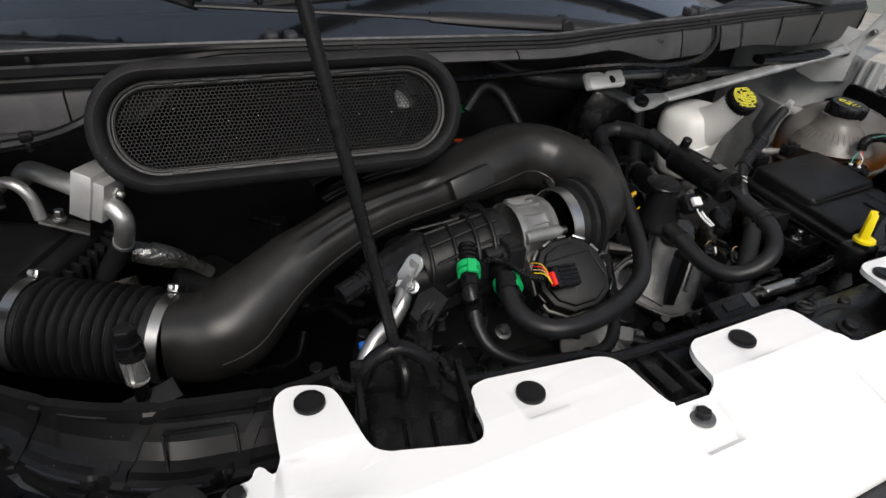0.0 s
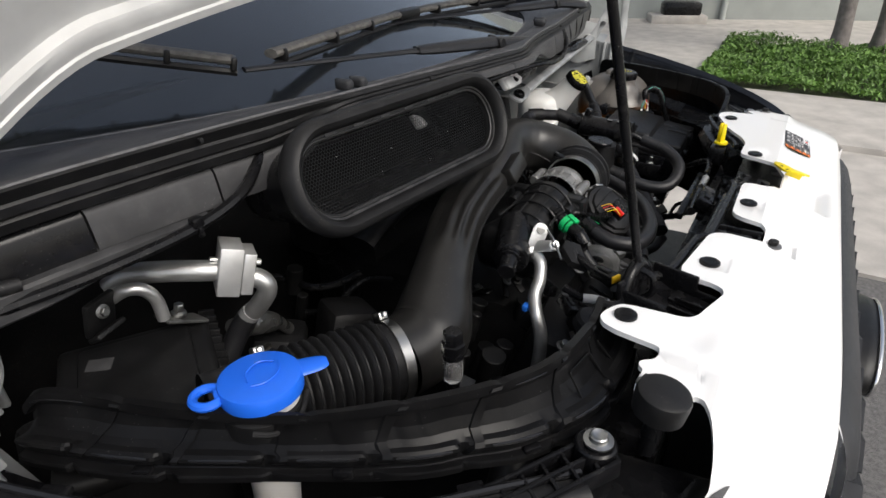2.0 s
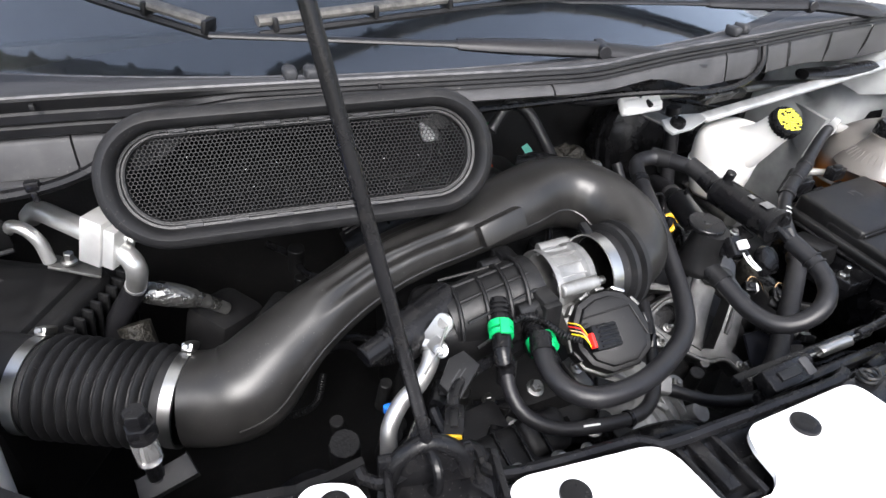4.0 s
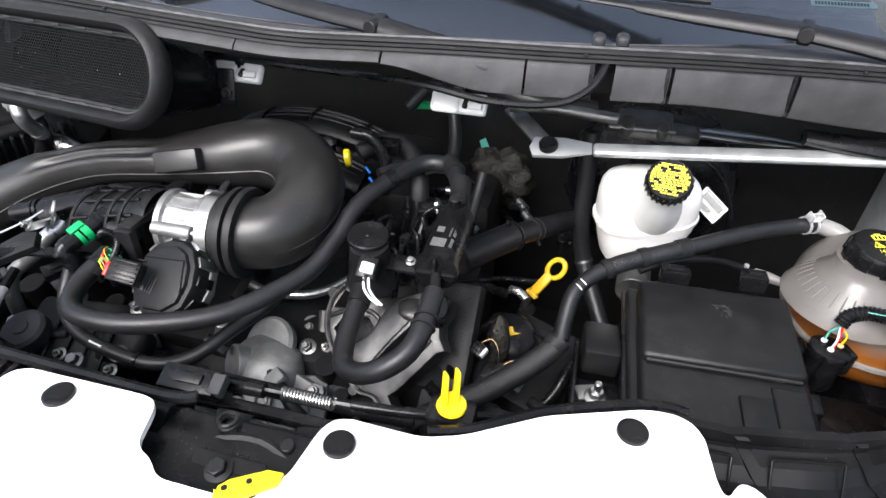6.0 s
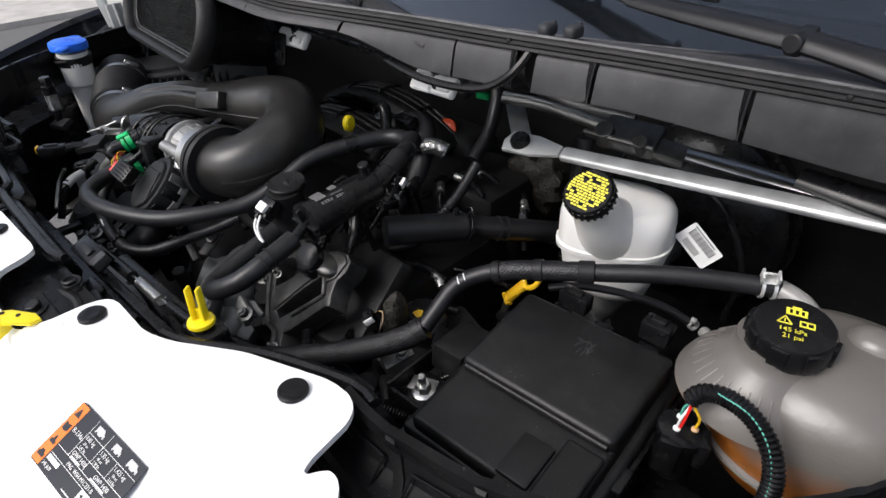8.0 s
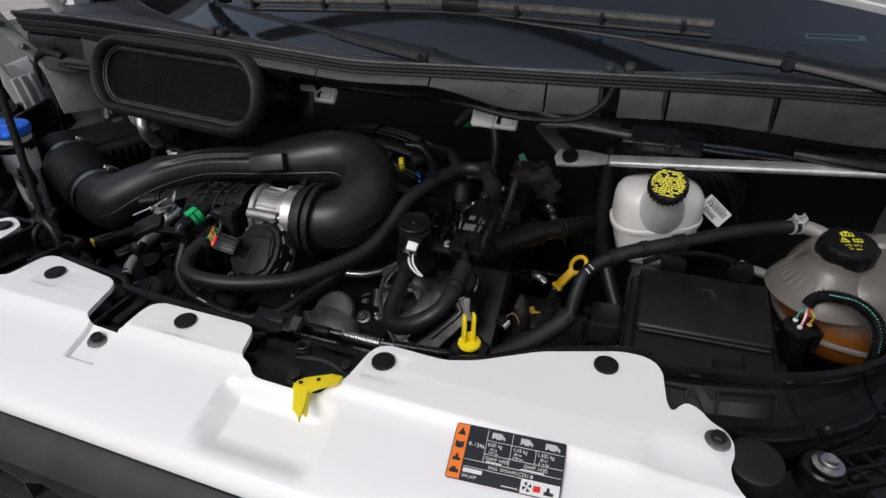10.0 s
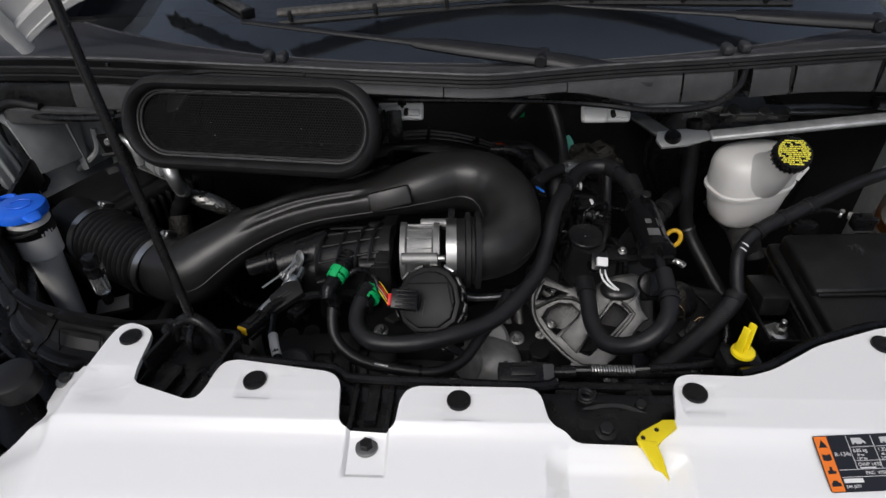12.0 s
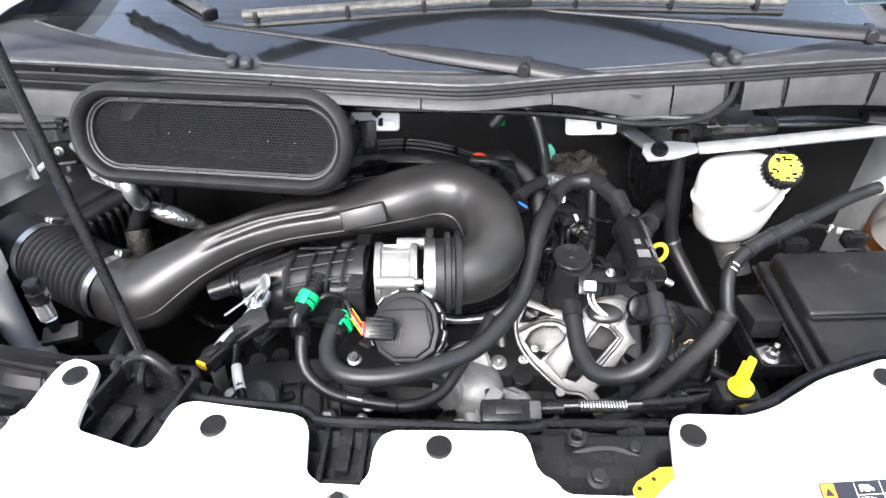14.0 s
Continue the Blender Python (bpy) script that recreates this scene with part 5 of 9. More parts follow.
# ---------- air intake ----------
def snorkel():
    """The oval intake mouth with its thick rubber lip and mesh."""
    c = Vector((-0.3805, 0.3335, 1.269))
    m = frame_of(c, (0.990, -0.139, 0.012), (-0.134, -0.919, 0.371))
    t = thing("intake_snorkel", (-0.38, 0.38, 1.18), "black oval air intake with a rubber lip and wire mesh", "air intake")
    w, h, r = 0.370, 0.103, 0.0495

    def loop(dw, z, n=10):
        return [m @ Vector((x, y, z)) for x, y in stadium(w + dw, h + dw, r + dw / 2, n)]

    def band(loops):
        bm = bmesh.new()
        rows = [[bm.verts.new(p) for p in q] for q in loops]
        k = len(rows[0])
        for a, b in zip(rows, rows[1:]):
            for i in range(k):
                bm.faces.new((a[i], a[(i + 1) % k], b[(i + 1) % k], b[i]))
        return bm
    prof = [(-0.004, -0.014), (-0.004, 0.002), (0.004, 0.010), (0.013, 0.013), (0.024, 0.011), (0.033, 0.004), (0.036, -0.006), (0.031, -0.014), (0.014, -0.018), (0.006, -0.028)]
    part("rubber_lip", band([loop(d, z) for d, z in prof]), RUBBER, t, "thick rounded black rubber lip")
    part("mesh_frame", band([loop(d, z) for d, z in ((-0.002, -0.006), (-0.005, -0.0035), (-0.010, -0.004), (-0.012, -0.0068), (-0.015, -0.0068), (-0.016, -0.0056), (-0.019, -0.0066), (-0.020, -0.0125))]), MESH_FRAME, t, angle=20)
    # hexagonal wire net: a thin six-sided ring for every hole
    bm = bmesh.new()
    pitch, wire = 0.0043, 0.00034
    hw, hh, rr = (w - 0.016) / 2, (h - 0.016) / 2, r - 0.008
    for j in range(-20, 21):
        for i in range(-64, 65):
            x, y = (i + (0.5 if j % 2 else 0)) * pitch, j * pitch * 0.866
            dx, dy = max(0, abs(x) - hw + rr), max(0, abs(y) - hh + rr)
            if math.hypot(dx, dy) > rr:
                continue
            a = [bm.verts.new((x + pitch * 0.577 * math.sin(k * math.pi / 3), y + pitch * 0.577 * math.cos(k * math.pi / 3), 0)) for k in range(6)]
            b = [bm.verts.new((x + (pitch * 0.577 - wire * 1.3) * math.sin(k * math.pi / 3), y + (pitch * 0.577 - wire * 1.3) * math.cos(k * math.pi / 3), 0)) for k in range(6)]
            for k in range(6):
                bm.faces.new((a[k], a[(k + 1) % 6], b[(k + 1) % 6], b[k]))
    net = part("mesh", bm, NET, t, "fine black honeycomb wire mesh")
    net.matrix_basis = Matrix.Translation(-W[t.name]) @ m @ Matrix.Translation((0, 0, -0.011))
    # the dark depth of the intake, drawn as a near-black sheet
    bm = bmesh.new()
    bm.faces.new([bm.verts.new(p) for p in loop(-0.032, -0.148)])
    part("inner_shade_sheet", bm, INTAKE_SHADE, t, "near-black sheet standing for the shade deep inside")
    for x0 in (-0.12, -0.075, -0.03, 0.015, 0.06, 0.105):
        for y in (-h / 2 + 0.004, h / 2 - 0.004):
            part("retaining_tab", rbox(m @ Matrix.Translation((x0, y, -0.0042)), (0.017, 0.0040, 0.003), 0.001), COWL, t)
    for x in (-w / 2 + 0.0065, w / 2 - 0.0065):
        part("retaining_tab", rbox(m @ Matrix.Translation((x, 0, -0.009)), (0.004, 0.022, 0.003), 0.001), PLASTIC, t)
    part("body", band([loop(d, z) for d, z in ((0.006, -0.026), (-0.004, -0.06), (-0.014, -0.10), (-0.03, -0.15))]), SATIN, t)
    part("side_bracket", [rbox(frame_of((-0.178, 0.425, 1.222), (1, 0.1, 0), (0, -1, 0.2)), (0.024, 0.052, 0.005), 0.002), rbox(frame_of((-0.195, 0.41, 1.235), (0.1, 1, 0), (1, 0, 0)), (0.04, 0.03, 0.005), 0.002)], SATIN, t)
    part("bracket_screw", hex_bolt((-0.178, 0.421, 1.215), (0, -1, 0.2), 0.005), DARK, t)
    rnd = random.Random(3)
    for _ in range(7):
        part("dust_speck", blob(m @ Vector((rnd.uniform(-0.12, 0.12), rnd.uniform(-0.030, 0.030), -0.0104)), (0.0006, 0.0006, 0.0003), 1, 6, 4), PRINT_GREY, t)
    return t


snorkel()

duct = thing("intake_duct", (-0.2, 0.3, 1.05), "black moulded plastic air intake duct curving over the engine", "air duct")
DUCT_LINE = [(-0.543, 0.262, 1.062, 0.048, 0.048), (-0.512, 0.253, 1.062, 0.050, 0.050), (-0.484, 0.251, 1.069, 0.052, 0.051), (-0.451, 0.261, 1.090, 0.046, 0.043), (-0.418, 0.273, 1.108, 0.040, 0.037), (-0.373, 0.288, 1.127, 0.037, 0.035),
             (-0.325, 0.302, 1.142, 0.038, 0.032), (-0.280, 0.311, 1.151, 0.040, 0.029), (-0.230, 0.318, 1.156, 0.041, 0.029), (-0.180, 0.326, 1.161, 0.043, 0.032), (-0.125, 0.337, 1.167, 0.045, 0.041), (-0.075, 0.347, 1.169, 0.042, 0.046),
             (-0.035, 0.339, 1.166, 0.041, 0.047), (-0.006, 0.312, 1.159, 0.042, 0.046), (0.005, 0.274, 1.149, 0.041, 0.046), (0.000, 0.244, 1.140, 0.041, 0.045), (-0.018, 0.224, 1.135, 0.042, 0.043), (-0.045, 0.216, 1.133, 0.042, 0.042), (-0.066, 0.214, 1.134, 0.042, 0.042)]


def duct_shell(rows, n=120, grow=0.0):
    """A pipe of rounded-square section, half-width and half-height given row by row."""
    s = spline(rows, 0.007)
    bm = bmesh.new()
    rings = []
    for i, p in enumerate(s):
        t = Vector((s[min(i + 1, len(s) - 1)] - s[max(i - 1, 0)])[:3]).normalized()
        side = t.cross(Vector((0, 0, 1))).normalized()
        up = side.cross(t)
        dent = ease(p[0], -0.405, -0.350) * (1 - ease(p[0], -0.240, -0.195))
        flat = 0.86 if -0.30 < p[0] < -0.02 and p[1] > 0.27 else 0.95
        ring_ = []
        for a in np.linspace(0, 2 * math.pi, n + 1)[:-1]:
            # a pressed hollow along the upper rear, with two flutes in it
            k = 1 - dent * (0.24 * ease(a, 0.60, 0.80) * (1 - ease(a, 2.2, 2.9)) - 0.13 * math.exp(-((a - 1.12) / 0.14) ** 2) - 0.11 * math.exp(-((a - 1.62) / 0.17) ** 2) - 0.03 * math.exp(-((a - 0.50) / 0.15) ** 2))
            ca, sa = math.cos(a), math.sin(a)
            ring_.append(bm.verts.new(Vector(p[:3]) + side * (p[3] + grow) * k * math.copysign(abs(ca) ** flat, ca) + up * (p[4] + grow) * k * math.copysign(abs(sa) ** flat, sa)))
        rings.append(ring_)
    for a, b in zip(rings, rings[1:]):
        for k in range(n):
            bm.faces.new((a[k], a[(k + 1) % n], b[(k + 1) % n], b[k]))
    return bm


part("pipe", duct_shell(DUCT_LINE), DUCT, duct, angle=60)
side_seam = spline(DUCT_LINE, 0.01)
for sign in (1, -1):
    seam = []
    for i, p in enumerate(side_seam):
        q = side_seam[min(i + 1, len(side_seam) - 1)] - side_seam[max(i - 1, 0)]
        nrm = Vector((q[0], q[1], q[2])).cross(Vector((0, 0, 1))).normalized() * sign
        seam.append(Vector(p[:3]) + nrm * (p[3] - 0.0002) + Vector((0, 0, -0.004)))
    part("mould_seam", sweep(seam[4:-4], [0.0013] * len(seam[4:-4]), 6), DUCT, duct)
# crease lines and the flat block on the duct
part("raised_block", rbox(frame_of((-0.172, 0.284, 1.176), (1, 0.13, 0.19), (0, -0.90, 0.42)), (0.062, 0.028, 0.022), 0.004), DUCT, duct)
part("gate_ring", ring((0.004, 0.278, 1.1935), (0.10, -0.08, 1), 0.0100, 0.0109, 0.0016, 28), DUCT, duct)
boot = thing("throttle_boot", (-0.07, 0.21, 1.08), "black ribbed rubber boot between duct and throttle", "rubber boot")
bx = Vector((-1, -0.04, 0.02)).normalized()
part("flange", lathe((-0.041, 0.216, 1.133), bx, [(0, 0.042), (0, 0.054), (0.007, 0.055), (0.009, 0.047), (0.013, 0.047), (0.014, 0.053), (0.020, 0.053), (0.022, 0.045), (0.034, 0.044), (0.036, 0.040)], 44), RUBBER, boot)
part("clamp_band", ring(Vector((-0.041, 0.216, 1.133)) + bx * 0.040, bx, 0.0435, 0.0455, 0.014, 44), STEEL, boot, "bright steel clamp band")
part("clamp_screw", rbox(frame_of(Vector((-0.041, 0.216, 1.133)) + bx * 0.040 + Vector((0, 0.026, 0.042)), (0, 1, 0.4), (0, -0.4, 1)), (0.020, 0.010, 0.008), 0.002), SATIN, boot)

bellows = thing("intake_bellows", (-0.63, 0.31, 1.0), "black ribbed rubber air hose with steel clamps", "air hose")
b0, b1 = Vector((-0.543, 0.262, 1.062)), Vector((-0.692, 0.334, 1.076))
ax = (b1 - b0).normalized()
L = (b1 - b0).length
prof = [(0.0, 0.046), (0.012, 0.0475), (0.022, 0.047)]
k = 0.022
while k < L - 0.03:
    prof += [(k, 0.0455), (k + 0.0018, 0.0525), (k + 0.0042, 0.0545), (k + 0.0066, 0.0525), (k + 0.0086, 0.0455)]
    k += 0.0112
prof += [(L - 0.02, 0.048), (L, 0.049), (L + 0.05, 0.050)]
part("convoluted_hose", lathe(b0, ax, prof, 44), RUBBER, bellows)
for d0, r in ((0.006, 0.0485), (L - 0.012, 0.0495)):
    cb = part("clamp", ring(b0 + ax * d0, ax, r, r + 0.0018, 0.012, 44), STEEL, bellows, "bright steel hose clamp")
    up = (Vector((0.15, 0.55, 0.8)) - ax * ax.dot(Vector((0.15, 0.55, 0.8)))).normalized()
    part("clamp_screw", [rbox(frame_of(b0 + ax * d0 + up * (r + 0.006), ax.cross(up), up), (0.022, 0.012, 0.009), 0.002), rod(b0 + ax * d0 + up * (r + 0.007) - ax.cross(up) * 0.016, b0 + ax * d0 + up * (r + 0.007) + ax.cross(up) * 0.012, 0.0035, n=10)], STEEL, cb)
airbox = thing("air_filter_box", (-0.75, 0.47, 0.9), "black ribbed plastic air filter box beside the inner wing", "air filter box")
part("lower_case", rbox(pose(-0.745, 0.455, 0.955, 0, 0, -32), (0.15, 0.20, 0.23), 0.012), MATT, airbox)
part("lid", [rbox(pose(-0.742, 0.458, 1.070, 3, 0, -32), (0.165, 0.215, 0.026), 0.010, 3), rbox(pose(-0.738, 0.462, 1.084, 3, 0, -32), (0.12, 0.16, 0.016), 0.007, 2)], MATT, airbox)
for k in range(11):
    part("rib", rbox(pose(-0.688 + 0.0085 * k, 0.400 + 0.0136 * k, 1.030, 0, 12, -32), (0.020, 0.005, 0.085), 0.0012), PLASTIC, airbox)
part("sticker", prism([(0, 0), (0.020, 0), (0.020, 0.026), (0, 0.026)], frame_of((-0.745, 0.500, 1.0935), (0.7, 0.7, 0.03), (0.0, -0.05, 1)), 0.0006), COWL, airbox, "small grey sticker")

# ---------- throttle body, intake manifold ----------
tb = thing("throttle_unit", (-0.13, 0.2, 1.08), "bright cast aluminium throttle body with a black motor cover", "throttle body")
tc = Vector((-0.098, 0.224, 1.126))
part("bore", lathe(tc, bx, [(0, 0.028), (0, 0.040), (0.008, 0.0405), (0.011, 0.0345), (0.022, 0.0335), (0.034, 0.036), (0.044, 0.037), (0.047, 0.041), (0.054, 0.041)], 44), ALU, tb)
for dy, dz, x0, x1 in ((0.042, 0.017, -0.014, 0.030), (-0.038, 0.016, 0.0, 0.050), (-0.036, -0.030, 0.0, 0.050)):
    q = tc + Vector((0, dy, dz))
    part("bolt_tube", rod(q + bx * x0, q + bx * x1, 0.0080), ALU, tb)
    part("flange_bolt", rod(q + bx * (x0 - 0.010), q + bx * (x0 + 0.002), 0.0048, n=12), STEEL, tb)
for a0 in (0.35, 0.75, 1.15, 1.55, 1.95, 2.35):
    q = tc + bx * 0.027 + Vector((0, -math.cos(a0) * 0.0355, math.sin(a0) * 0.0355))
    part("fin", rbox(frame_of(q, bx, Vector((0, -math.cos(a0), math.sin(a0)))), (0.036, 0.0018, 0.0055), 0.0006), ALU, tb)
mc, ma = Vector((-0.104, 0.150, 1.100)), Vector((-0.20, -0.62, 0.76)).normalized()
s1 = (Vector((1, 0, 0)) - ma * ma.x).normalized()
s2 = ma.cross(s1)
COVER = [(-0.044, -0.012), (-0.040, 0.018), (-0.029, 0.034), (-0.010, 0.041), (0.010, 0.041), (0.027, 0.033), (0.038, 0.016), (0.042, -0.008), (0.036, -0.032), (0.016, -0.046), (-0.016, -0.046), (-0.036, -0.032)]
cov = frame_of(mc, s1, ma)
part("motor_cover", [prism(COVER, cov @ Matrix.Translation((0, 0, -0.010)), 0.030, 0.003), prism([(x * 0.86, y * 0.86) for x, y in COVER], cov @ Matrix.Translation((0, -0.001, 0.018)), 0.0075, 0.005)], MATT, tb, "black plastic motor cover", angle=25)
part("casting_rim", prism([(x * 1.07, y * 1.07) for x, y in COVER], cov @ Matrix.Translation((0, 0, -0.014)), 0.010, 0.002), ALU_DARK, tb)
part("cover_ridge", [rod(cov @ Vector((-0.030, 0.018, 0.0262)), cov @ Vector((0.026, 0.018, 0.0262)), 0.0010, n=8), rod(cov @ Vector((0.026, 0.018, 0.0262)), cov @ Vector((0.034, -0.018, 0.0258)), 0.0010, n=8)], MATT, tb)
for k in range(4):
    part("cover_rib", rbox(cov @ Matrix.Translation((-0.033, 0.012 - 0.0075 * k, 0.024)), (0.012, 0.0022, 0.007), 0.0007), MATT, tb)
part("motor_base", [rbox(frame_of(mc + Vector((-0.008, 0.030, -0.006)), (1, 0, 0), ma), (0.070, 0.05, 0.036), 0.012)], ALU_DARK, tb)
for x, y, w, mt in ((-0.034, 0.030, 0.013, ALU_DARK), (-0.016, 0.040, 0.012, ALU_DARK), (0.024, 0.037, 0.016, STEEL), (0.004, 0.043, 0.011, ALU_DARK), (0.037, 0.020, 0.013, ALU_DARK), (0.042, 0.000, 0.012, SATIN), (0.040, -0.026, 0.016, SATIN), (-0.044, -0.018, 0.014, SATIN)):
    part("clip", rbox(cov @ Matrix.Translation((x * 1.04, y * 1.04, 0.004)) @ pose(0, 0, 0, 0, 0, math.degrees(math.atan2(y, x)) - 90), (w, 0.0035, 0.024), 0.001), mt, tb)
fm = frame_of(cov @ Vector((-0.006, -0.012, 0.0262)), s1 * 0.2 + s2 * 0.98, ma)
bars(fm, [(-0.012, 0.006, 0.022, 0.0016), (-0.012, 0.002, 0.016, 0.0011), (-0.012, -0.002, 0.020, 0.0016), (-0.012, 0.010, 0.006, 0.005)], tb, SHELF, "moulded_marking", "small pale print")
plug = thing("throttle_connector", (-0.155, 0.115, 1.11), "black ribbed electrical connector with a red lock", "connector")
cm = frame_of((-0.138, 0.118, 1.128), (0.97, 0.05, -0.15), (0, -0.6, 0.8))
part("shell", rbox(cm, (0.034, 0.026, 0.016), 0.002), SATIN, plug)
for k in range(5):
    part("rib", rbox(cm @ Matrix.Translation((0.002, -0.010 + 0.005 * k, 0.009)), (0.026, 0.0018, 0.003), 0.0006), PLASTIC, plug)
part("red_lock", rbox(cm @ Matrix.Translation((-0.0185, -0.002, 0.004)), (0.0045, 0.016, 0.008), 0.0015), RED, plug, "red locking tab")
for k, mt in enumerate((YELLOW, WIRE_TAN, RED, AMBER)):
    q = cm @ Vector((-0.020, -0.008 + 0.004 * k, 0.002))
    part("wire", tube([tuple(q), tuple(q + Vector((-0.008, 0.006, 0.012))), tuple(q + Vector((-0.014, 0.018, 0.008)))], 0.0006, 6, 0.004), mt, plug)

manifold = thing("intake_manifold", (-0.2, 0.4, 1.0), "black plastic intake manifold with curved ribbed runners", "intake manifold")
part("plenum", [rbox(pose(-0.235, 0.235, 1.085, 0, 8, -4), (0.13, 0.10, 0.07), 0.02, 3), rbox(pose(-0.180, 0.222, 1.105, 0, 0, -2), (0.016, 0.115, 0.075), 0.008)], PLASTIC, manifold)
part("throat", lathe((-0.160, 0.222, 1.120), (-1, 0.02, -0.12), [(0, 0.044), (0.012, 0.045), (0.03, 0.043), (0.07, 0.040), (0.11, 0.036), (0.11, 0)], 32), PLASTIC, manifold)
part("barrel", rod((-0.332, 0.212, 1.108), (-0.255, 0.236, 1.122), 0.0255, 0.029, n=30, chamfer=0.003), SATIN, manifold)
for k, x in enumerate((-0.186, -0.206, -0.232, -0.262)):
    r = 0.047 - 0.002 * k
    part("rib", tube([(x - 0.006 * math.cos(a), 0.219 - r * math.cos(a), 1.120 - 0.004 * k + r * math.sin(a)) for a in np.linspace(0.2, 2.9, 11)], 0.0022, 6, 0.008), PLASTIC, manifold)
for ang, fan in ((20, -0.012), (48, -0.006), (76, -0.002), (104, 0.002), (132, 0.008)):
    ca, sa = math.cos(radians(ang)), math.sin(radians(ang))
    part("rib", tube([(-0.178, 0.219 - 0.045 * ca, 1.118 + 0.045 * sa), (-0.215, 0.219 - 0.0435 * ca + fan * 0.6, 1.113 + 0.0435 * sa), (-0.262, 0.221 - 0.039 * ca + fan * 2, 1.107 + 0.039 * sa)], 0.0019, 6, 0.010), PLASTIC, manifold)
part("flange_frame", [rbox((-0.172, 0.222, 1.146), (0.020, 0.112, 0.010), 0.003), rbox((-0.172, 0.166, 1.110), (0.022, 0.012, 0.075), 0.003), rbox((-0.172, 0.280, 1.110), (0.022, 0.012, 0.075), 0.003)], PLASTIC, manifold)
for y in (0.180, 0.268):
    part("bolt_sleeve", rod((-0.165, y, 1.136), (-0.205, y, 1.134), 0.0095), PLASTIC, manifold)
for y0, z0, x0, x1 in ((0.625, 1.105, -0.30, 0.03), (0.515, 1.090, -0.30, -0.02)):
    def arch(x, dz=0.0):
        return z0 + dz - 1.6 * (x + 0.155) ** 2
    xs_ = np.linspace(x0, x1, 15)
    part("runner", sweep([(x, y0 + 0.25 * max(0, x + 0.10) ** 2, arch(x, -0.022)) for x in xs_], [0.042] * 15, 16, flat=0.55, up=(0, 0.2, 1)), PLASTIC, manifold)
    for w in (-0.012, 0.006, 0.024):
        part("runner_rib", sweep([(x, y0 + w, arch(x, 0.002 - 0.15 * abs(w))) for x in xs_], [0.0042] * 15, 6), PLASTIC, manifold)
    for x in (-0.24, -0.145):
        part("cross_rib", tube([(x, y0 - 0.040, arch(x, -0.03)), (x, y0 - 0.025, arch(x, -0.002)), (x, y0, arch(x, 0.006)), (x, y0 + 0.034, arch(x, 0.0))], 0.003, 6, 0.008), SATIN, manifold)
part("clip_post", [rbox((-0.195, 0.565, 1.075), (0.042, 0.03, 0.05), 0.004), rbox((-0.195, 0.55, 1.099), (0.046, 0.04, 0.005), 0.001)], SATIN, manifold)
part("sensor_block", rbox((-0.058, 0.630, 1.075), (0.030, 0.03, 0.035), 0.005), SATIN, manifold)
part("rear_plenum", rbox((-0.10, 0.66, 1.01), (0.36, 0.10, 0.10), 0.03, 3), PLASTIC, manifold)
part("runner_bolt", hex_bolt((-0.097, 0.565, 1.085), (0, -0.2, 1), 0.009), STEEL, manifold, "steel flange bolt")
part("bolt_post", rod((-0.097, 0.565, 1.03), (-0.097, 0.565, 1.085), 0.012), PLASTIC, manifold)

# ---------- engine block and lower masses ----------
engine = thing("engine_block", (0, 0.35, 0.65), "dark engine with cast covers below the hoses", "engine")
part("cylinder_head_rear", rbox((-0.02, 0.60, 0.93), (0.44, 0.16, 0.20), 0.02), DARK, engine)
part("block", rbox((-0.02, 0.38, 0.82), (0.46, 0.40, 0.30), 0.03), DARK, engine)
part("cam_cover", rbox(pose(0.290, 0.28, 0.905, 20, 0, -12), (0.14, 0.17, 0.07), 0.02, 3), RUBBER, engine)
part("front_cover", rbox(pose(-0.06, 0.22, 0.86, 25, 0, 4), (0.36, 0.07, 0.18), 0.02), DARK, engine)
part("lower_cover", rbox(pose(-0.28, 0.145, 0.955, 20, 0, 6), (0.13, 0.10, 0.08), 0.012), RUBBER, engine)
part("cam_plate", rbox(pose(0.30, 0.28, 0.935, 5, 10, -15), (0.10, 0.15, 0.04), 0.012), RUBBER, engine)
rnd = random.Random(11)
for k in range(46):
    x, y = rnd.uniform(-0.40, 0.36), rnd.uniform(0.10, 0.62)
    z = rnd.uniform(0.93, 1.0)
    if 0.20 < x and 0.33 < y < 0.55:
        z -= 0.11
    part("boss", rod((x, y, z - 0.05), (x + rnd.uniform(-0.01, 0.01), y - 0.01, z), rnd.uniform(0.007, 0.018), n=12), DARK, engine)
for x, y, z in ((-0.318, 0.088, 1.010), (-0.205, 0.070, 1.02), (-0.155, 0.085, 1.03), (-0.345, 0.120, 1.0), (-0.262, 0.062, 0.995), (-0.183, 0.158, 1.031)):
    part("cover_bolt", hex_bolt((x, y, z), (0, -0.4, 1), 0.007, 1.5, 0.009), STEEL_DULL, engine)
oil_cap = thing("oil_filler", (0.275, 0.290, 0.96), "black round oil filler cap with a yellow mark", "cap")
part("cap", lathe((0.272, 0.290, 0.965), (0.1, -0.35, 0.93), [(0, 0), (0, 0.031), (0.020, 0.033), (0.026, 0.031), (0.030, 0.026), (0.031, 0)], 36), SATIN, oil_cap)
om = frame_of(Vector((0.272, 0.290, 0.965)) + Vector((0.1, -0.35, 0.93)).normalized() * 0.0312, (1, -0.2, -0.1), (0.1, -0.35, 0.93))
part("oil_mark", prism([(-0.012, -0.004), (0.000, -0.005), (0.010, 0.003), (0.001, 0.001), (-0.004, 0.008), (-0.010, 0.004)], om, 0.0006), AMBER, oil_cap, "yellow oil can mark")
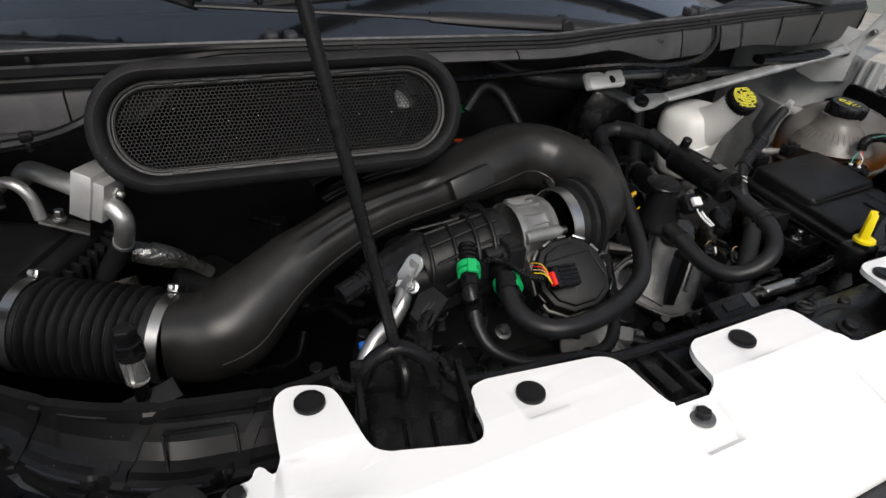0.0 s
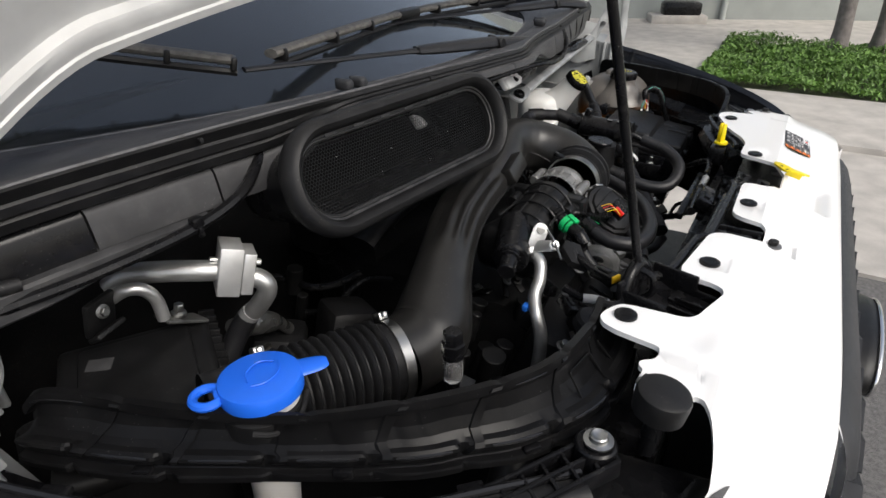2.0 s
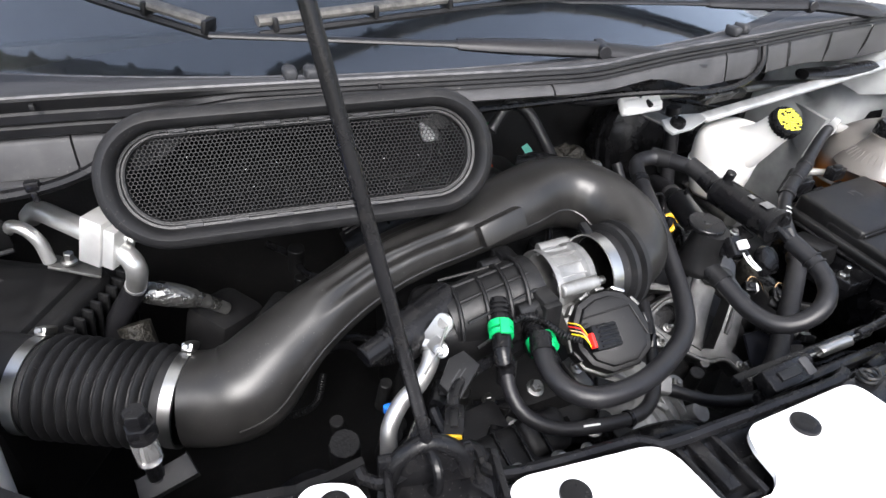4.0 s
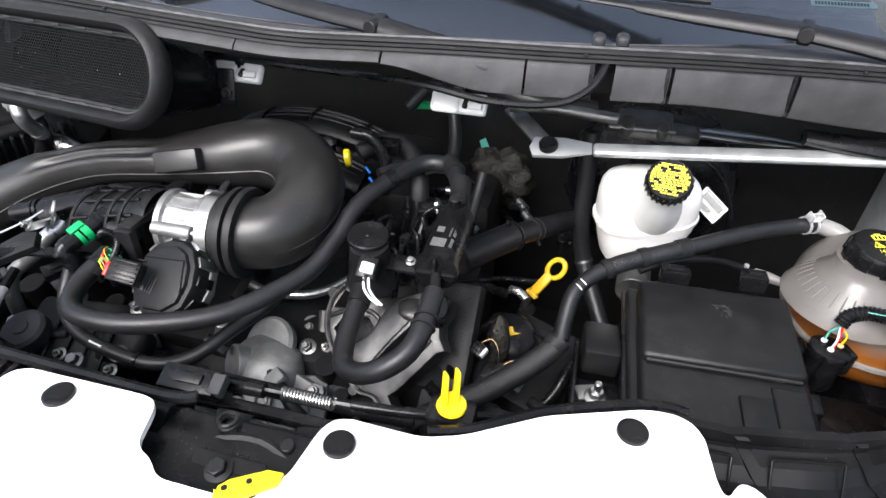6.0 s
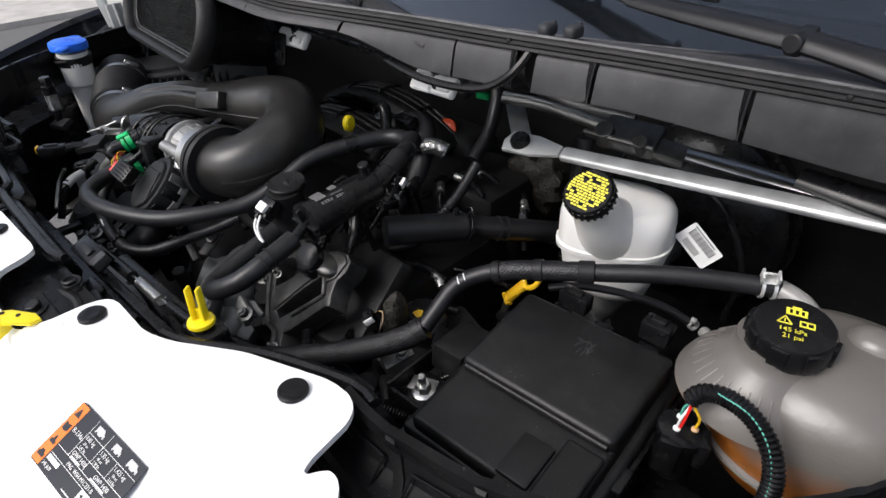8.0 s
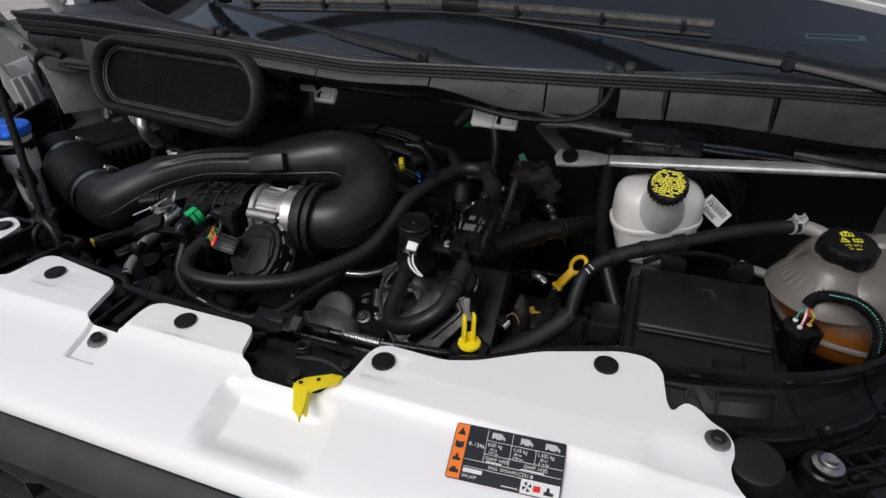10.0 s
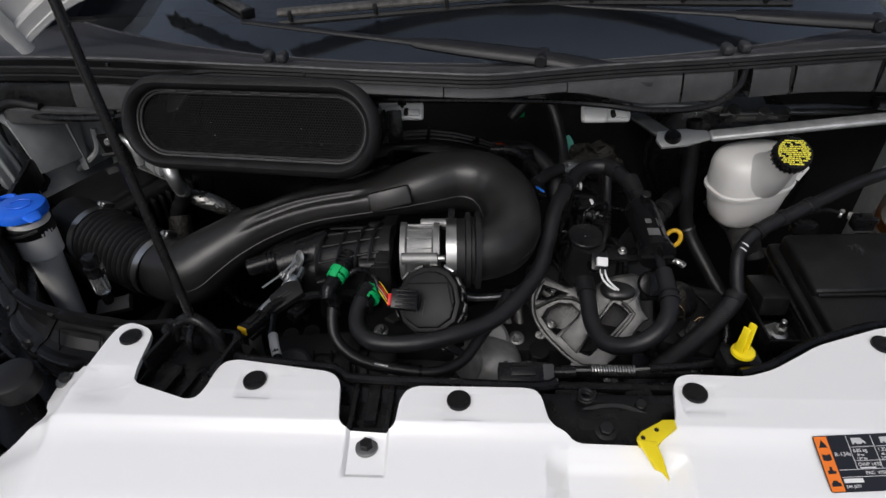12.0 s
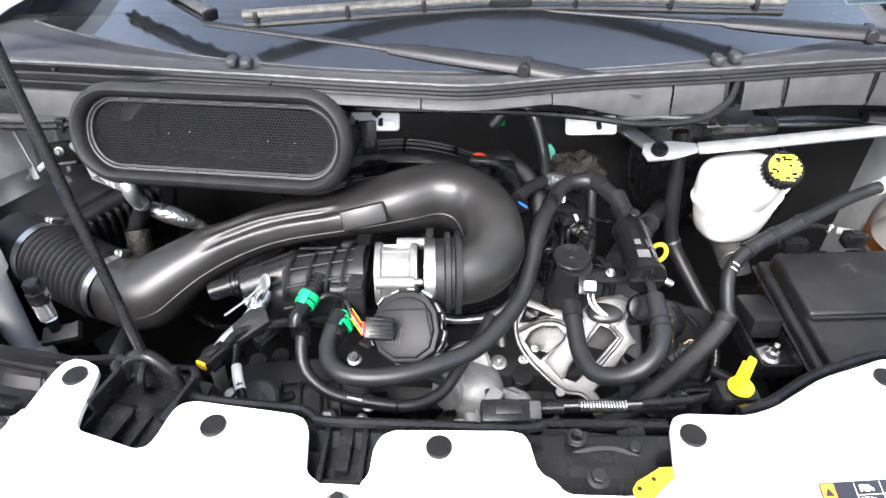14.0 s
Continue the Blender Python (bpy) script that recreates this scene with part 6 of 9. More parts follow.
pulley = thing("coolant_outlet", (-0.335, 0.085, 0.97), "dull grey round outlet cover with bolts", "outlet cover")
part("disc", lathe((-0.298, 0.098, 1.012), (0, -0.35, 1), [(0, 0), (0, 0.027), (0.014, 0.027), (0.018, 0.023), (0.019, 0.010), (0.021, 0.009), (0.021, 0)], 30), BAND, pulley)
part("lug", rbox(pose(-0.300, 0.105, 1.006, -18, 0, 20), (0.085, 0.022, 0.010), 0.004), DARK, pulley)

bracket = thing("engine_mount_bracket", (0.11, 0.17, 0.95), "bare cast aluminium engine bracket with open windows", "engine bracket")


def strut(a, b, w, th, nz=(0, -0.75, 0.66)):
    a, b = Vector(a), Vector(b)
    return rbox(frame_of((a + b) / 2, b - a, nz), ((b - a).length + w * 0.7, w, th), min(0.004, th * 0.4))


BKM = frame_of((0.1228, 0.204, 1.0143), (0.979, -0.138, 0.150), (-0.204, -0.662, 0.722))


def casting(outer, holes, m, depth, bevel=0.0025):
    """A flat casting with open windows, its front edges rounded."""
    bm = bmesh.new()
    es = []
    for loop in (outer, *holes):
        vs = [bm.verts.new((x, y, -depth)) for x, y in loop]
        es += [bm.edges.new((vs[k - 1], vs[k])) for k in range(len(vs))]
    bmesh.ops.triangle_fill(bm, use_beauty=True, edges=es)
    ext = bmesh.ops.extrude_face_region(bm, geom=bm.faces[:])
    bmesh.ops.translate(bm, verts=[g for g in ext["geom"] if isinstance(g, bmesh.types.BMVert)], vec=(0, 0, depth))
    bmesh.ops.recalc_face_normals(bm, faces=bm.faces[:])
    rim = [e for e in bm.edges if e.is_manifold and e.calc_face_angle(0) > 1.0 and min(v.co.z for v in e.verts) > -0.1 * depth]
    bmesh.ops.bevel(bm, geom=rim, offset=bevel, segments=2, affect="EDGES", profile=0.5)
    bmesh.ops.transform(bm, matrix=m, verts=bm.verts)
    return bm


OUTLINE = [(-0.088, 0.022), (-0.084, 0.000), (-0.060, -0.035), (-0.031, -0.064), (-0.017, -0.070), (0.006, -0.072), (0.014, -0.087), (0.020, -0.101), (0.041, -0.098), (0.035, -0.086), (0.028, -0.074), (0.022, -0.066), (0.032, -0.058), (0.073, -0.005), (0.082, -0.001), (0.078, 0.006),
           (0.073, 0.013), (0.069, 0.030), (0.077, 0.046), (0.076, 0.060), (0.062, 0.067), (0.038, 0.064), (0.018, 0.056), (-0.014, 0.049), (-0.034, 0.048), (-0.066, 0.065), (-0.080, 0.054)]
WINDOWS = ([(-0.072, 0.002), (-0.064, 0.015), (-0.047, 0.023), (-0.027, 0.022), (-0.016, 0.010), (-0.021, 0.002), (-0.051, -0.024), (-0.062, -0.013)],
           [(0.034, 0.023), (0.046, 0.017), (0.054, 0.007), (0.017, -0.034), (-0.003, -0.054), (-0.018, -0.049), (-0.007, -0.031), (0.012, -0.004)],
           [(-0.079, 0.029), (-0.069, 0.052), (-0.033, 0.038), (-0.048, 0.034), (-0.066, 0.030)])
part("plate", casting(OUTLINE, WINDOWS, BKM, 0.030), ALU_CAST, bracket)
part("raised_leg", casting([(0.020, 0.056), (0.040, 0.062), (0.062, 0.064), (0.072, 0.056), (0.066, 0.032), (0.052, 0.020), (0.040, 0.028), (0.030, 0.026), (0.010, -0.002), (-0.008, -0.030), (-0.022, -0.052), (-0.046, -0.026), (-0.018, 0.004), (-0.008, 0.030), (0.006, 0.050)], (), BKM @ Matrix.Translation((0, 0, 0.003)), 0.014, 0.003), ALU_CAST, bracket)
part("boss_dome", blob(BKM @ Vector((0.040, 0.042, 0.002)), (0.026, 0.020, 0.010), 0.9, 26, 14), ALU_CAST, bracket)
part("rim", tube([tuple(BKM @ Vector((x, y, 0.001))) for x, y in ((-0.068, 0.060), (-0.083, 0.040), (-0.084, 0.008), (-0.070, -0.020), (-0.044, -0.048), (-0.018, -0.068), (0.006, -0.072), (0.020, -0.094))], 0.0036, 8, 0.006), ALU_CAST, bracket)
part("rim", tube([tuple(BKM @ Vector((x, y, 0.001))) for x, y in ((-0.082, 0.016), (-0.066, 0.024), (-0.046, 0.031), (-0.024, 0.030), (-0.010, 0.022))], 0.0032, 8, 0.006), ALU_CAST, bracket)
part("rim", tube([tuple(BKM @ Vector((x, y, 0.001))) for x, y in ((0.046, 0.024), (0.058, 0.010), (0.058, 0.002), (0.022, -0.040))], 0.0032, 8, 0.006), ALU_CAST, bracket)
for x, y in ((-0.024, -0.068), (-0.084, 0.046), (-0.073, -0.024)):
    part("eyelet", rod(BKM @ Vector((x, y, -0.012)), BKM @ Vector((x, y, 0.004)), 0.0075, n=16), ALU_CAST, bracket)
for x, y, zz in ((-0.058, -0.008, 0.0), (0.024, -0.086, 0.002), (-0.076, -0.024, 0.002)):
    q = BKM @ Vector((x, y, zz))
    part("stud", [hex_bolt(q, (0, -0.6, 0.8), 0.0045, 1.4, 0.005), rod(q, Vector(q) + Vector((0, -0.008, 0.011)), 0.0026, n=10)], STEEL_DULL, bracket)
part("lower_rim", tube([(0.018, 0.262, 0.985), (0.028, 0.226, 0.950), (0.058, 0.185, 0.925), (0.10, 0.150, 0.905), (0.13, 0.125, 0.895)], 0.0085, 10, 0.012), ALU_DARK, bracket)
part("backing", rbox(BKM @ Matrix.Translation((-0.005, 0.0, -0.075)), (0.20, 0.19, 0.03), 0.01), DARK, bracket)
part("dark_cover", lathe(BKM @ Vector((-0.035, 0.0, -0.06)), (-0.2, -0.66, 0.72), [(0, 0.05), (0.012, 0.05), (0.02, 0.042), (0.022, 0.0)], 30), SATIN, bracket)

pump = thing("water_pump_housing", (-0.02, 0.12, 0.9), "dull cast aluminium pump housing with a short pipe", "pump housing")
part("body", [blob((-0.020, 0.168, 0.950), (0.042, 0.042, 0.040), 0.9, 26, 16), rod((-0.030, 0.180, 0.950), (-0.062, 0.150, 0.972), 0.026), rbox(pose(0.010, 0.150, 0.930, 30, 10, 20), (0.10, 0.06, 0.03), 0.01)], CAST_GREY, pump)
part("disc", lathe((-0.030, 0.200, 0.968), (-0.15, -0.6, 0.78), [(0, 0.034), (0.012, 0.035), (0.016, 0.031), (0.017, 0)], 32), CAST_GREY, pump)
part("neck", rod((-0.010, 0.262, 0.94), (0.002, 0.252, 0.965), 0.014), CAST_GREY, pump)
part("lug", [rbox(frame_of((0.006, 0.232, 0.955), (0.5, -0.9, 0.2), (0, -0.5, 0.86)), (0.05, 0.022, 0.016), 0.005), rod((0.015, 0.214, 0.945), (0.015, 0.205, 0.966), 0.012)], CAST_GREY, pump)
part("arm", strut((-0.045, 0.170, 0.972), (0.047, 0.155, 0.942), 0.024, 0.014), CAST_GREY, pump)
part("arm_rib", strut((-0.040, 0.160, 0.980), (0.0, 0.120, 0.955), 0.008, 0.012), CAST_GREY, pump)
part("outlet_dome", lathe((-0.034, 0.172, 0.900), (0.0, 0.05, 1), [(0, 0.036), (0.070, 0.034), (0.080, 0.031), (0.086, 0.024), (0.088, 0.0)], 32), CAST_GREY, pump)
part("lower_casting", [rbox(pose(0.004, 0.122, 0.925, 28, 6, 14), (0.085, 0.070, 0.040), 0.012, 3), rod((0.034, 0.110, 0.935), (0.038, 0.096, 0.958), 0.013, n=18), rod((-0.040, 0.125, 0.915), (-0.043, 0.112, 0.945), 0.012, n=18)], CAST_GREY, pump)
for dx in (-0.02, 0.0, 0.02):
    part("casting_rib", rbox(pose(0.004 + dx, 0.112, 0.948, 28, 6, 14), (0.004, 0.050, 0.012), 0.0015), CAST_GREY, pump)
for q in ((0.047, 0.153, 0.949), (0.015, 0.207, 0.967), (0.002, 0.245, 0.962)):
    part("bolt", [hex_bolt(q, (0, -0.5, 0.86), 0.0075, 1.6, 0.009), rod(q, Vector(q) + Vector((0, -0.007, 0.012)), 0.0045, n=12)], STEEL_DULL, pump)
tagged(part("steel_line", tube([(-0.075, 0.240, 1.030), (-0.050, 0.240, 1.022), (-0.004, 0.248, 1.020), (0.026, 0.267, 1.022), (0.050, 0.292, 1.030), (0.062, 0.305, 1.042)], 0.0062, 12, 0.008), STEEL), "bright bare steel pipe below the duct", "steel pipe")

filler = thing("oil_filler", (0.105, 0.22, 1.08), "black round filler housing with a flat lid", "filler housing")
fa = Vector((0.03, -0.10, 1)).normalized()
part("lid", lathe((0.103, 0.225, 1.147), fa, [(0, 0), (0, 0.0232), (0.0015, 0.0240), (0.0055, 0.0240), (0.0070, 0.0228), (0.0066, 0.020), (0.0066, 0.004), (0.0078, 0.003), (0.0078, 0)], 44), SATIN, filler)
part("housing", lathe((0.105, 0.222, 1.085), fa, [(0, 0), (0, 0.0280), (0.004, 0.0295), (0.010, 0.0290), (0.014, 0.0270), (0.040, 0.0245), (0.052, 0.0225), (0.0622, 0.0222), (0.0622, 0)], 40), PLASTIC, filler)
part("nozzle", rod((0.105, 0.21, 1.09), (0.104, 0.185, 1.092), 0.013), SATIN, filler)
white_c = thing("sensor_connector", (0.135, 0.19, 1.10), "small black connector with a white clip and white wires", "connector")
part("shell", [rbox(frame_of((0.116, 0.186, 1.136), (1, 0, -0.1), (0, -0.62, 0.78)), (0.022, 0.026, 0.016), 0.003), rbox(frame_of((0.113, 0.199, 1.128), (1, 0, -0.1), (0, -0.62, 0.78)), (0.018, 0.020, 0.018), 0.004)], SATIN, white_c)
part("white_clip", rbox(frame_of((0.119, 0.177, 1.144), (1, 0, -0.1), (0, -0.62, 0.78)), (0.0145, 0.012, 0.006), 0.0012), LABEL_WHITE, white_c, "white clip")
part("cover_latch", [rbox(frame_of((0.119, 0.169, 1.136), (1, 0, -0.1), (0, -0.62, 0.78)), (0.004, 0.008, 0.006), 0.001)], SATIN, white_c)
for k in (0, 1):
    part("white_wire", tube([(0.117 + 0.005 * k, 0.171, 1.136), (0.119 + 0.006 * k, 0.163, 1.128), (0.127 + 0.006 * k, 0.158, 1.120), (0.137 + 0.004 * k, 0.157, 1.113)], 0.0015, 6, 0.004), LABEL_WHITE, white_c)

can = thing("purge_valve", (0.19, 0.24, 1.1), "black cylindrical purge valve with printed marks", "valve")
c0, c1 = Vector((0.192, 0.190, 1.146)), Vector((0.190, 0.292, 1.152))
part("cylinder", rod(c0, c1, 0.0215, n=36, chamfer=0.003), SATIN, can)
part("end_flange", lathe(c0, c0 - c1, [(-0.006, 0), (-0.006, 0.0240), (0.002, 0.0240), (0.003, 0.021), (0.003, 0)], 36), SATIN, can)
part("nozzle", tube([tuple(c0), (0.194, 0.180, 1.143), (0.196, 0.166, 1.136)], 0.0062, 12, 0.004), SATIN, can)
for w in (0, 1):
    ctr = c0 - (c1 - c0).normalized() * 0.004
    part("cross_rib", rbox(frame_of(ctr, (1, 0, 0) if w else (0, -0.3, 1), c0 - c1), (0.042, 0.0022, 0.006), 0.0008), PLASTIC, can)
part("top_elbow", tube([tuple(c1), (0.190, 0.305, 1.155), (0.189, 0.318, 1.160)], 0.014, 12, 0.006), SATIN, can)
part("valve_nipple", rod((0.191, 0.283, 1.168), (0.191, 0.278, 1.186), 0.007), SATIN, can)
pm = frame_of((0.189, 0.210, 1.1692), (1, 0, 0), (-0.08, -0.06, 1))
bars(pm, [(-0.008, -0.007, 0.0155, 0.0145), (-0.007, 0.018, 0.008, 0.010)], can, MARK, "print_block", "pale square printed marks")
side_m = frame_of((0.2020, 0.226, 1.1670), (0, 1, 0), (0.56, -0.05, 0.83))
bars(side_m, [(-0.020 + 0.0042 * k, -0.0018, 0.0030, 0.0038) for k in range(10) if k not in (4,)] + [(-0.004 + 0.0030 * k, 0.0042, 0.0020, 0.0020) for k in range(6)], can, MARK, "print_bar", "row of pale printed marks")
lower_can = thing("check_valve", (0.2, 0.16, 1.08), "black round check valve below the purge valve", "valve")
part("disc", lathe((0.190, 0.190, 1.095), (0.1, -0.75, 0.66), [(0, 0), (0, 0.016), (0.006, 0.018), (0.012, 0.016), (0.014, 0.009), (0.014, 0)], 32), SATIN, lower_can)
part("clip", rbox((0.192, 0.178, 1.085), (0.03, 0.010, 0.014), 0.003), SATIN, lower_can)
plate_v = thing("valve_bracket", (0.15, 0.22, 1.1), "black flat bracket with a steel bolt", "bracket")
part("plate", rbox(pose(0.152, 0.219, 1.124, 10, 0, 0), (0.060, 0.024, 0.006), 0.002), SATIN, plate_v)
part("bolt", hex_bolt((0.155, 0.219, 1.129), (0, -0.2, 1), 0.0042, 1.5, 0.005), STEEL, plate_v, "bright steel bolt")

# ---------- hoses ----------


def hose(label, pts, r, name="hose", mat=None, n=14, ends=(), ribs=False, group="hoses", collars=()):
    t = thing(name, pts[0][:3], label, "hose", group)
    part("tube", ribbed(pts, r) if ribs else tube(pts, r, n, 0.01), mat or HOSE, t)
    s = spline([p[:3] for p in pts], 0.01)
    for f, w, mm in collars:
        i = min(int(f * (len(s) - 1)), len(s) - 2)
        a = Vector(s[i + 1]) - Vector(s[i])
        part("collar", lathe(Vector(s[i]) - a.normalized() * w / 2, a, [(0, r * 0.9), (0, r + 0.0018), (w, r + 0.0018), (w, r * 0.9)], 24), mm, t)
    return t


hose("thick black rubber hose looping round the throttle to the bulkhead", [(-0.190, 0.155, 1.118), (-0.200, 0.125, 1.108), (-0.198, 0.097, 1.102), (-0.178, 0.073, 1.100), (-0.136, 0.068, 1.100), (-0.087, 0.079, 1.100), (-0.032, 0.106, 1.100), (0.004, 0.142, 1.103),
     (0.038, 0.196, 1.108), (0.056, 0.245, 1.128), (0.068, 0.290, 1.150), (0.095, 0.350, 1.160), (0.118, 0.385, 1.163), (0.140, 0.393, 1.165), (0.163, 0.384, 1.166), (0.178, 0.352, 1.166), (0.186, 0.332, 1.164), (0.190, 0.308, 1.156)], 0.0112, collars=((0.02, 0.02, SATIN), (0.76, 0.014, SATIN), (0.9, 0.03, RUBBER), (0.97, 0.03, RUBBER)))
hose("thick black rubber hose bent in a U below the purge valve", [(0.104, 0.200, 1.095), (0.105, 0.170, 1.088), (0.107, 0.130, 1.077), (0.118, 0.098, 1.076), (0.139, 0.084, 1.084), (0.166, 0.082, 1.100), (0.188, 0.098, 1.114), (0.196, 0.124, 1.126), (0.196, 0.166, 1.137)], 0.0113, collars=((0.08, 0.03, RUBBER), (0.84, 0.002, RUBBER), (0.90, 0.002, RUBBER)))
hose("thin black rubber hose below the throttle with a white mark", [(-0.237, 0.143, 1.105), (-0.240, 0.128, 1.085), (-0.232, 0.105, 1.065), (-0.200, 0.085, 1.05), (-0.150, 0.075, 1.045), (-0.10, 0.075, 1.04), (-0.065, 0.095, 1.04), (-0.04, 0.13, 1.05), (-0.015, 0.17, 1.06), (0.0, 0.20, 1.07)], 0.0078, collars=((0.5, 0.004, SATIN),))
part("white_mark", tube([(-0.178, 0.0755, 1.0545), (-0.160, 0.072, 1.0535)], 0.0012, 6, 0.005), LABEL_WHITE, bpy.data.objects["hose.002"])
def braided(pts, r, strands=14, pitch=0.05):
    """A hose under a woven sleeve: one skin, its relief wound both ways round."""
    rows = spline([p[:3] for p in pts], 0.0010)
    run = np.concatenate([[0], np.cumsum([np.linalg.norm(np.array(q) - np.array(p)) for p, q in zip(rows, rows[1:])])])
    n = strands * 4
    bm = bmesh.new()
    rings = []
    for i, p in enumerate(rows):
        t = (Vector(rows[min(i + 1, len(rows) - 1)]) - Vector(rows[max(i - 1, 0)])).normalized()
        side = t.cross(Vector((0, 0, 1))).normalized()
        up = side.cross(t)
        ring_ = []
        for k in range(n):
            a = 2 * math.pi * k / n
            turn = run[i] / pitch * 2 * math.pi
            w = max(math.cos(strands * (a + turn)), math.cos(strands * (a - turn)))
            ring_.append(bm.verts.new(Vector(p) + (side * math.cos(a) + up * math.sin(a)) * (r + 0.0005 * w)))
        rings.append(ring_)
    for a, b in zip(rings, rings[1:]):
        for k in range(n):
            bm.faces.new((a[k], a[(k + 1) % n], b[(k + 1) % n], b[k]))
    bm.faces.new(rings[0][::-1])
    bm.faces.new(rings[-1])
    return bm


tank_hose = hose("long black hose with a braided stretch to the coolant tank", [(0.632, 0.432, 1.131), (0.617, 0.426, 1.132), (0.570, 0.404, 1.131), (0.530, 0.384, 1.128), (0.471, 0.353, 1.119), (0.440, 0.337, 1.115), (0.398, 0.318, 1.107), (0.365, 0.299, 1.097), (0.342, 0.275, 1.082), (0.336, 0.250, 1.061), (0.334, 0.228, 1.045)], 0.0098)
part("braided_sleeve", braided([(0.462, 0.348, 1.1185), (0.440, 0.337, 1.115), (0.398, 0.318, 1.107), (0.380, 0.308, 1.102)], 0.0106, 14, 0.066), HOSE, tank_hose, "woven black sleeve")
for a, b in (((0.372, 0.3035, 1.0995), (0.380, 0.308, 1.102)), ((0.455, 0.3445, 1.1175), (0.470, 0.3525, 1.119)), ((0.412, 0.3245, 1.110), (0.422, 0.329, 1.112))):
    part("tape_band", rod(a, b, 0.0124, n=22, chamfer=0.0008), RUBBER, tank_hose)
for p, q in (((0.348, 0.282, 1.0865), (0.352, 0.286, 1.0895)), ((0.3445, 0.2765, 1.0825), (0.3475, 0.2800, 1.0852))):
    mid = (Vector(p) + Vector(q)) / 2
    a = Vector((0.024, 0.024, 0.015)).normalized()
    across = a.cross(Vector((0, -0.5, 0.85))).normalized()
    up = across.cross(a) * (1 if across.cross(a).z > 0 else -1)
    part("white_mark", tube([tuple(mid + (across * math.sin(w) + up * math.cos(w)) * 0.0101) for w in np.linspace(-0.5, 0.5, 6)], 0.0008, 6, 0.002), LABEL_WHITE, tank_hose)
hm = frame_of((0.592, 0.4108, 1.1398), (0.90, 0.43, 0.0), (0.25, -0.55, 0.80))
bars(hm, [(-0.004, -0.0018, 0.0020, 0.0036), (-0.0012, -0.0018, 0.0020, 0.0036), (0.0016, -0.0018, 0.0022, 0.0036), (0.0046, -0.0018, 0.0020, 0.0036), (0.009, 0.0012, 0.008, 0.0010), (0.009, -0.0012, 0.006, 0.0010)], tank_hose, LABEL_WHITE, "print_bar", "white stamped marks")
braid = thing("braided_hose", (0.334, 0.228, 1.045), "wide black braided sleeve running down behind the engine bracket", "hose", "hoses")
part("sleeve", braided([(0.335, 0.230, 1.044), (0.318, 0.212, 1.030), (0.283, 0.184, 1.012), (0.250, 0.160, 1.000), (0.215, 0.136, 0.990), (0.180, 0.112, 0.982), (0.14, 0.090, 0.975)], 0.0135, 22, 0.085), HOSE, braid)
part("end_band", rod((0.332, 0.229, 1.042), (0.326, 0.221, 1.036), 0.0150, n=24), RUBBER, braid)
hose("thin black vent hose along the rear of the fuse box", [(0.561, 0.419, 1.056), (0.530, 0.408, 1.070), (0.490, 0.385, 1.082), (0.45, 0.362, 1.085), (0.42, 0.348, 1.075)], 0.0045)
vent = hose("thick black hose crossing behind the brake reservoir", [(0.205, 0.325, 1.075), (0.240, 0.385, 1.066), (0.285, 0.458, 1.045), (0.322, 0.524, 1.023), (0.336, 0.548, 1.013)], 0.0160, collars=((0.55, 0.004, RUBBER), (0.62, 0.004, RUBBER)))
part("sleeve", tube([(0.192, 0.303, 1.078), (0.212, 0.338, 1.073), (0.248, 0.398, 1.063)], 0.0200, 20, 0.01), HOSE, vent)
part("cable_tie", [rod((0.250, 0.400, 1.062), (0.252, 0.403, 1.061), 0.0212, n=24, chamfer=0.0004), rbox((0.243, 0.388, 1.090), (0.006, 0.005, 0.010), 0.001)], SATIN, vent)
hose("black rubber pipe hanging down behind the wiper link", [(0.335, 0.545, 1.170), (0.340, 0.535, 1.10), (0.346, 0.525, 1.02), (0.360, 0.518, 0.955), (0.392, 0.470, 0.90), (0.42, 0.42, 0.86)], 0.0135, collars=((0.62, 0.004, STEEL_DULL),))
hose("curved black hose high on the firewall", [(0.02, 0.66, 1.125), (0.06, 0.67, 1.165), (0.095, 0.66, 1.15), (0.115, 0.62, 1.10), (0.12, 0.57, 1.06)], 0.011)
hose("large black hose along the firewall", [(0.08, 0.70, 1.21), (0.16, 0.68, 1.175), (0.24, 0.66, 1.16), (0.34, 0.68, 1.15)], 0.016)
steam = hose("black hose with a ribbed coupling deep behind the filler", [(0.186, 0.500, 1.100), (0.182, 0.460, 1.062), (0.178, 0.425, 1.038), (0.175, 0.400, 1.024), (0.160, 0.380, 1.005), (0.13, 0.36, 0.99)], 0.0085)
for k in range(4):
    part("coupling_ring", ring((0.1795 - 0.0008 * k, 0.438 - 0.006 * k, 1.047 - 0.0042 * k), (-0.1, -0.82, -0.57), 0.0082, 0.0108, 0.003, 22), SATIN, steam)
hose("thick black coolant hose under the intake duct", [(-0.46, 0.20, 0.92), (-0.44, 0.16, 0.97), (-0.47, 0.13, 0.93), (-0.53, 0.12, 0.88)], 0.026)
hose("grey rubber hose below the brake reservoir", [(0.384, 0.510, 1.030), (0.392, 0.502, 1.020), (0.405, 0.488, 1.004), (0.425, 0.464, 0.990), (0.446, 0.440, 0.975), (0.455, 0.425, 0.955)], 0.0150, mat=COWL, collars=((0.25, 0.005, STEEL_DULL), (0.6, 0.012, COWL)))
cap_s = thing("hose_spring_clip", (0.617, 0.426, 1.132), "bright steel spring clip on the coolant hose", "hose clip")
ca = Vector((0.047, 0.022, 0.0)).normalized()
cc = Vector((0.617, 0.426, 1.132))
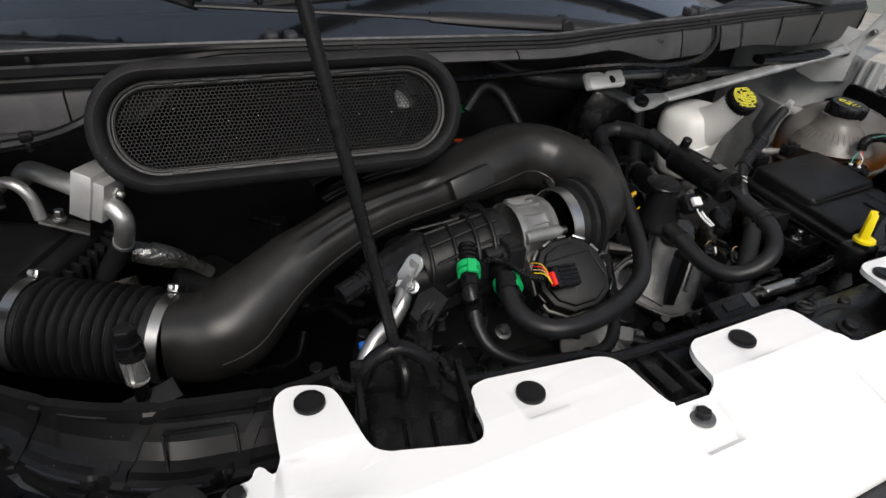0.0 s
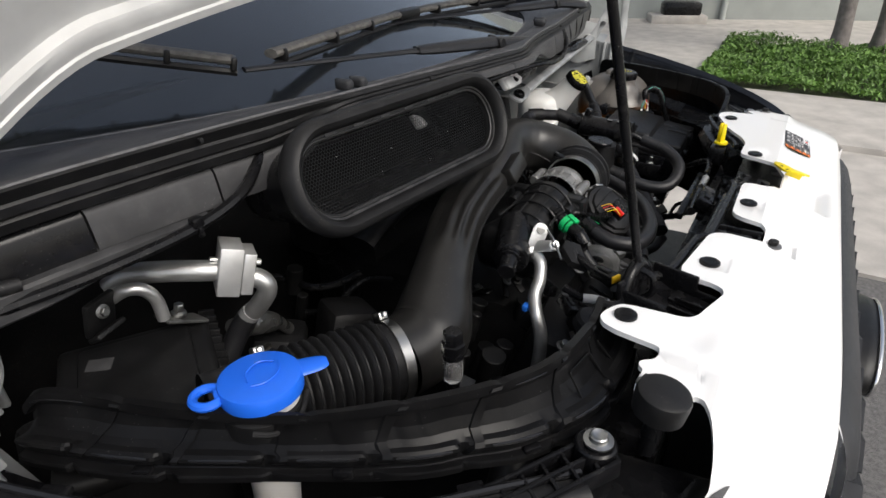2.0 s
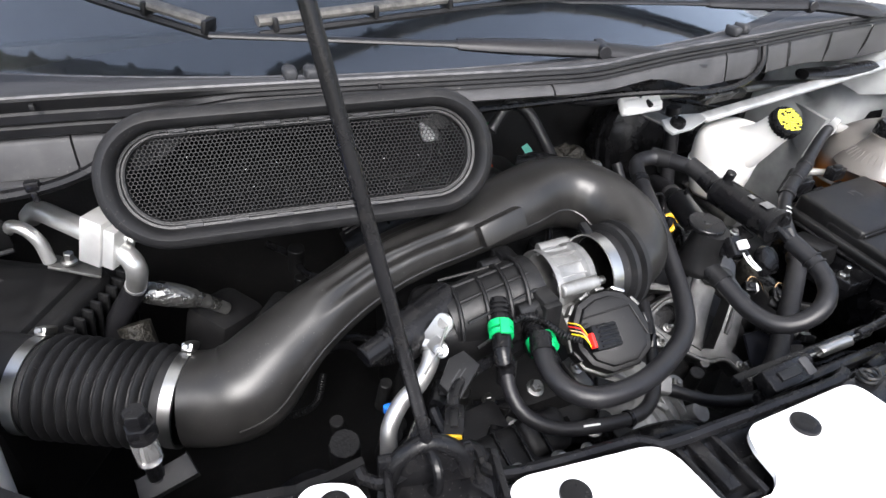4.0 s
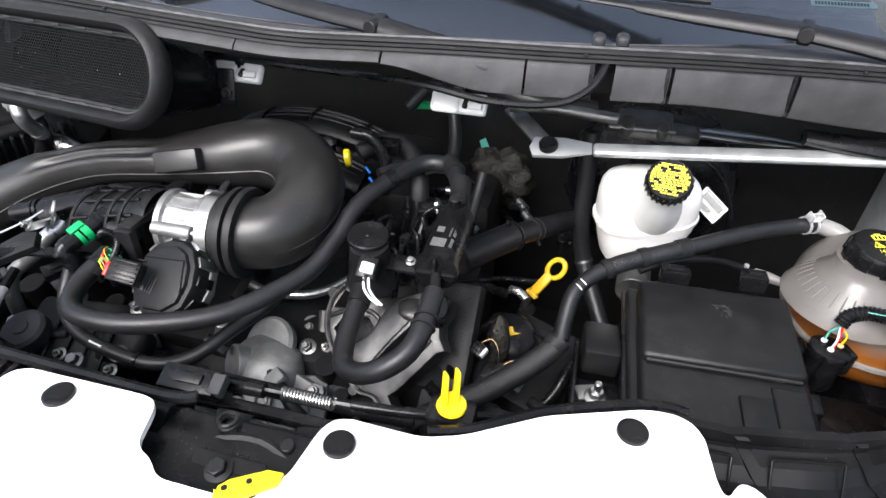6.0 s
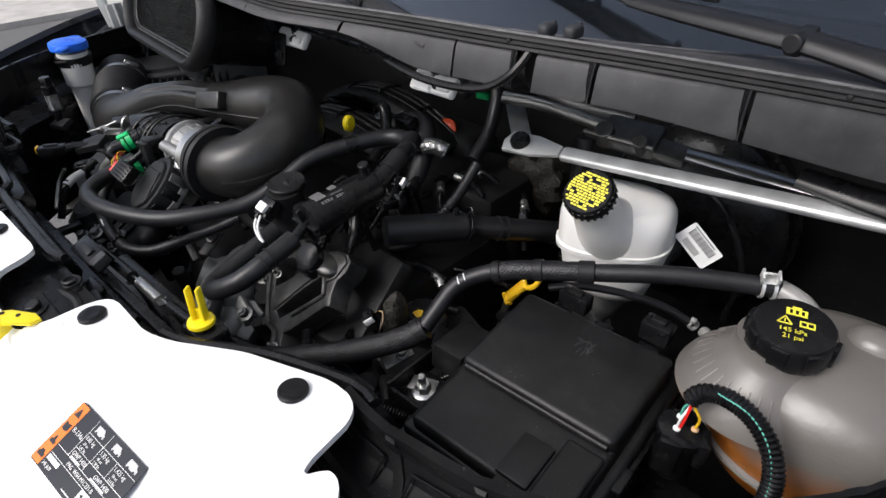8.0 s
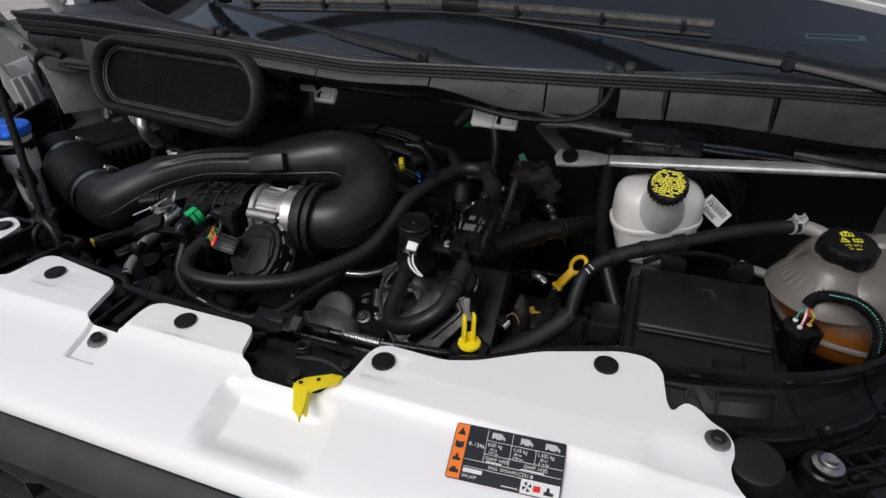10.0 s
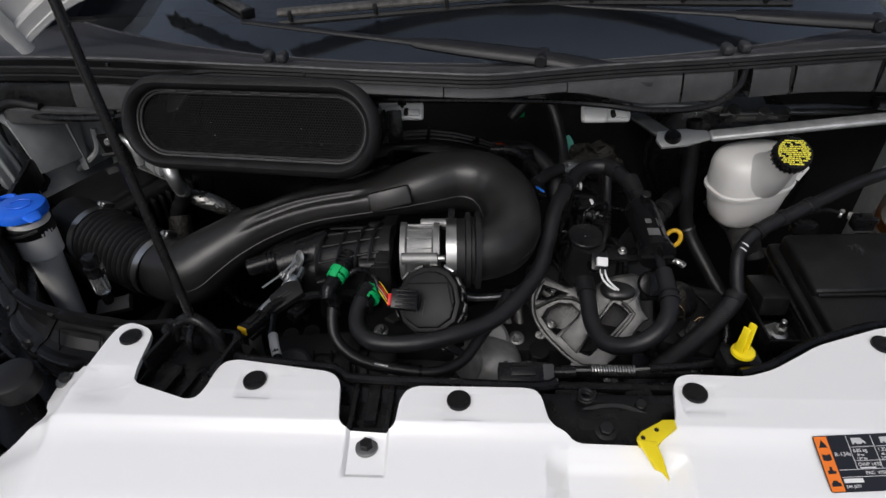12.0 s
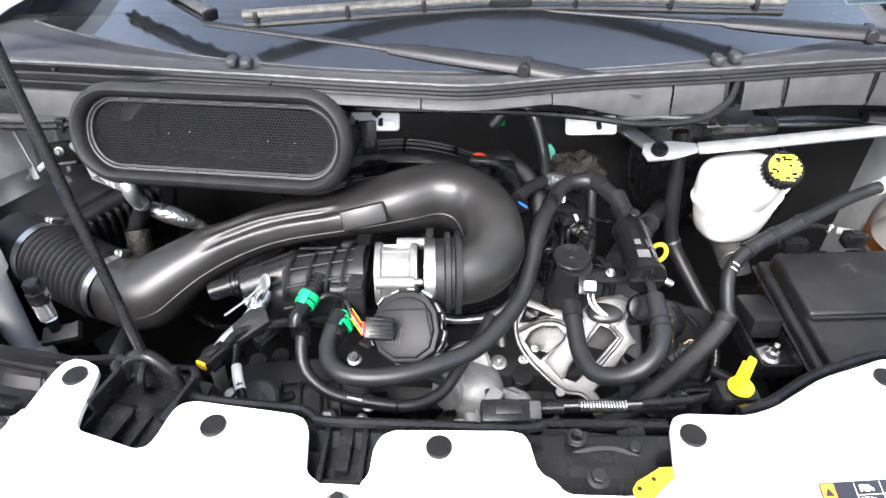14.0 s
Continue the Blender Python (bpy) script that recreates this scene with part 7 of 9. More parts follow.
for d in (-0.0055, 0.0055):
    part("band", ring(cc + ca * d, ca, 0.0100, 0.0118, 0.0030), BRIGHT, cap_s)
cup = Vector((0.05, -0.35, 0.94))
part("cross_bar", rbox(frame_of(cc + cup * 0.0122, ca, cup), (0.016, 0.010, 0.0022), 0.0006), BRIGHT, cap_s)
for d in (-0.007, 0.007):
    part("ear", rbox(frame_of(cc + ca * d + cup * 0.017, ca, cup), (0.0024, 0.012, 0.011), 0.0006), BRIGHT, cap_s)
part("top_bar", rbox(frame_of(cc + cup * 0.0225, ca, cup), (0.016, 0.0025, 0.0022), 0.0006), BRIGHT, cap_s)

# quick connectors with green collars
for at, axis, nm in (((-0.236, 0.158, 1.128), (0.25, 0.60, 0.20), 1), ((-0.191, 0.140, 1.108), (0.10, 0.75, 0.15), 0)):
    a = Vector(axis).normalized()
    t = thing("quick_connector", at, "black hose connector with a green locking collar", "hose connector", "green connectors")
    at = Vector(at)
    part("nozzle", tube([tuple(at - a * 0.016), tuple(at + a * 0.045)], 0.0105, 14, 0.008), SATIN, t)
    part("green_collar", [ring(at + a * 0.012, a, 0.0102, 0.0136 if nm else 0.0165, 0.008, 24), ring(at + a * 0.003, a, 0.0102, 0.0130 if nm else 0.0158, 0.005, 24), rbox(frame_of(at + a * 0.008 + Vector((0, -0.006, 0.012)), a, (0, -0.4, 0.9)), (0.018, 0.010, 0.004), 0.001)], GREEN, t, "green locking collar")
    for k in range(3):
        part("ring", ring(at + a * (0.026 + 0.006 * k), a, 0.0100, 0.0126, 0.003, 22), SATIN, t)
    if nm:
        part("elbow", tube([tuple(at - a * 0.012), tuple(at - a * 0.022 + Vector((0, 0, -0.004))), (-0.238, 0.143, 1.108), (-0.239, 0.136, 1.085)], 0.0100, 14, 0.006), SATIN, t)

# bracketed metal coolant pipe
pipe = thing("metal_heater_pipe", (-0.33, 0.17, 1.05), "bright bent metal pipe with a bolted bracket", "metal pipe")
part("pipe", tube([(-0.296, 0.200, 1.116), (-0.299, 0.193, 1.110), (-0.308, 0.177, 1.102), (-0.323, 0.170, 1.084), (-0.343, 0.168, 1.067), (-0.361, 0.156, 1.050), (-0.366, 0.147, 1.029), (-0.369, 0.145, 0.99), (-0.372, 0.150, 0.93)], 0.0092, 18, 0.005), PIPE, pipe)
ctr = Vector((-0.300, 0.190, 1.120))
bn = Vector((-0.52, -0.55, 0.65)).normalized()
for tip, w in (((-0.321, 0.216, 1.115), 0.017), ((-0.288, 0.188, 1.141), 0.021), ((-0.301, 0.163, 1.128), 0.016)):
    tip = Vector(tip)
    mid = (ctr + tip) / 2
    part("bracket_arm", [prism(stadium((tip - ctr).length + w, w, w * 0.48, 6), frame_of(mid, tip - ctr, bn), 0.0028, 0.0006)], PIPE, pipe)
for q in ((-0.322, 0.216, 1.117), (-0.303, 0.161, 1.131)):
    part("bolt", [hex_bolt(q, bn, 0.0052, 1.5, 0.007), rod(q, Vector(q) + bn * 0.011, 0.0026, n=10)], STEEL, pipe)
part("rivet_hole", lathe(Vector((-0.288, 0.188, 1.141)) + bn * 0.003, bn, [(0, 0), (0, 0.0062), (0.0006, 0.0062), (0.0006, 0)], 20), ALU_DARK, pipe)
part("collar", ring((-0.303, 0.186, 1.107), (-0.5, -0.8, -0.4), 0.0088, 0.0112, 0.003), STEEL, pipe)
part("tie_wire", tube([(-0.291, 0.176, 1.146), (-0.305, 0.160, 1.138), (-0.330, 0.140, 1.128)], 0.0014, 6, 0.006), STEEL, pipe)
shield = thing("wiring_cover", (-0.32, 0.14, 1.06), "flat black plastic wiring cover beside the metal pipe", "wiring cover")
part("plate", prism([(-0.026, -0.015), (0.020, -0.014), (0.024, 0.008), (0.008, 0.016), (-0.020, 0.010)], frame_of((-0.297, 0.136, 1.116), (0.80, 0.55, 0.25), (-0.45, -0.60, 0.65)), 0.010, 0.002), MATT, shield)
bars(frame_of((-0.297, 0.136, 1.116), (0.80, 0.55, 0.25), (-0.45, -0.60, 0.65)) @ Matrix.Translation((0, 0, 0.0104)), [(-0.012, -0.004, 0.020, 0.0012), (-0.012, 0.000, 0.016, 0.0012)], shield, COWL, "moulded_marking")
sleeve = thing("service_port_sleeve", (-0.33, 0.21, 1.1), "short black service port on the manifold", "service port")
part("barrel", rod((-0.372, 0.200, 1.112), (-0.328, 0.213, 1.120), 0.0125, n=26), SATIN, sleeve)
for f in (0.62, 0.76):
    part("ring", ring(Vector((-0.372, 0.200, 1.112)).lerp(Vector((-0.328, 0.213, 1.120)), f), (0.044, 0.013, 0.008), 0.012, 0.0146, 0.004), SATIN, sleeve)

# ---------- wiring ----------


def loom(label, pts, r=0.005, mat=None, conduit=True, name="wiring_loom"):
    t = thing(name, pts[0][:3], label, "wiring", "wiring looms")
    part("conduit", ribbed(pts, r, 0.0035, 0.0007, 9) if conduit else tube(pts, r, 8, 0.01), mat or SATIN, t)
    return t


bundle = thing("wiring_loom", (0.07, 0.50, 1.12), "thick black braided wiring bundle between duct and hose", "wiring", "wiring looms")
part("sleeve", braided([(-0.015, 0.500, 1.105), (0.020, 0.530, 1.118), (0.055, 0.525, 1.115), (0.085, 0.490, 1.095), (0.098, 0.450, 1.060), (0.102, 0.400, 1.035), (0.110, 0.340, 1.01)], 0.0145, 22, 0.09), HOSE, bundle)
part("branch", tube([(0.050, 0.415, 1.120), (0.070, 0.440, 1.122), (0.090, 0.462, 1.118), (0.105, 0.476, 1.114)], 0.0105, 14, 0.008), HOSE, bundle)
loom("black wiring loom behind the intake duct", [(-0.02, 0.50, 1.14), (0.02, 0.47, 1.15), (0.05, 0.44, 1.13), (0.06, 0.40, 1.10)], 0.009)
loom("black wiring loom low at the engine front", [(-0.318, 0.098, 1.118), (-0.312, 0.112, 1.120), (-0.296, 0.128, 1.118), (-0.265, 0.145, 1.11), (-0.235, 0.16, 1.10), (-0.20, 0.175, 1.09)], 0.006, conduit=False)
loom("black wiring loom hanging at the engine front", [(-0.322, 0.135, 1.082), (-0.320, 0.112, 1.072), (-0.312, 0.090, 1.070), (-0.304, 0.072, 1.062), (-0.298, 0.05, 1.02)], 0.0056, conduit=False)
loom("thin looped black wire beside the green connector", [(-0.225, 0.175, 1.12), (-0.205, 0.170, 1.135), (-0.185, 0.165, 1.13), (-0.172, 0.140, 1.125), (-0.160, 0.122, 1.128)], 0.004)
tank_conduit = loom("black conduit arching over the coolant tank", [(0.616, 0.258, 1.112), (0.622, 0.262, 1.122), (0.638, 0.264, 1.128), (0.660, 0.256, 1.131), (0.680, 0.244, 1.124), (0.691, 0.234, 1.108), (0.694, 0.226, 1.085), (0.690, 0.215, 1.060), (0.680, 0.20, 1.03)], 0.0078)
part("green_stripe", tube([(0.634, 0.2585, 1.1335), (0.660, 0.2505, 1.1365), (0.679, 0.2390, 1.1292), (0.690, 0.2285, 1.112), (0.693, 0.2205, 1.090)], 0.0006, 6, 0.005), TEAL, tank_conduit)
loom("thin black cable along the firewall", [(0.38, 0.60, 1.16), (0.45, 0.57, 1.15), (0.52, 0.56, 1.13), (0.565, 0.56, 1.05), (0.56, 0.57, 0.96)], 0.004, conduit=False)
loom("thin black cable under the cowl lip", [(-0.22, 0.450, 1.258), (-0.12, 0.452, 1.254), (0.0, 0.440, 1.256), (0.08, 0.405, 1.268), (0.14, 0.378, 1.274), (0.20, 0.371, 1.268), (0.26, 0.374, 1.268), (0.300, 0.380, 1.276), (0.325, 0.388, 1.295), (0.334, 0.402, 1.314)], 0.0048, conduit=False)
loom("black cable clipped along the cowl face", [(-0.90, 0.51, 1.215), (-0.82, 0.485, 1.222), (-0.74, 0.452, 1.232), (-0.645, 0.437, 1.240), (-0.585, 0.430, 1.258), (-0.545, 0.440, 1.285), (-0.52, 0.455, 1.295)], 0.0065, conduit=False)
rnd = random.Random(21)
for k in range(26):
    x, y, z = rnd.uniform(-0.40, 0.40), rnd.uniform(0.12, 0.62), rnd.uniform(0.93, 0.985)
    pts = [(x, y, z)]
    a = rnd.uniform(0, 6.28)
    for _ in range(4):
        a += rnd.uniform(-0.9, 0.9)
        x, y, z = x + math.cos(a) * 0.045, y + math.sin(a) * 0.045, z + rnd.uniform(-0.02, 0.018)
        pts.append((x, y, z))
    loom("thin black wiring deep between the engine parts", pts, rnd.uniform(0.003, 0.007), conduit=k % 2 == 0)

rnd = random.Random(44)
for k in range(14):
    x, y = rnd.uniform(0.075, 0.17), rnd.uniform(0.30, 0.44)
    loom("thin black wire between the duct and the purge valve", [(x, y, 1.02), (x + rnd.uniform(-0.02, 0.02), y - 0.02, rnd.uniform(1.06, 1.10)), (x + rnd.uniform(-0.03, 0.03), y + rnd.uniform(-0.05, 0.02), rnd.uniform(1.06, 1.115)), (x + rnd.uniform(-0.03, 0.03), y - 0.07, 1.03)], rnd.uniform(0.0025, 0.005), conduit=k % 3 == 0)


def connector(at, x_axis, z_axis, size, label, tip=None, tip_label="", tip_size=0.22):
    t = thing("wiring_connector", at, label, "connector", "wiring connectors")
    m = frame_of(at, x_axis, z_axis)
    part("shell", rbox(m, size, 0.002), SATIN, t)
    part("latch", rbox(m @ Matrix.Translation((0, 0, size[2] * 0.55)), (size[0] * 0.5, size[1] * 0.4, size[2] * 0.25), 0.001), PLASTIC, t)
    if tip:
        part("tip", rbox(m @ Matrix.Translation((size[0] * 0.50, 0, size[2] * 0.2)), (size[0] * tip_size, size[1] * 0.8, size[2] * 0.7), 0.0015), tip, t, tip_label)
    return t


for x, y, z, lab in ((0.249, 0.217, 1.008, "small black coil connector with a white clip"), (0.281, 0.192, 1.004, "small black injector connector with a white clip")):
    co = connector((x - 0.009, y + 0.006, z), (0.85, -0.5, -0.1), (0, -0.5, 0.86), (0.018, 0.016, 0.014), lab, LABEL_WHITE, "white clip")
    for k, mt in enumerate((SATIN, WIRE_TAN, SATIN)):
        part("wire", tube([(x - 0.008, y + 0.012 + 0.002 * k, z + 0.004), (x + 0.004, y + 0.016 + 0.002 * k, z + 0.010), (x + 0.014, y + 0.006 + 0.002 * k, z + 0.004), (x + 0.016, y - 0.004, z - 0.01)], 0.0007, 6, 0.004), mt, co)
connector((-0.325, 0.082, 1.119), (-0.45, -0.88, 0.05), (-0.2, -0.3, 0.93), (0.038, 0.018, 0.014), "black connector with a yellow lock", AMBER, "yellow lock", 0.10)
connector((0.008, 0.012, 1.112), (1, 0.02, 0), (0, -0.4, 1), (0.056, 0.024, 0.018), "black latch connector with a grey clip", COWL)
connector((0.035, 0.50, 1.125), (1, 0, 0), (0, -0.2, 1), (0.034, 0.022, 0.020), "black fuel connector by the orange cap")
connector((0.128, 0.385, 1.095), (1, 0.3, 0), (0, -0.4, 1), (0.026, 0.018, 0.014), "black connector with a pale clip behind the filler", LABEL_WHITE, "white clip")
connector((0.150, 0.350, 1.085), (0.4, 1, 0), (0, -0.4, 1), (0.024, 0.018, 0.014), "black connector with a bright clip behind the filler", STEEL, "bright clip")
connector((0.118, 0.330, 1.075), (1, -0.4, 0.2), (0, -0.4, 1), (0.028, 0.020, 0.016), "black connector on a wiring branch")
connector((-0.300, 0.168, 1.060), (0.5, 0.8, 0), (0, -0.6, 0.8), (0.034, 0.018, 0.016), "black connector in the wiring beside the metal pipe")
connector((-0.345, 0.120, 1.070), (0.6, 0.7, 0.2), (0, -0.6, 0.8), (0.030, 0.016, 0.014), "black connector in the wiring beside the metal pipe", COWL)
connector((0.55, 0.345, 1.09), (1, 0, 0), (0, 0, 1), (0.030, 0.020, 0.022), "black connector on the fuse box edge")
connector((0.46, 0.338, 1.085), (1, 0, 0), (0, 0, 1), (0.034, 0.018, 0.020), "black connector on the fuse box edge")
for a, b, r, m_, lab in (((0.262, 0.322, 1.030), (0.284, 0.312, 1.028), 0.0055, FOIL, "crinkled foil sleeve on a wiring branch"), ((0.100, 0.472, 1.113), (0.132, 0.490, 1.108), 0.0125, FOIL, "crinkled foil wrap on the loom"), ((0.165, 0.470, 1.02), (0.19, 0.462, 1.02), 0.006, FOIL, "bright foil strip on a wire")):
    tagged(part("foil_sleeve", tube([a, tuple((Vector(a) + Vector(b)) / 2 + Vector((0, 0, 0.004))), b], r, 10, 0.006), m_), lab, "foil sleeve", "foil sleeves")
for k, (x, y, z, ax_, mt) in enumerate(((0.140, 0.545, 1.05, (0.8, 0.3, 0.2), FOIL), (0.132, 0.520, 1.05, (1, 0.1, 0), STEEL), (0.168, 0.505, 1.00, (0.2, -0.5, 0.85), STEEL), (0.157, 0.468, 1.02, (0.7, -0.6, -0.1), STEEL), (0.245, 0.545, 1.03, (0.6, -0.7, -0.2), FOIL),
                                        (0.258, 0.525, 1.02, (0.6, -0.7, -0.2), STEEL), (0.118, 0.490, 1.04, (0.6, -0.7, -0.3), STEEL_DULL))):
    a = Vector(ax_).normalized()
    q = Vector((x, y, z))
    c = thing("pipe_coupling", q, "small bright metal pipe coupling deep beside the engine", "coupling", "pipe couplings")
    part("pipe", tube([tuple(q - a * 0.05 + Vector((0, 0, -0.02))), tuple(q - a * 0.02), tuple(q), tuple(q + a * 0.02), tuple(q + a * 0.045 + Vector((0, 0, -0.02)))], 0.0048, 10, 0.006), SATIN, c)
    part("sleeve", rod(q - a * 0.009, q + a * 0.009, 0.0066, n=16), mt, c, "bright metal sleeve")
    part("collar", ring(q + a * 0.013, a, 0.0044, 0.0078, 0.004, 16), LABEL_WHITE if k == 1 else STEEL_DULL, c)


def crumpled(at, radii, seed):
    bm = blob((0, 0, 0), radii, 0.7, 34, 22)
    for v in bm.verts:
        k = 1 + 0.30 * noise.noise(v.co * 45 + Vector((seed, 0, 0))) + 0.08 * noise.noise(v.co * 140 + Vector((0, seed, 0)))
        v.co = v.co * k + Vector(at)
    return bm


tagged(part("heat_wrap", crumpled((0.190, 0.660, 1.010), (0.060, 0.030, 0.050), 4), HEATSHIELD, angle=25), "crumpled dark heat-shield wrap behind the engine", "heat shield")
tagged(part("heat_wrap", crumpled((0.262, 0.250, 1.000), (0.012, 0.016, 0.040), 9), HEATSHIELD, angle=25), "crumpled dark heat-shield strip beside the bracket", "heat shield")
tagged(part("teal_tag", prism([(0, 0), (0.017, 0), (0.022, 0.030), (0.018, 0.046), (0.004, 0.044), (0.006, 0.028)], frame_of((0.149, 0.716, 1.004), (0.85, -0.2, 0.45), (-0.1, -1, 0.5)), 0.001), TEAL), "small teal printed tag on a hose", "tag")
oc = thing("orange_fuel_plug", (-0.008, 0.62, 1.05), "orange round cap on a black fuel pipe", "cap")
part("cap", lathe((-0.004, 0.643, 1.052), (0.05, -0.85, 0.5), [(0, 0), (0, 0.019), (0.004, 0.023), (0.010, 0.023), (0.014, 0.018), (0.016, 0.008), (0.016, 0)], 30), RUST_ORANGE, oc)
part("stem", [rod((-0.004, 0.626, 1.062), (-0.004, 0.68, 1.02), 0.010), rod((-0.003, 0.604, 1.066), (-0.002, 0.590, 1.045), 0.009)], SATIN, oc)
tagged(part("plastic_plug", lathe((0.002, 0.406, 1.146), (0.9, 0.3, 0.1), [(0, 0), (0, 0.0125), (0.006, 0.0125), (0.008, 0.010), (0.008, 0)], 24), YELLOW), "small yellow plastic cap behind the duct", "cap")
tagged(part("green_clip", rbox(pose(0.035, 0.70, 1.115, 0, 0, 10), (0.026, 0.014, 0.012), 0.002), GREEN), "small green clip on the firewall pipe", "clip")
tagged(part("white_tag", prism([(0, 0), (0.022, 0), (0.022, 0.016), (0, 0.016)], frame_of((0.040, 0.700, 1.020), (1, 0, 0.1), (0, -0.8, 0.6)), 0.001), PRINT_DIM), "small pale printed tag near the orange cap", "tag")
for q in ((0.054, 0.371, 1.136), (0.030, 0.420, 1.124)):
    tagged(part("blue_clip", rbox(frame_of(q, (0.6, -0.8, 0), (0.5, 0.3, 0.8)), (0.020, 0.003, 0.0035), 0.0012), BLUE_CLIP), "small bright blue clip at the edge of the duct", "clip", "blue clips")
tagged(part("blue_clip", rbox((-0.355, 0.175, 1.055), (0.012, 0.008, 0.010), 0.002), BLUE_CLIP), "small bright blue clip deep in the wiring", "clip", "blue clips")
tagged(part("wire_label", tube([(-0.319, 0.108, 1.0712), (-0.312, 0.090, 1.070), (-0.306, 0.077, 1.0655)], 0.0064, 14, 0.004), PRINT_GREY), "white printed label round a wiring loom", "label")
nk = thing("engine_plate", (0.21, 0.165, 0.97), "black sticker with white lettering beside the bracket", "sticker")
nm = frame_of((0.180, 0.150, 0.955), (0.95, 0.05, -0.12), (0.05, -0.75, 0.66))
part("plate", prism([(0, -0.02), (0.12, -0.02), (0.12, 0.03), (0, 0.03)], nm, 0.003), LABEL_BLACK, nk)
words("NK4EUA", nm @ Matrix.Translation((0.052, 0.010, 0.004)), 0.014, PRINT_GREY, nk)
words("21", nm @ Matrix.Translation((0.066, -0.010, 0.004)), 0.012, PRINT_GREY, nk)
bars(nm @ Matrix.Translation((0, 0, 0.0035)), [(0.026, 0.004, 0.016, 0.014)], nk, COWL, "print_block")

# ---------- air-conditioning lines ----------
ac = thing("air_conditioning_pipes", (-0.6, 0.45, 1.05), "bright aluminium air-conditioning pipes with a clamp block", "metal pipes")
part("large_pipe", tube([(-0.690, 0.560, 1.150), (-0.676, 0.545, 1.164), (-0.650, 0.510, 1.166), (-0.622, 0.478, 1.162), (-0.600, 0.458, 1.157)], 0.0128, 18, 0.008), PIPE, ac)
part("lower_pipe", tube([(-0.592, 0.446, 1.150), (-0.580, 0.432, 1.142), (-0.576, 0.427, 1.128), (-0.581, 0.440, 1.104), (-0.588, 0.462, 1.079)], 0.0122, 18, 0.004), PIPE, ac)
part("pipe_label", tube([(-0.5845, 0.452, 1.0905), (-0.588, 0.462, 1.079)], 0.0132, 20, 0.004), PRINT_DIM, ac, "pale printed band")
part("small_pipe", tube([(-0.712, 0.535, 1.150), (-0.698, 0.512, 1.166), (-0.684, 0.502, 1.162), (-0.675, 0.498, 1.145), (-0.673, 0.497, 1.118)], 0.0075, 14, 0.005), PIPE, ac)
bm_ = frame_of((-0.597, 0.452, 1.160), (0.62, -0.45, -0.22), (0.30, -0.1, 1))
part("clamp_block", [rbox(bm_ @ Matrix.Translation((-0.008, 0, 0.002)), (0.026, 0.044, 0.060), 0.0015), rbox(bm_ @ Matrix.Translation((0.013, 0, 0)), (0.014, 0.040, 0.052), 0.0015)], BRIGHT, ac, "square bare aluminium clamp block")
part("clamp_stud", [rod(bm_ @ Vector((-0.03, 0.004, 0.008)), bm_ @ Vector((0.03, 0.004, 0.008)), 0.004, n=12), hex_bolt(bm_ @ Vector((0.016, 0.004, 0.008)), bm_.to_3x3() @ Vector((1, 0, 0)), 0.007)], PIPE, ac)
part("sleeve", [tube([(-0.587, 0.460, 1.081), (-0.600, 0.470, 1.058), (-0.622, 0.474, 1.025), (-0.64, 0.47, 0.98)], 0.0142, 16, 0.006)], HOSE, ac)
part("mount", [rbox(pose(-0.650, 0.500, 1.103, 0, 30, 0), (0.058, 0.03, 0.005), 0.002)], ALU_DARK, ac)
part("mount_bolt", hex_bolt((-0.654, 0.498, 1.112), (0.2, -0.1, 1), 0.006, 1.5, 0.012), STEEL, ac)
ins = thing("foil_insulated_pipe", (-0.53, 0.40, 1.03), "pipe wrapped in crinkled bright foil", "insulated pipe")
part("foil", tube([(-0.600, 0.480, 1.064, 0.011), (-0.580, 0.482, 1.055, 0.0150), (-0.556, 0.482, 1.044, 0.0165), (-0.535, 0.484, 1.031, 0.0150), (-0.515, 0.490, 1.015, 0.010), (-0.49, 0.50, 0.985, 0.009)], 0, 14, 0.004), FOIL, ins)
part("sleeve", tube([(-0.60, 0.44, 1.04), (-0.595, 0.41, 0.99), (-0.60, 0.38, 0.95)], 0.020, 12, 0.01), HEATSHIELD, ins)
ecu = thing("control_bracket", (-0.72, 0.52, 1.1), "black metal bracket with bolts below the cowl", "bracket")
part("plate", [rbox(pose(-0.728, 0.520, 1.150, 15, 0, 15), (0.040, 0.008, 0.045), 0.003), rbox(pose(-0.728, 0.515, 1.130, 60, 0, 15), (0.040, 0.006, 0.020), 0.002)], MATT, ecu)
for q in ((-0.728, 0.512, 1.156),):
    part("stud", hex_bolt(q, (0.1, -1, 0.2), 0.005), STEEL_DULL, ecu)
for k, (x, y, z) in enumerate(((-0.80, 0.52, 1.05), (-0.66, 0.60, 1.02), (-0.50, 0.52, 0.98), (-0.42, 0.45, 1.00))):
    tagged(part("bay_module", rbox(pose(x, y, z - 0.05, 5 * k, 10, 20 * k), (0.09, 0.08, 0.10), 0.015), MATT), "dark plastic module deep beside the engine", "module", "dark modules")
tagged(part("white_tape_patch", prism([(0, 0), (0.05, 0.004), (0.028, 0.030)], frame_of((-0.80, 0.44, 1.06), (0.9, -0.3, -0.1), (-0.3, -0.7, 0.7)), 0.002), PRINT_GREY), "pale torn foam patch beside the inner wing", "foam patch")

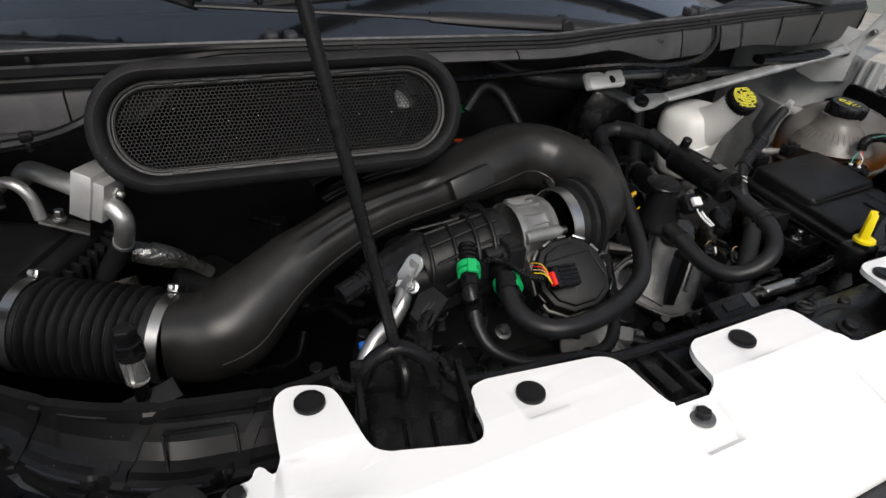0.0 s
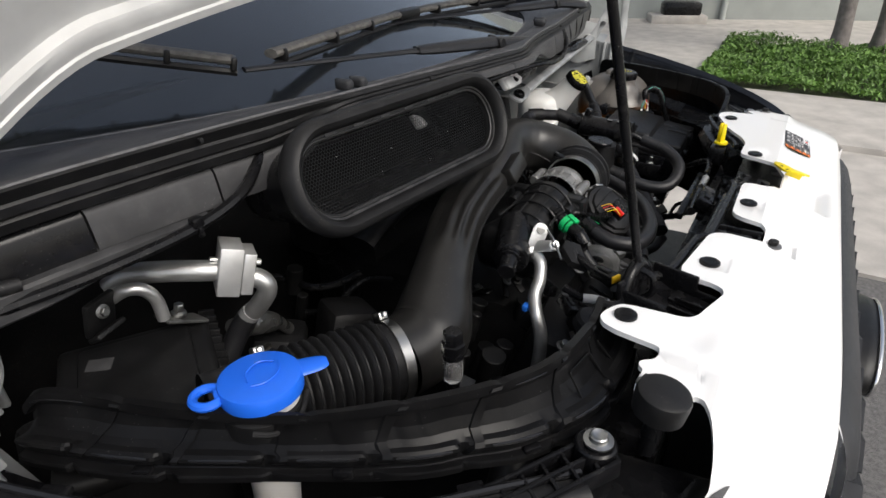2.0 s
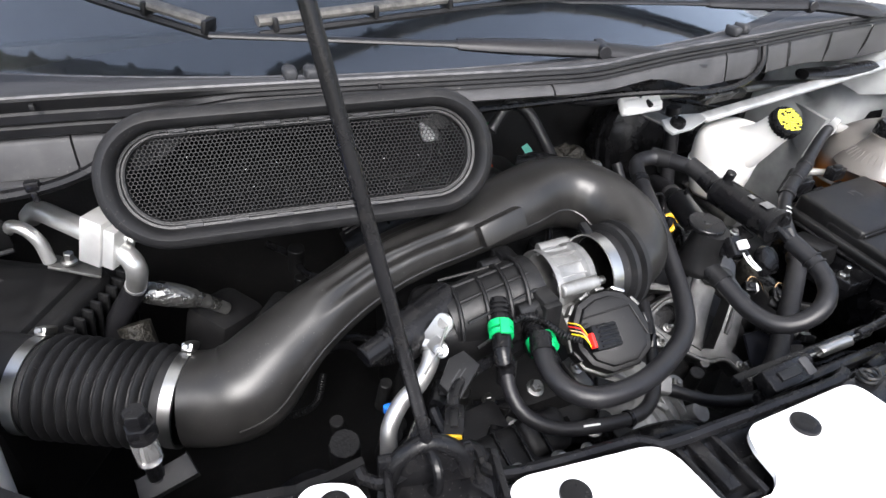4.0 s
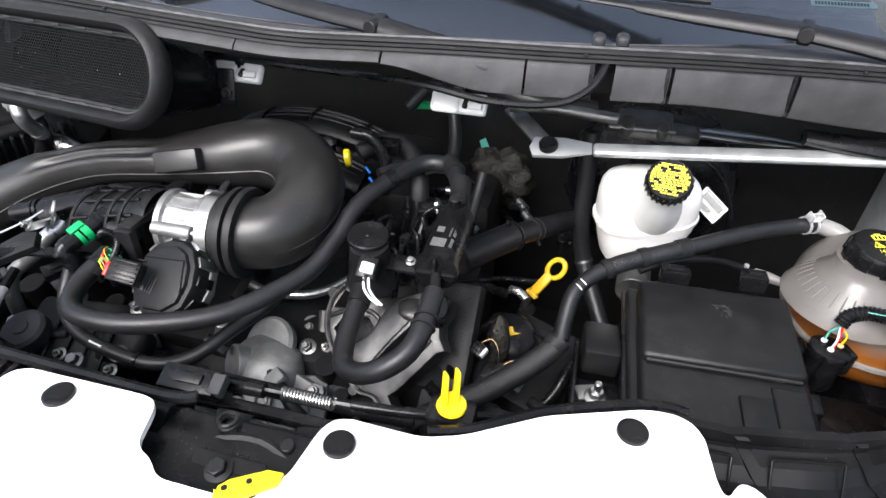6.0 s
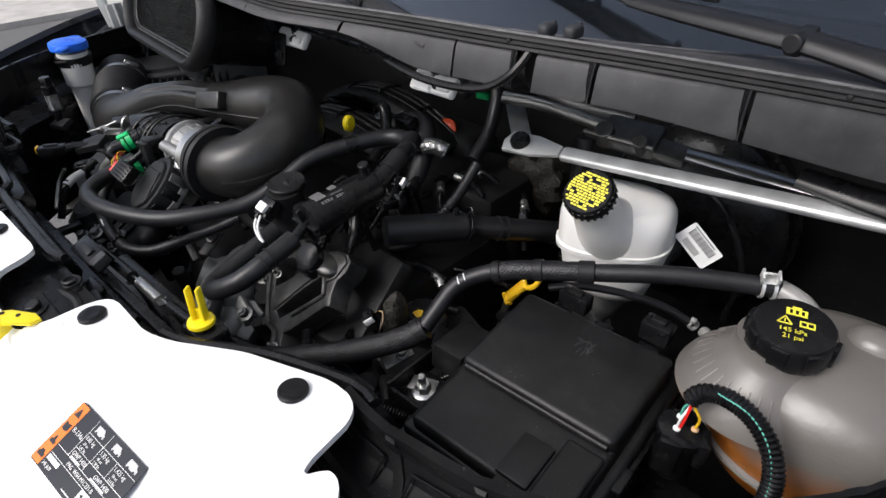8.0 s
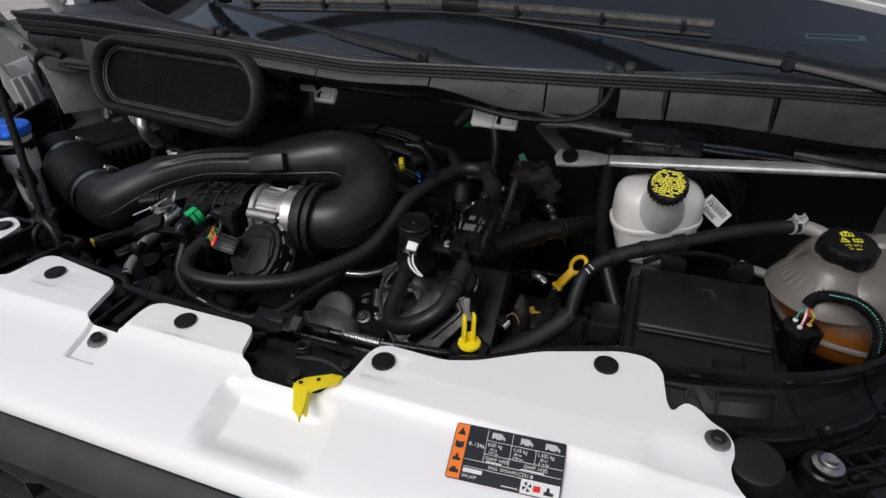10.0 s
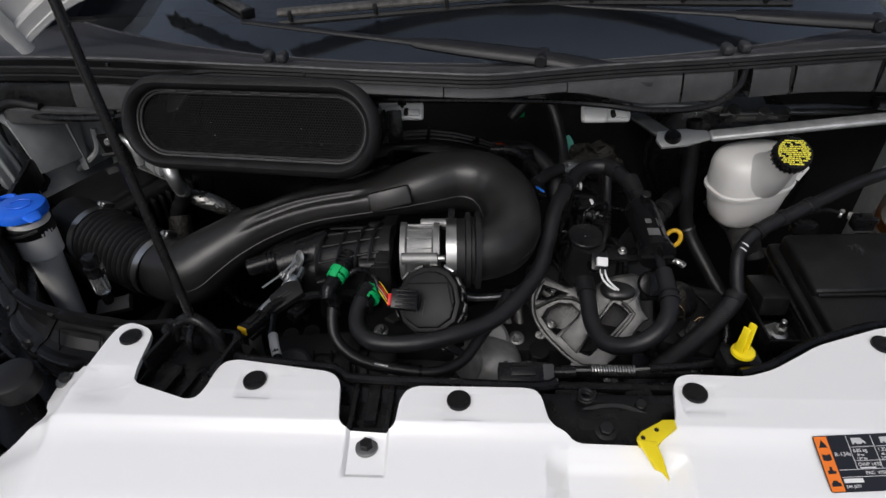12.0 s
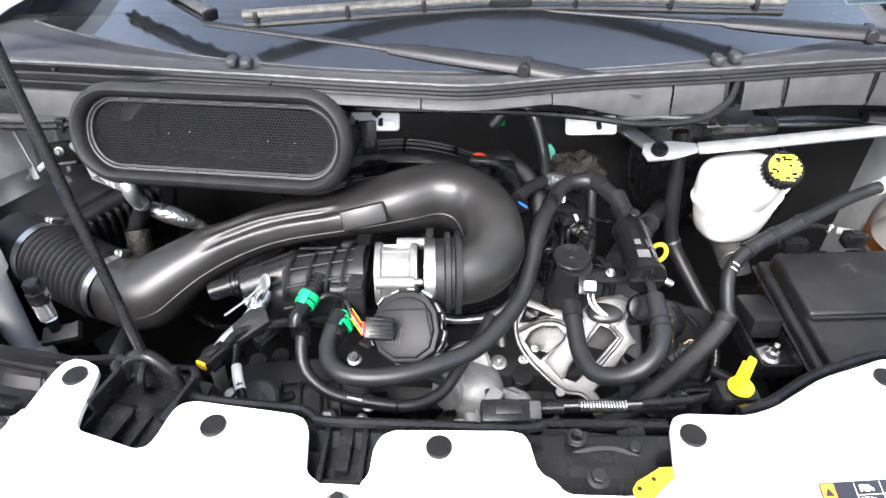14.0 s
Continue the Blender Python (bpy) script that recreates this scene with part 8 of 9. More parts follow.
# ---------- washer filler, drain bottle ----------
wash = thing("washer_filler", (-0.75, 0.268, 0.93), "milky white washer filler neck with a blue cap", "washer filler")
part("neck", lathe((-0.7455, 0.269, 0.93), (0.016, 0, 0.236), [(0, 0.018), (0.10, 0.022), (0.155, 0.024), (0.160, 0.030), (0.205, 0.031), (0.228, 0.030), (0.228, 0.0)], 32), MILKY, wash)
cap = part("cap", lathe((-0.7330, 0.268, 1.165), (0.02, 0.03, 1), [(0, 0), (-0.004, 0.034), (-0.003, 0.0365), (0.006, 0.0372), (0.011, 0.0355), (0.0125, 0.032), (0.0125, 0.0)], 48), BLUE, wash, "bright blue plastic cap with a tab")
part("tab", tube([(-0.718, 0.260, 1.172, 0.020), (-0.705, 0.250, 1.172, 0.0125), (-0.697, 0.244, 1.172, 0.0115), (-0.688, 0.237, 1.172, 0.0095), (-0.684, 0.234, 1.172, 0.006)], 0, 14, 0.003, flat=0.28, up=(0, 0, 1)), BLUE, cap)
part("hinge_loop", [tube([(-0.762 + 0.012 * math.cos(a) - 0.008, 0.287 + 0.012 * math.sin(a) + 0.005, 1.170) for a in np.linspace(0, 6.283, 17)], 0.0042, 8, 0.003), rbox(pose(-0.760, 0.284, 1.171, 0, 0, -30), (0.016, 0.014, 0.006), 0.002)], BLUE, cap)
part("pictogram", [tube([(-0.748, 0.262, 1.1790), (-0.738, 0.255, 1.1790), (-0.722, 0.256, 1.1790), (-0.712, 0.266, 1.1790)], 0.0008, 5, 0.004), tube([(-0.746, 0.268, 1.1790), (-0.738, 0.279, 1.1790), (-0.722, 0.280, 1.1790), (-0.714, 0.270, 1.1790)], 0.0008, 5, 0.004)], BLUE, cap)
part("collar", lathe((-0.7355, 0.270, 1.130), (0.05, 0.0, 1), [(0, 0.0312), (0, 0.0345), (0.018, 0.0350), (0.020, 0.0312)], 36), MATT, wash, "black collar")
part("strap", tube([(-0.765, 0.250, 1.145), (-0.752, 0.238, 1.140), (-0.728, 0.234, 1.140), (-0.702, 0.246, 1.145)], 0.003, 8, 0.006), RUBBER, wash)
part("lower_tank", rbox((-0.77, 0.22, 0.86), (0.12, 0.16, 0.14), 0.03, 3), MILKY, wash, "milky lower tank")
dr = thing("drain_bottle", (-0.575, 0.165, 1.08), "small clear bottle with a black hexagon cap", "small bottle")
part("cap", [lathe((-0.574, 0.166, 1.132), (0, 0, 1), [(0, 0), (0, 0.0125), (0.012, 0.0125), (0.013, 0.0105), (0.026, 0.0105), (0.028, 0.009), (0.028, 0)], 6), lathe((-0.574, 0.166, 1.128), (0, 0, 1), [(0, 0.009), (0, 0.012), (0.006, 0.012), (0.006, 0.009)], 24)], SATIN, dr)
part("bottle", lathe((-0.575, 0.165, 1.098), (0, 0, 1), [(0, 0), (0, 0.009), (0.002, 0.0105), (0.028, 0.0105), (0.032, 0.009)], 26), CLEAR, dr, "clear plastic bottle")
part("holder", rod((-0.576, 0.165, 1.06), (-0.575, 0.165, 1.097), 0.007), SATIN, dr)
tagged(part("duct_bracket", [prism([(0, 0), (0.050, 0.004), (0.046, 0.028), (0.030, 0.022), (0.0, 0.024)], frame_of((-0.590, 0.150, 1.060), (1, 0.1, 0.1), (0, -0.4, 0.9)), 0.010, 0.002), rod((-0.575, 0.165, 1.064), (-0.575, 0.163, 1.078), 0.006, n=14), rod((-0.550, 0.168, 1.064), (-0.550, 0.166, 1.076), 0.004, n=14)], RUBBER), "black plastic bracket below the intake duct", "bracket")

# ---------- brake reservoir, booster, wiper linkage ----------
res = thing("brake_fluid_reservoir", (0.44, 0.46, 1.0), "milky white brake fluid reservoir with a black cap", "fluid reservoir")
def lofted(at, turn, rows, e=0.62, n=48, tilt=0.0):
    """A moulded vessel from rings: height, half-width, half-depth; tilt raises the rings towards +x."""
    bm = bmesh.new()
    m = Matrix.Translation(Vector(at)) @ pose(0, 0, 0, 0, 0, turn)

    def f(w):
        return math.copysign(abs(w) ** e, w)
    rings = [[bm.verts.new(m @ Vector((w * f(math.cos(a)), d * f(math.sin(a)), z + tilt * w * f(math.cos(a))))) for a in np.linspace(0, 2 * math.pi, n + 1)[:-1]] for z, w, d in rows]
    for a, b in zip(rings, rings[1:]):
        for k in range(n):
            bm.faces.new((a[k], a[(k + 1) % n], b[(k + 1) % n], b[k]))
    bm.faces.new(rings[0][::-1])
    bm.faces.new(rings[-1])
    return bm


RES_AT, RES_TURN = (0.428, 0.480, 0), 15
part("lower_body", lofted(RES_AT, RES_TURN, [(1.006, 0.034, 0.026), (1.010, 0.046, 0.036), (1.020, 0.053, 0.042), (1.045, 0.0605, 0.047), (1.070, 0.0650, 0.050), (1.092, 0.0665, 0.0505)], 0.74), MILKY, res)
part("upper_body", lofted(RES_AT, RES_TURN, [(1.072, 0.0670, 0.051), (1.092, 0.0690, 0.0525), (1.116, 0.0690, 0.0525), (1.129, 0.0670, 0.0505), (1.138, 0.0620, 0.0460), (1.1435, 0.0530, 0.0380), (1.146, 0.0380, 0.0250), (1.1467, 0.016, 0.010)], 0.74), MILKY, res)
part("seam", lofted(RES_AT, RES_TURN, [(1.0790, 0.0670, 0.051), (1.0800, 0.0708, 0.0542), (1.0860, 0.0714, 0.0548), (1.0875, 0.0680, 0.0515)], 0.74, tilt=0.12), MILKY, res)
na = Vector((-0.06, -0.62, 0.80)).normalized()
nc = Vector((0.4325, 0.388, 1.186))
part("neck", tube([(0.432, 0.478, 1.088, 0.046), (0.432, 0.450, 1.114, 0.039), (0.432, 0.426, 1.138, 0.031), (0.432, 0.409, 1.159, 0.0268), (*(nc - na * 0.006), 0.0262)], 0, 36, 0.004), MILKY, res)
rc = part("cap", lathe(nc - na * 0.010, na, [(0, 0), (0, 0.0270), (0.003, 0.0278), (0.013, 0.0275), (0.016, 0.0255), (0.0165, 0)], 44), SATIN, res, "black cap with yellow print")
part("grip", [rbox(frame_of(nc - na * 0.004 + (na.orthogonal().normalized() * math.cos(a) + na.cross(na.orthogonal().normalized()) * math.sin(a)) * 0.0276, na, na.orthogonal().normalized() * math.cos(a) + na.cross(na.orthogonal().normalized()) * math.sin(a)), (0.014, 0.003, 0.002), 0.0005) for a in np.linspace(0, 6.28, 25)[:-1]], SATIN, rc)
cm = frame_of(nc + na * 0.0067, (1, -0.1, 0), na)
rnd = random.Random(8)
pr = []
for j in range(13):
    y = -0.0205 + 0.0032 * j
    half = math.sqrt(max(0, 0.0232 ** 2 - (y + 0.001) ** 2))
    x = -half
    while x < half - 0.002:
        w = rnd.uniform(0.0025, 0.0065)
        if rnd.random() < 0.9:
            pr.append((x, y, min(w, half - x), 0.0022))
        x += w + 0.0010
bars(cm, pr, rc, PRINT_YELLOW, "print_bar", "yellow unreadable print")
tag = thing("barcode_tag", (0.52, 0.52, 1.09), "white barcode tag hanging beside the brake reservoir", "tag")
tm = frame_of((0.500, 0.515, 1.108), (0.72, 0.05, -0.62), (0.15, -0.92, 0.35))
part("paper", prism(stadium(0.052, 0.030, 0.002, 3), tm @ Matrix.Translation((0.026, 0, 0)), 0.0008), LABEL_WHITE, tag)
bars(tm @ Matrix.Translation((0, 0, 0.0010)), [(0.006 + 0.0021 * k, 0.000, 0.0009 if k % 3 else 0.0014, 0.010) for k in range(19)] + [(0.010 + 0.0021 * k, -0.012, 0.0009, 0.008) for k in range(12)] + [(0.004, 0.0115, 0.036, 0.0012)], tag, LABEL_BLACK)
boost = thing("brake_booster", (0.50, 0.66, 0.85), "round black brake booster on the firewall", "brake booster")
part("shell", lathe((0.455, 0.76, 1.02), (-0.05, -1, 0.12), [(0, 0.13), (0.06, 0.14), (0.09, 0.138), (0.11, 0.120), (0.125, 0.075), (0.13, 0)], 56), SATIN, boost)
part("rim", ring(Vector((0.455, 0.76, 1.02)) + Vector((-0.05, -1, 0.12)).normalized() * 0.065, (-0.05, -1, 0.12), 0.138, 0.146, 0.008, 56), SATIN, boost)
part("master_cylinder", rod((0.445, 0.64, 1.0), (0.43, 0.42, 0.985), 0.024), ALU_DARK, boost)

link = thing("wiper_linkage", (0.3, 0.49, 1.15), "zinc-plated steel wiper linkage with a long flat rod", "wiper linkage")
p0, p1 = Vector((0.279, 0.478, 1.166)), Vector((0.860, 0.496, 1.217))
s = spline([tuple(p0), tuple(p0 + (p1 - p0) * 0.12), tuple(p0 + (p1 - p0) * 0.5), tuple(p1)], 0.02)
part("rod", [rbox(frame_of(p0 + (p1 - p0) * 0.555, p1 - p0, (0, -0.4, 0.9)), ((p1 - p0).length * 0.90, 0.021, 0.011), 0.005, 3), prism([(-0.02, -0.017), (0.022, -0.017), (0.06, -0.008), (0.06, 0.008), (0.022, 0.017), (-0.02, 0.017), (-0.026, 0)], frame_of(p0, p1 - p0, (0, -0.4, 0.9)), 0.005, 0.001)], ZINC, link)
part("ball_joint", lathe(p0 + Vector((0, -0.002, 0.004)), (0, -0.4, 0.9), [(0, 0), (0, 0.0135), (0.006, 0.0135), (0.010, 0.011), (0.011, 0.006), (0.013, 0.006), (0.013, 0)], 28), SATIN, link)
part("crank", [rbox(frame_of((0.249, 0.512, 1.178), (0.055, -0.055, -0.022), (0, -0.4, 0.9)), (0.105, 0.026, 0.006), 0.003)], STEEL_DULL, link)
part("tube_frame", tube([(0.215, 0.520, 1.205), (0.27, 0.532, 1.204), (0.33, 0.532, 1.201), (0.38, 0.532, 1.198), (0.42, 0.535, 1.195)], 0.0085, 14, 0.01), STEEL_DULL, link)
part("motor_casting", [rbox(pose(0.405, 0.530, 1.196, 20, 0, 4), (0.075, 0.045, 0.022), 0.006), rbox(pose(0.455, 0.528, 1.190, 20, 4, 2), (0.05, 0.028, 0.016), 0.005), rod((0.380, 0.522, 1.185), (0.380, 0.505, 1.208), 0.012), rod((0.428, 0.522, 1.185), (0.428, 0.504, 1.206), 0.009), rbox(pose(0.40, 0.510, 1.195, 50, 0, 4), (0.09, 0.006, 0.02), 0.002)], ALU_CAST, link)
part("outer_strip", tube([(0.475, 0.530, 1.194, 0.014), (0.52, 0.545, 1.187, 0.016), (0.57, 0.560, 1.180, 0.015), (0.64, 0.55, 1.182, 0.008), (0.76, 0.52, 1.19, 0.006)], 0, 12, 0.012, flat=0.5), STEEL, link)
part("cowl_drain", tube([(0.60, 0.505, 1.215, 0.016), (0.68, 0.500, 1.212, 0.020), (0.80, 0.505, 1.21, 0.020)], 0, 14, 0.02, flat=0.6), SATIN, link)
for x, y, z, w in ((-0.170, 0.448, 1.240, 0.074), (0.156, 0.444, 1.234, 0.076)):
    c = thing("cowl_bracket", (x, y, z), "white plastic bracket under the cowl edge", "bracket", "cowl brackets")
    part("block", [rbox(pose(x, y, z - 0.003, -38, 0, 0), (w, 0.014, 0.028), 0.005, 3), rbox(pose(x - w * 0.22, y - 0.006, z - 0.003, -38, 0, 0), (w * 0.5, 0.012, 0.024), 0.005, 3)], LABEL_WHITE, c)
    part("lug", rbox(pose(x + w * 0.30, y - 0.008, z - 0.002, -38, 0, 0), (w * 0.28, 0.010, 0.010), 0.003), LABEL_WHITE, c)
    part("screw", rod((x + 0.010, y - 0.002, z + 0.002), (x + 0.010, y - 0.014, z - 0.002), 0.004, n=10), DARK, c)
for x, y, z in ((-0.167, 0.452, 1.252), (0.154, 0.45, 1.247), (-0.645, 0.435, 1.246)):
    tagged(part("cable_clip", [rbox((x, y, z), (0.014, 0.010, 0.012), 0.002), rbox((x, y - 0.004, z - 0.010), (0.006, 0.006, 0.012), 0.0015)], SATIN), "small black clip holding a cable at the cowl", "clip", "cable clips")

# ---------- fuse box, battery post, coolant tank ----------
fuse = thing("fuse_box", (0.50, 0.225, 0.95), "black plastic fuse box with a stepped lid", "fuse box")
fm = frame_of((0.502, 0.222, 1.052), (1, 0.02, 0.02), (0, -0.11, 1))
part("base", rbox(fm @ Matrix.Translation((0, 0, -0.075)), (0.172, 0.196, 0.12), 0.006), SATIN, fuse)
part("rim", rbox(fm @ Matrix.Translation((0, 0, -0.002)), (0.188, 0.208, 0.016), 0.006, 3), PLASTIC, fuse)
lid = part("lid", [rbox(fm @ Matrix.Translation((0, 0.036, 0.014)), (0.166, 0.118, 0.036), 0.007, 3), rbox(fm @ Matrix.Translation((0.0, -0.032, 0.008)), (0.168, 0.134, 0.026), 0.007, 3)], PLASTIC, fuse, "matt black stepped lid")
part("latch_recess", rbox(fm @ Matrix.Translation((0.028, -0.072, 0.017)), (0.032, 0.046, 0.016), 0.003), PLASTIC, lid)
part("latch", rbox(fm @ Matrix.Translation((0.028, -0.098, 0.008)), (0.028, 0.014, 0.024), 0.003), PLASTIC, lid)
part("corner_block", rbox(fm @ Matrix.Translation((0.063, -0.066, 0.0165)), (0.036, 0.070, 0.014), 0.004, 3), PLASTIC, lid)
part("step_edge", rod(fm @ Vector((-0.078, -0.022, 0.0232)), fm @ Vector((0.078, -0.022, 0.0232)), 0.0035, n=12), PLASTIC, lid)
part("rim_flange", rbox(fm @ Matrix.Translation((0, 0, -0.010)), (0.196, 0.214, 0.005), 0.002), SATIN, fuse)
for k in range(9):
    part("side_rib", rbox(fm @ Matrix.Translation((-0.082 + 0.0205 * k, -0.104, -0.030)), (0.003, 0.010, 0.036), 0.001), SATIN, fuse)
    part("side_rib", rbox(fm @ Matrix.Translation((0.092, -0.088 + 0.022 * k, -0.032)), (0.010, 0.003, 0.036), 0.001), SATIN, fuse)
for x, y, sx, sy in ((0.096, -0.03, 0.010, 0.026), (0.097, 0.05, 0.010, 0.022), (-0.05, -0.108, 0.022, 0.010)):
    part("side_clip", rbox(fm @ Matrix.Translation((x, y, -0.006)), (sx, sy, 0.022), 0.002), SATIN, fuse)
for x in (-0.05, 0.0, 0.05):
    part("rear_clip", rbox(fm @ Matrix.Translation((x, 0.108, 0.0)), (0.022, 0.014, 0.024), 0.002), SATIN, fuse)
part("scuff", [rbox(fm @ Matrix.Translation((0.006 + random.uniform(-0.012, 0.012), 0.058 + random.uniform(-0.008, 0.008), 0.0323)) @ pose(0, 0, 0, 0, 0, random.uniform(0, 180)), (0.008, 0.0006, 0.0004), 0.0) for _ in range(16)], COWL, lid, "pale scuff marks")
post = thing("jump_start_post", (0.385, 0.20, 0.98), "black terminal cover with a bare steel stud", "terminal post")
part("cover", rbox(pose(0.382, 0.240, 1.032, -6, 0, 2), (0.042, 0.062, 0.034), 0.005), PLASTIC, post)
part("tray", [rbox(pose(0.380, 0.178, 1.009, 0, 0, 2), (0.052, 0.055, 0.010), 0.003), rbox((0.355, 0.20, 1.017), (0.004, 0.10, 0.03), 0.001), rbox((0.407, 0.20, 1.017), (0.004, 0.10, 0.03), 0.001)], SATIN, post)
part("stud", [rod((0.381, 0.178, 1.010), (0.381, 0.175, 1.042), 0.0042, n=14), hex_bolt((0.381, 0.178, 1.014), (0, -0.1, 1), 0.0085, 1.5, 0.012)], STEEL, post, "bright steel stud")
part("tray_wall", rbox((0.381, 0.152, 1.017), (0.052, 0.004, 0.022), 0.001), SATIN, post)
part("terminal_plate", rbox(pose(0.374, 0.184, 1.0155, 0, 0, 20), (0.030, 0.020, 0.003), 0.001), ALU, post)
dip = thing("oil_dipstick", (0.318, 0.49, 0.9), "amber-yellow plastic dipstick handle with a ring", "dipstick")
da = Vector((0.55, 0.29, 0.79)).normalized()
dn = Vector((-0.29, -0.81, 0.50))
dn = (dn - da * dn.dot(da)).normalized()
dc = Vector((0.318, 0.470, 0.966))
ring_pts = [dc + da * 0.0165 * math.cos(a) + da.cross(dn) * 0.0125 * math.sin(a) for a in np.linspace(0, 2 * math.pi, 33)]
part("ring", sweep(ring_pts, [0.0042] * 33, 10, caps=False), AMBER, dip)
grip = part("grip", [rbox(frame_of(dc - da * 0.036, da, dn), (0.044, 0.016, 0.008), 0.002), rbox(frame_of(dc - da * 0.057, da, dn), (0.007, 0.021, 0.012), 0.002)], AMBER, dip)
for off in (-0.0055, 0.0055):
    part("grip_rib", rbox(frame_of(dc - da * 0.036 + da.cross(dn) * off + dn * 0.0045, da, dn), (0.040, 0.0022, 0.003), 0.0006), AMBER, grip)
part("guide_tube", rod((0.282, 0.462, 0.912), (0.262, 0.465, 0.82), 0.006), STEEL_DULL, dip)

tank = thing("coolant_tank", (0.68, 0.38, 0.95), "cloudy clear plastic coolant tank with orange coolant", "coolant tank")
tc0 = Vector((0.712, 0.366, 1.066))
part("upper_shell", [blob(tc0 + Vector((0, 0, 0.000)), (0.105, 0.095, 0.085), 0.82, 44, 26)], TANK, tank)
part("neck", lathe((0.652, 0.334, 1.090), (0, 0, 1), [(0, 0.072), (0.012, 0.066), (0.024, 0.056), (0.034, 0.046), (0.044, 0.037), (0.050, 0.0335), (0.060, 0.033), (0.060, 0)], 44), TANK, tank)
for a in np.linspace(0, 2 * math.pi, 37)[:-1]:
    part("neck_flute", rod((0.652 + 0.0470 * math.cos(a), 0.334 + 0.0470 * math.sin(a), 1.1235), (0.652 + 0.0600 * math.cos(a), 0.334 + 0.0600 * math.sin(a), 1.1095), 0.0008, n=6), TANK, tank)
part("weld_seam", lofted((tc0.x, tc0.y, 0), 0, [(1.042, 0.102, 0.092), (1.0430, 0.1085, 0.0985), (1.0470, 0.1085, 0.0985), (1.048, 0.103, 0.093)], 0.82, 56), TANK_RIM, tank)
part("boss", blob((0.715, 0.380, 1.140), (0.026, 0.020, 0.022), 0.9, 22, 14), TANK, tank)
part("nipple", tube([(0.627, 0.431, 1.131), (0.650, 0.426, 1.128), (0.67, 0.41, 1.12)], 0.0105, 14, 0.008), TANK_RIM, tank)
part("side_nipple", tube([(0.575, 0.417, 1.054, 0.0062), (0.588, 0.408, 1.056, 0.0072), (0.603, 0.398, 1.058, 0.0060), (0.625, 0.388, 1.058, 0.0060)], 0, 14, 0.004), TANK_RIM, tank)
part("nipple_clip", [ring((0.563, 0.4185, 1.0555), (0.8, -0.5, 0.1), 0.0046, 0.0062, 0.005), rbox((0.563, 0.416, 1.063), (0.006, 0.006, 0.005), 0.001)], BRIGHT, tank)
tcap = part("cap", lathe((0.652, 0.330, 1.144), (0.02, -0.12, 1), [(0, 0), (0, 0.036), (0.004, 0.0375), (0.022, 0.0372), (0.028, 0.034), (0.0285, 0)], 48), SATIN, tank, "black screw cap with yellow print")
ka = Vector((0.02, -0.12, 1)).normalized()
for a in np.linspace(0, 6.283, 9)[:-1]:
    part("grip_lug", rbox(frame_of(Vector((0.652, 0.330, 1.144)) + ka * 0.012 + Vector((math.cos(a), math.sin(a), 0)) * 0.0365, Vector((-math.sin(a), math.cos(a), 0)), ka), (0.016, 0.006, 0.022), 0.002), SATIN, tcap)
km = frame_of(Vector((0.652, 0.330, 1.144)) + ka * 0.029, (0.97, 0.25, 0), ka)
words("145 kPa", km @ Matrix.Translation((-0.0135, -0.0115, 0)), 0.0074, PRINT_YELLOW, tcap)
words("21 psi", km @ Matrix.Translation((-0.0100, -0.0195, 0)), 0.0074, PRINT_YELLOW, tcap)
bars(km, [(-0.009, 0.011, 0.018, 0.009), (-0.004, 0.020, 0.008, 0.003), (0.003, -0.002, 0.013, 0.008)], tcap, PRINT_YELLOW, "pictogram", "yellow warning pictograms")
bars(km @ Matrix.Translation((0, 0, 0.0003)), [(-0.006, 0.013, 0.0025, 0.005), (-0.001, 0.013, 0.0025, 0.005), (0.004, 0.013, 0.0025, 0.005), (0.0045, 0.000, 0.0042, 0.004), (0.0103, 0.000, 0.0042, 0.004)], tcap, SATIN, "pictogram_gap")
tri_pts = [Vector((-0.015, -0.002, 0.0003)), Vector((-0.003, -0.002, 0.0003)), Vector((-0.009, 0.0075, 0.0003))]
part("pictogram", [rod(km @ p0, km @ p1, 0.0007, n=6, chamfer=0.0001) for p0, p1 in zip(tri_pts, tri_pts[1:] + tri_pts[:1])] + [rod(km @ Vector((-0.009, 0.000, 0.0003)), km @ Vector((-0.009, 0.0035, 0.0003)), 0.0006, n=6, chamfer=0.0001)], PRINT_YELLOW, tcap, "yellow warning triangle")
tcap.scale = (0.88, 0.88, 0.88)
tcap.location += Vector((0.006, 0.005, 0.003))
sensor = thing("level_sensor_connector", (0.605, 0.235, 1.05), "black electrical connector with coloured wires", "connector")
part("shell", [lathe((0.616, 0.254, 1.030), (0.05, 0.05, 1), [(0, 0), (0, 0.017), (0.004, 0.019), (0.040, 0.019), (0.043, 0.021), (0.050, 0.021), (0.052, 0.018), (0.052, 0)], 28), rbox(pose(0.616, 0.236, 1.062, 0, 4, 20), (0.020, 0.010, 0.040), 0.003), rbox(pose(0.636, 0.258, 1.066, 0, 4, 20), (0.010, 0.022, 0.030), 0.003)], SATIN, sensor)
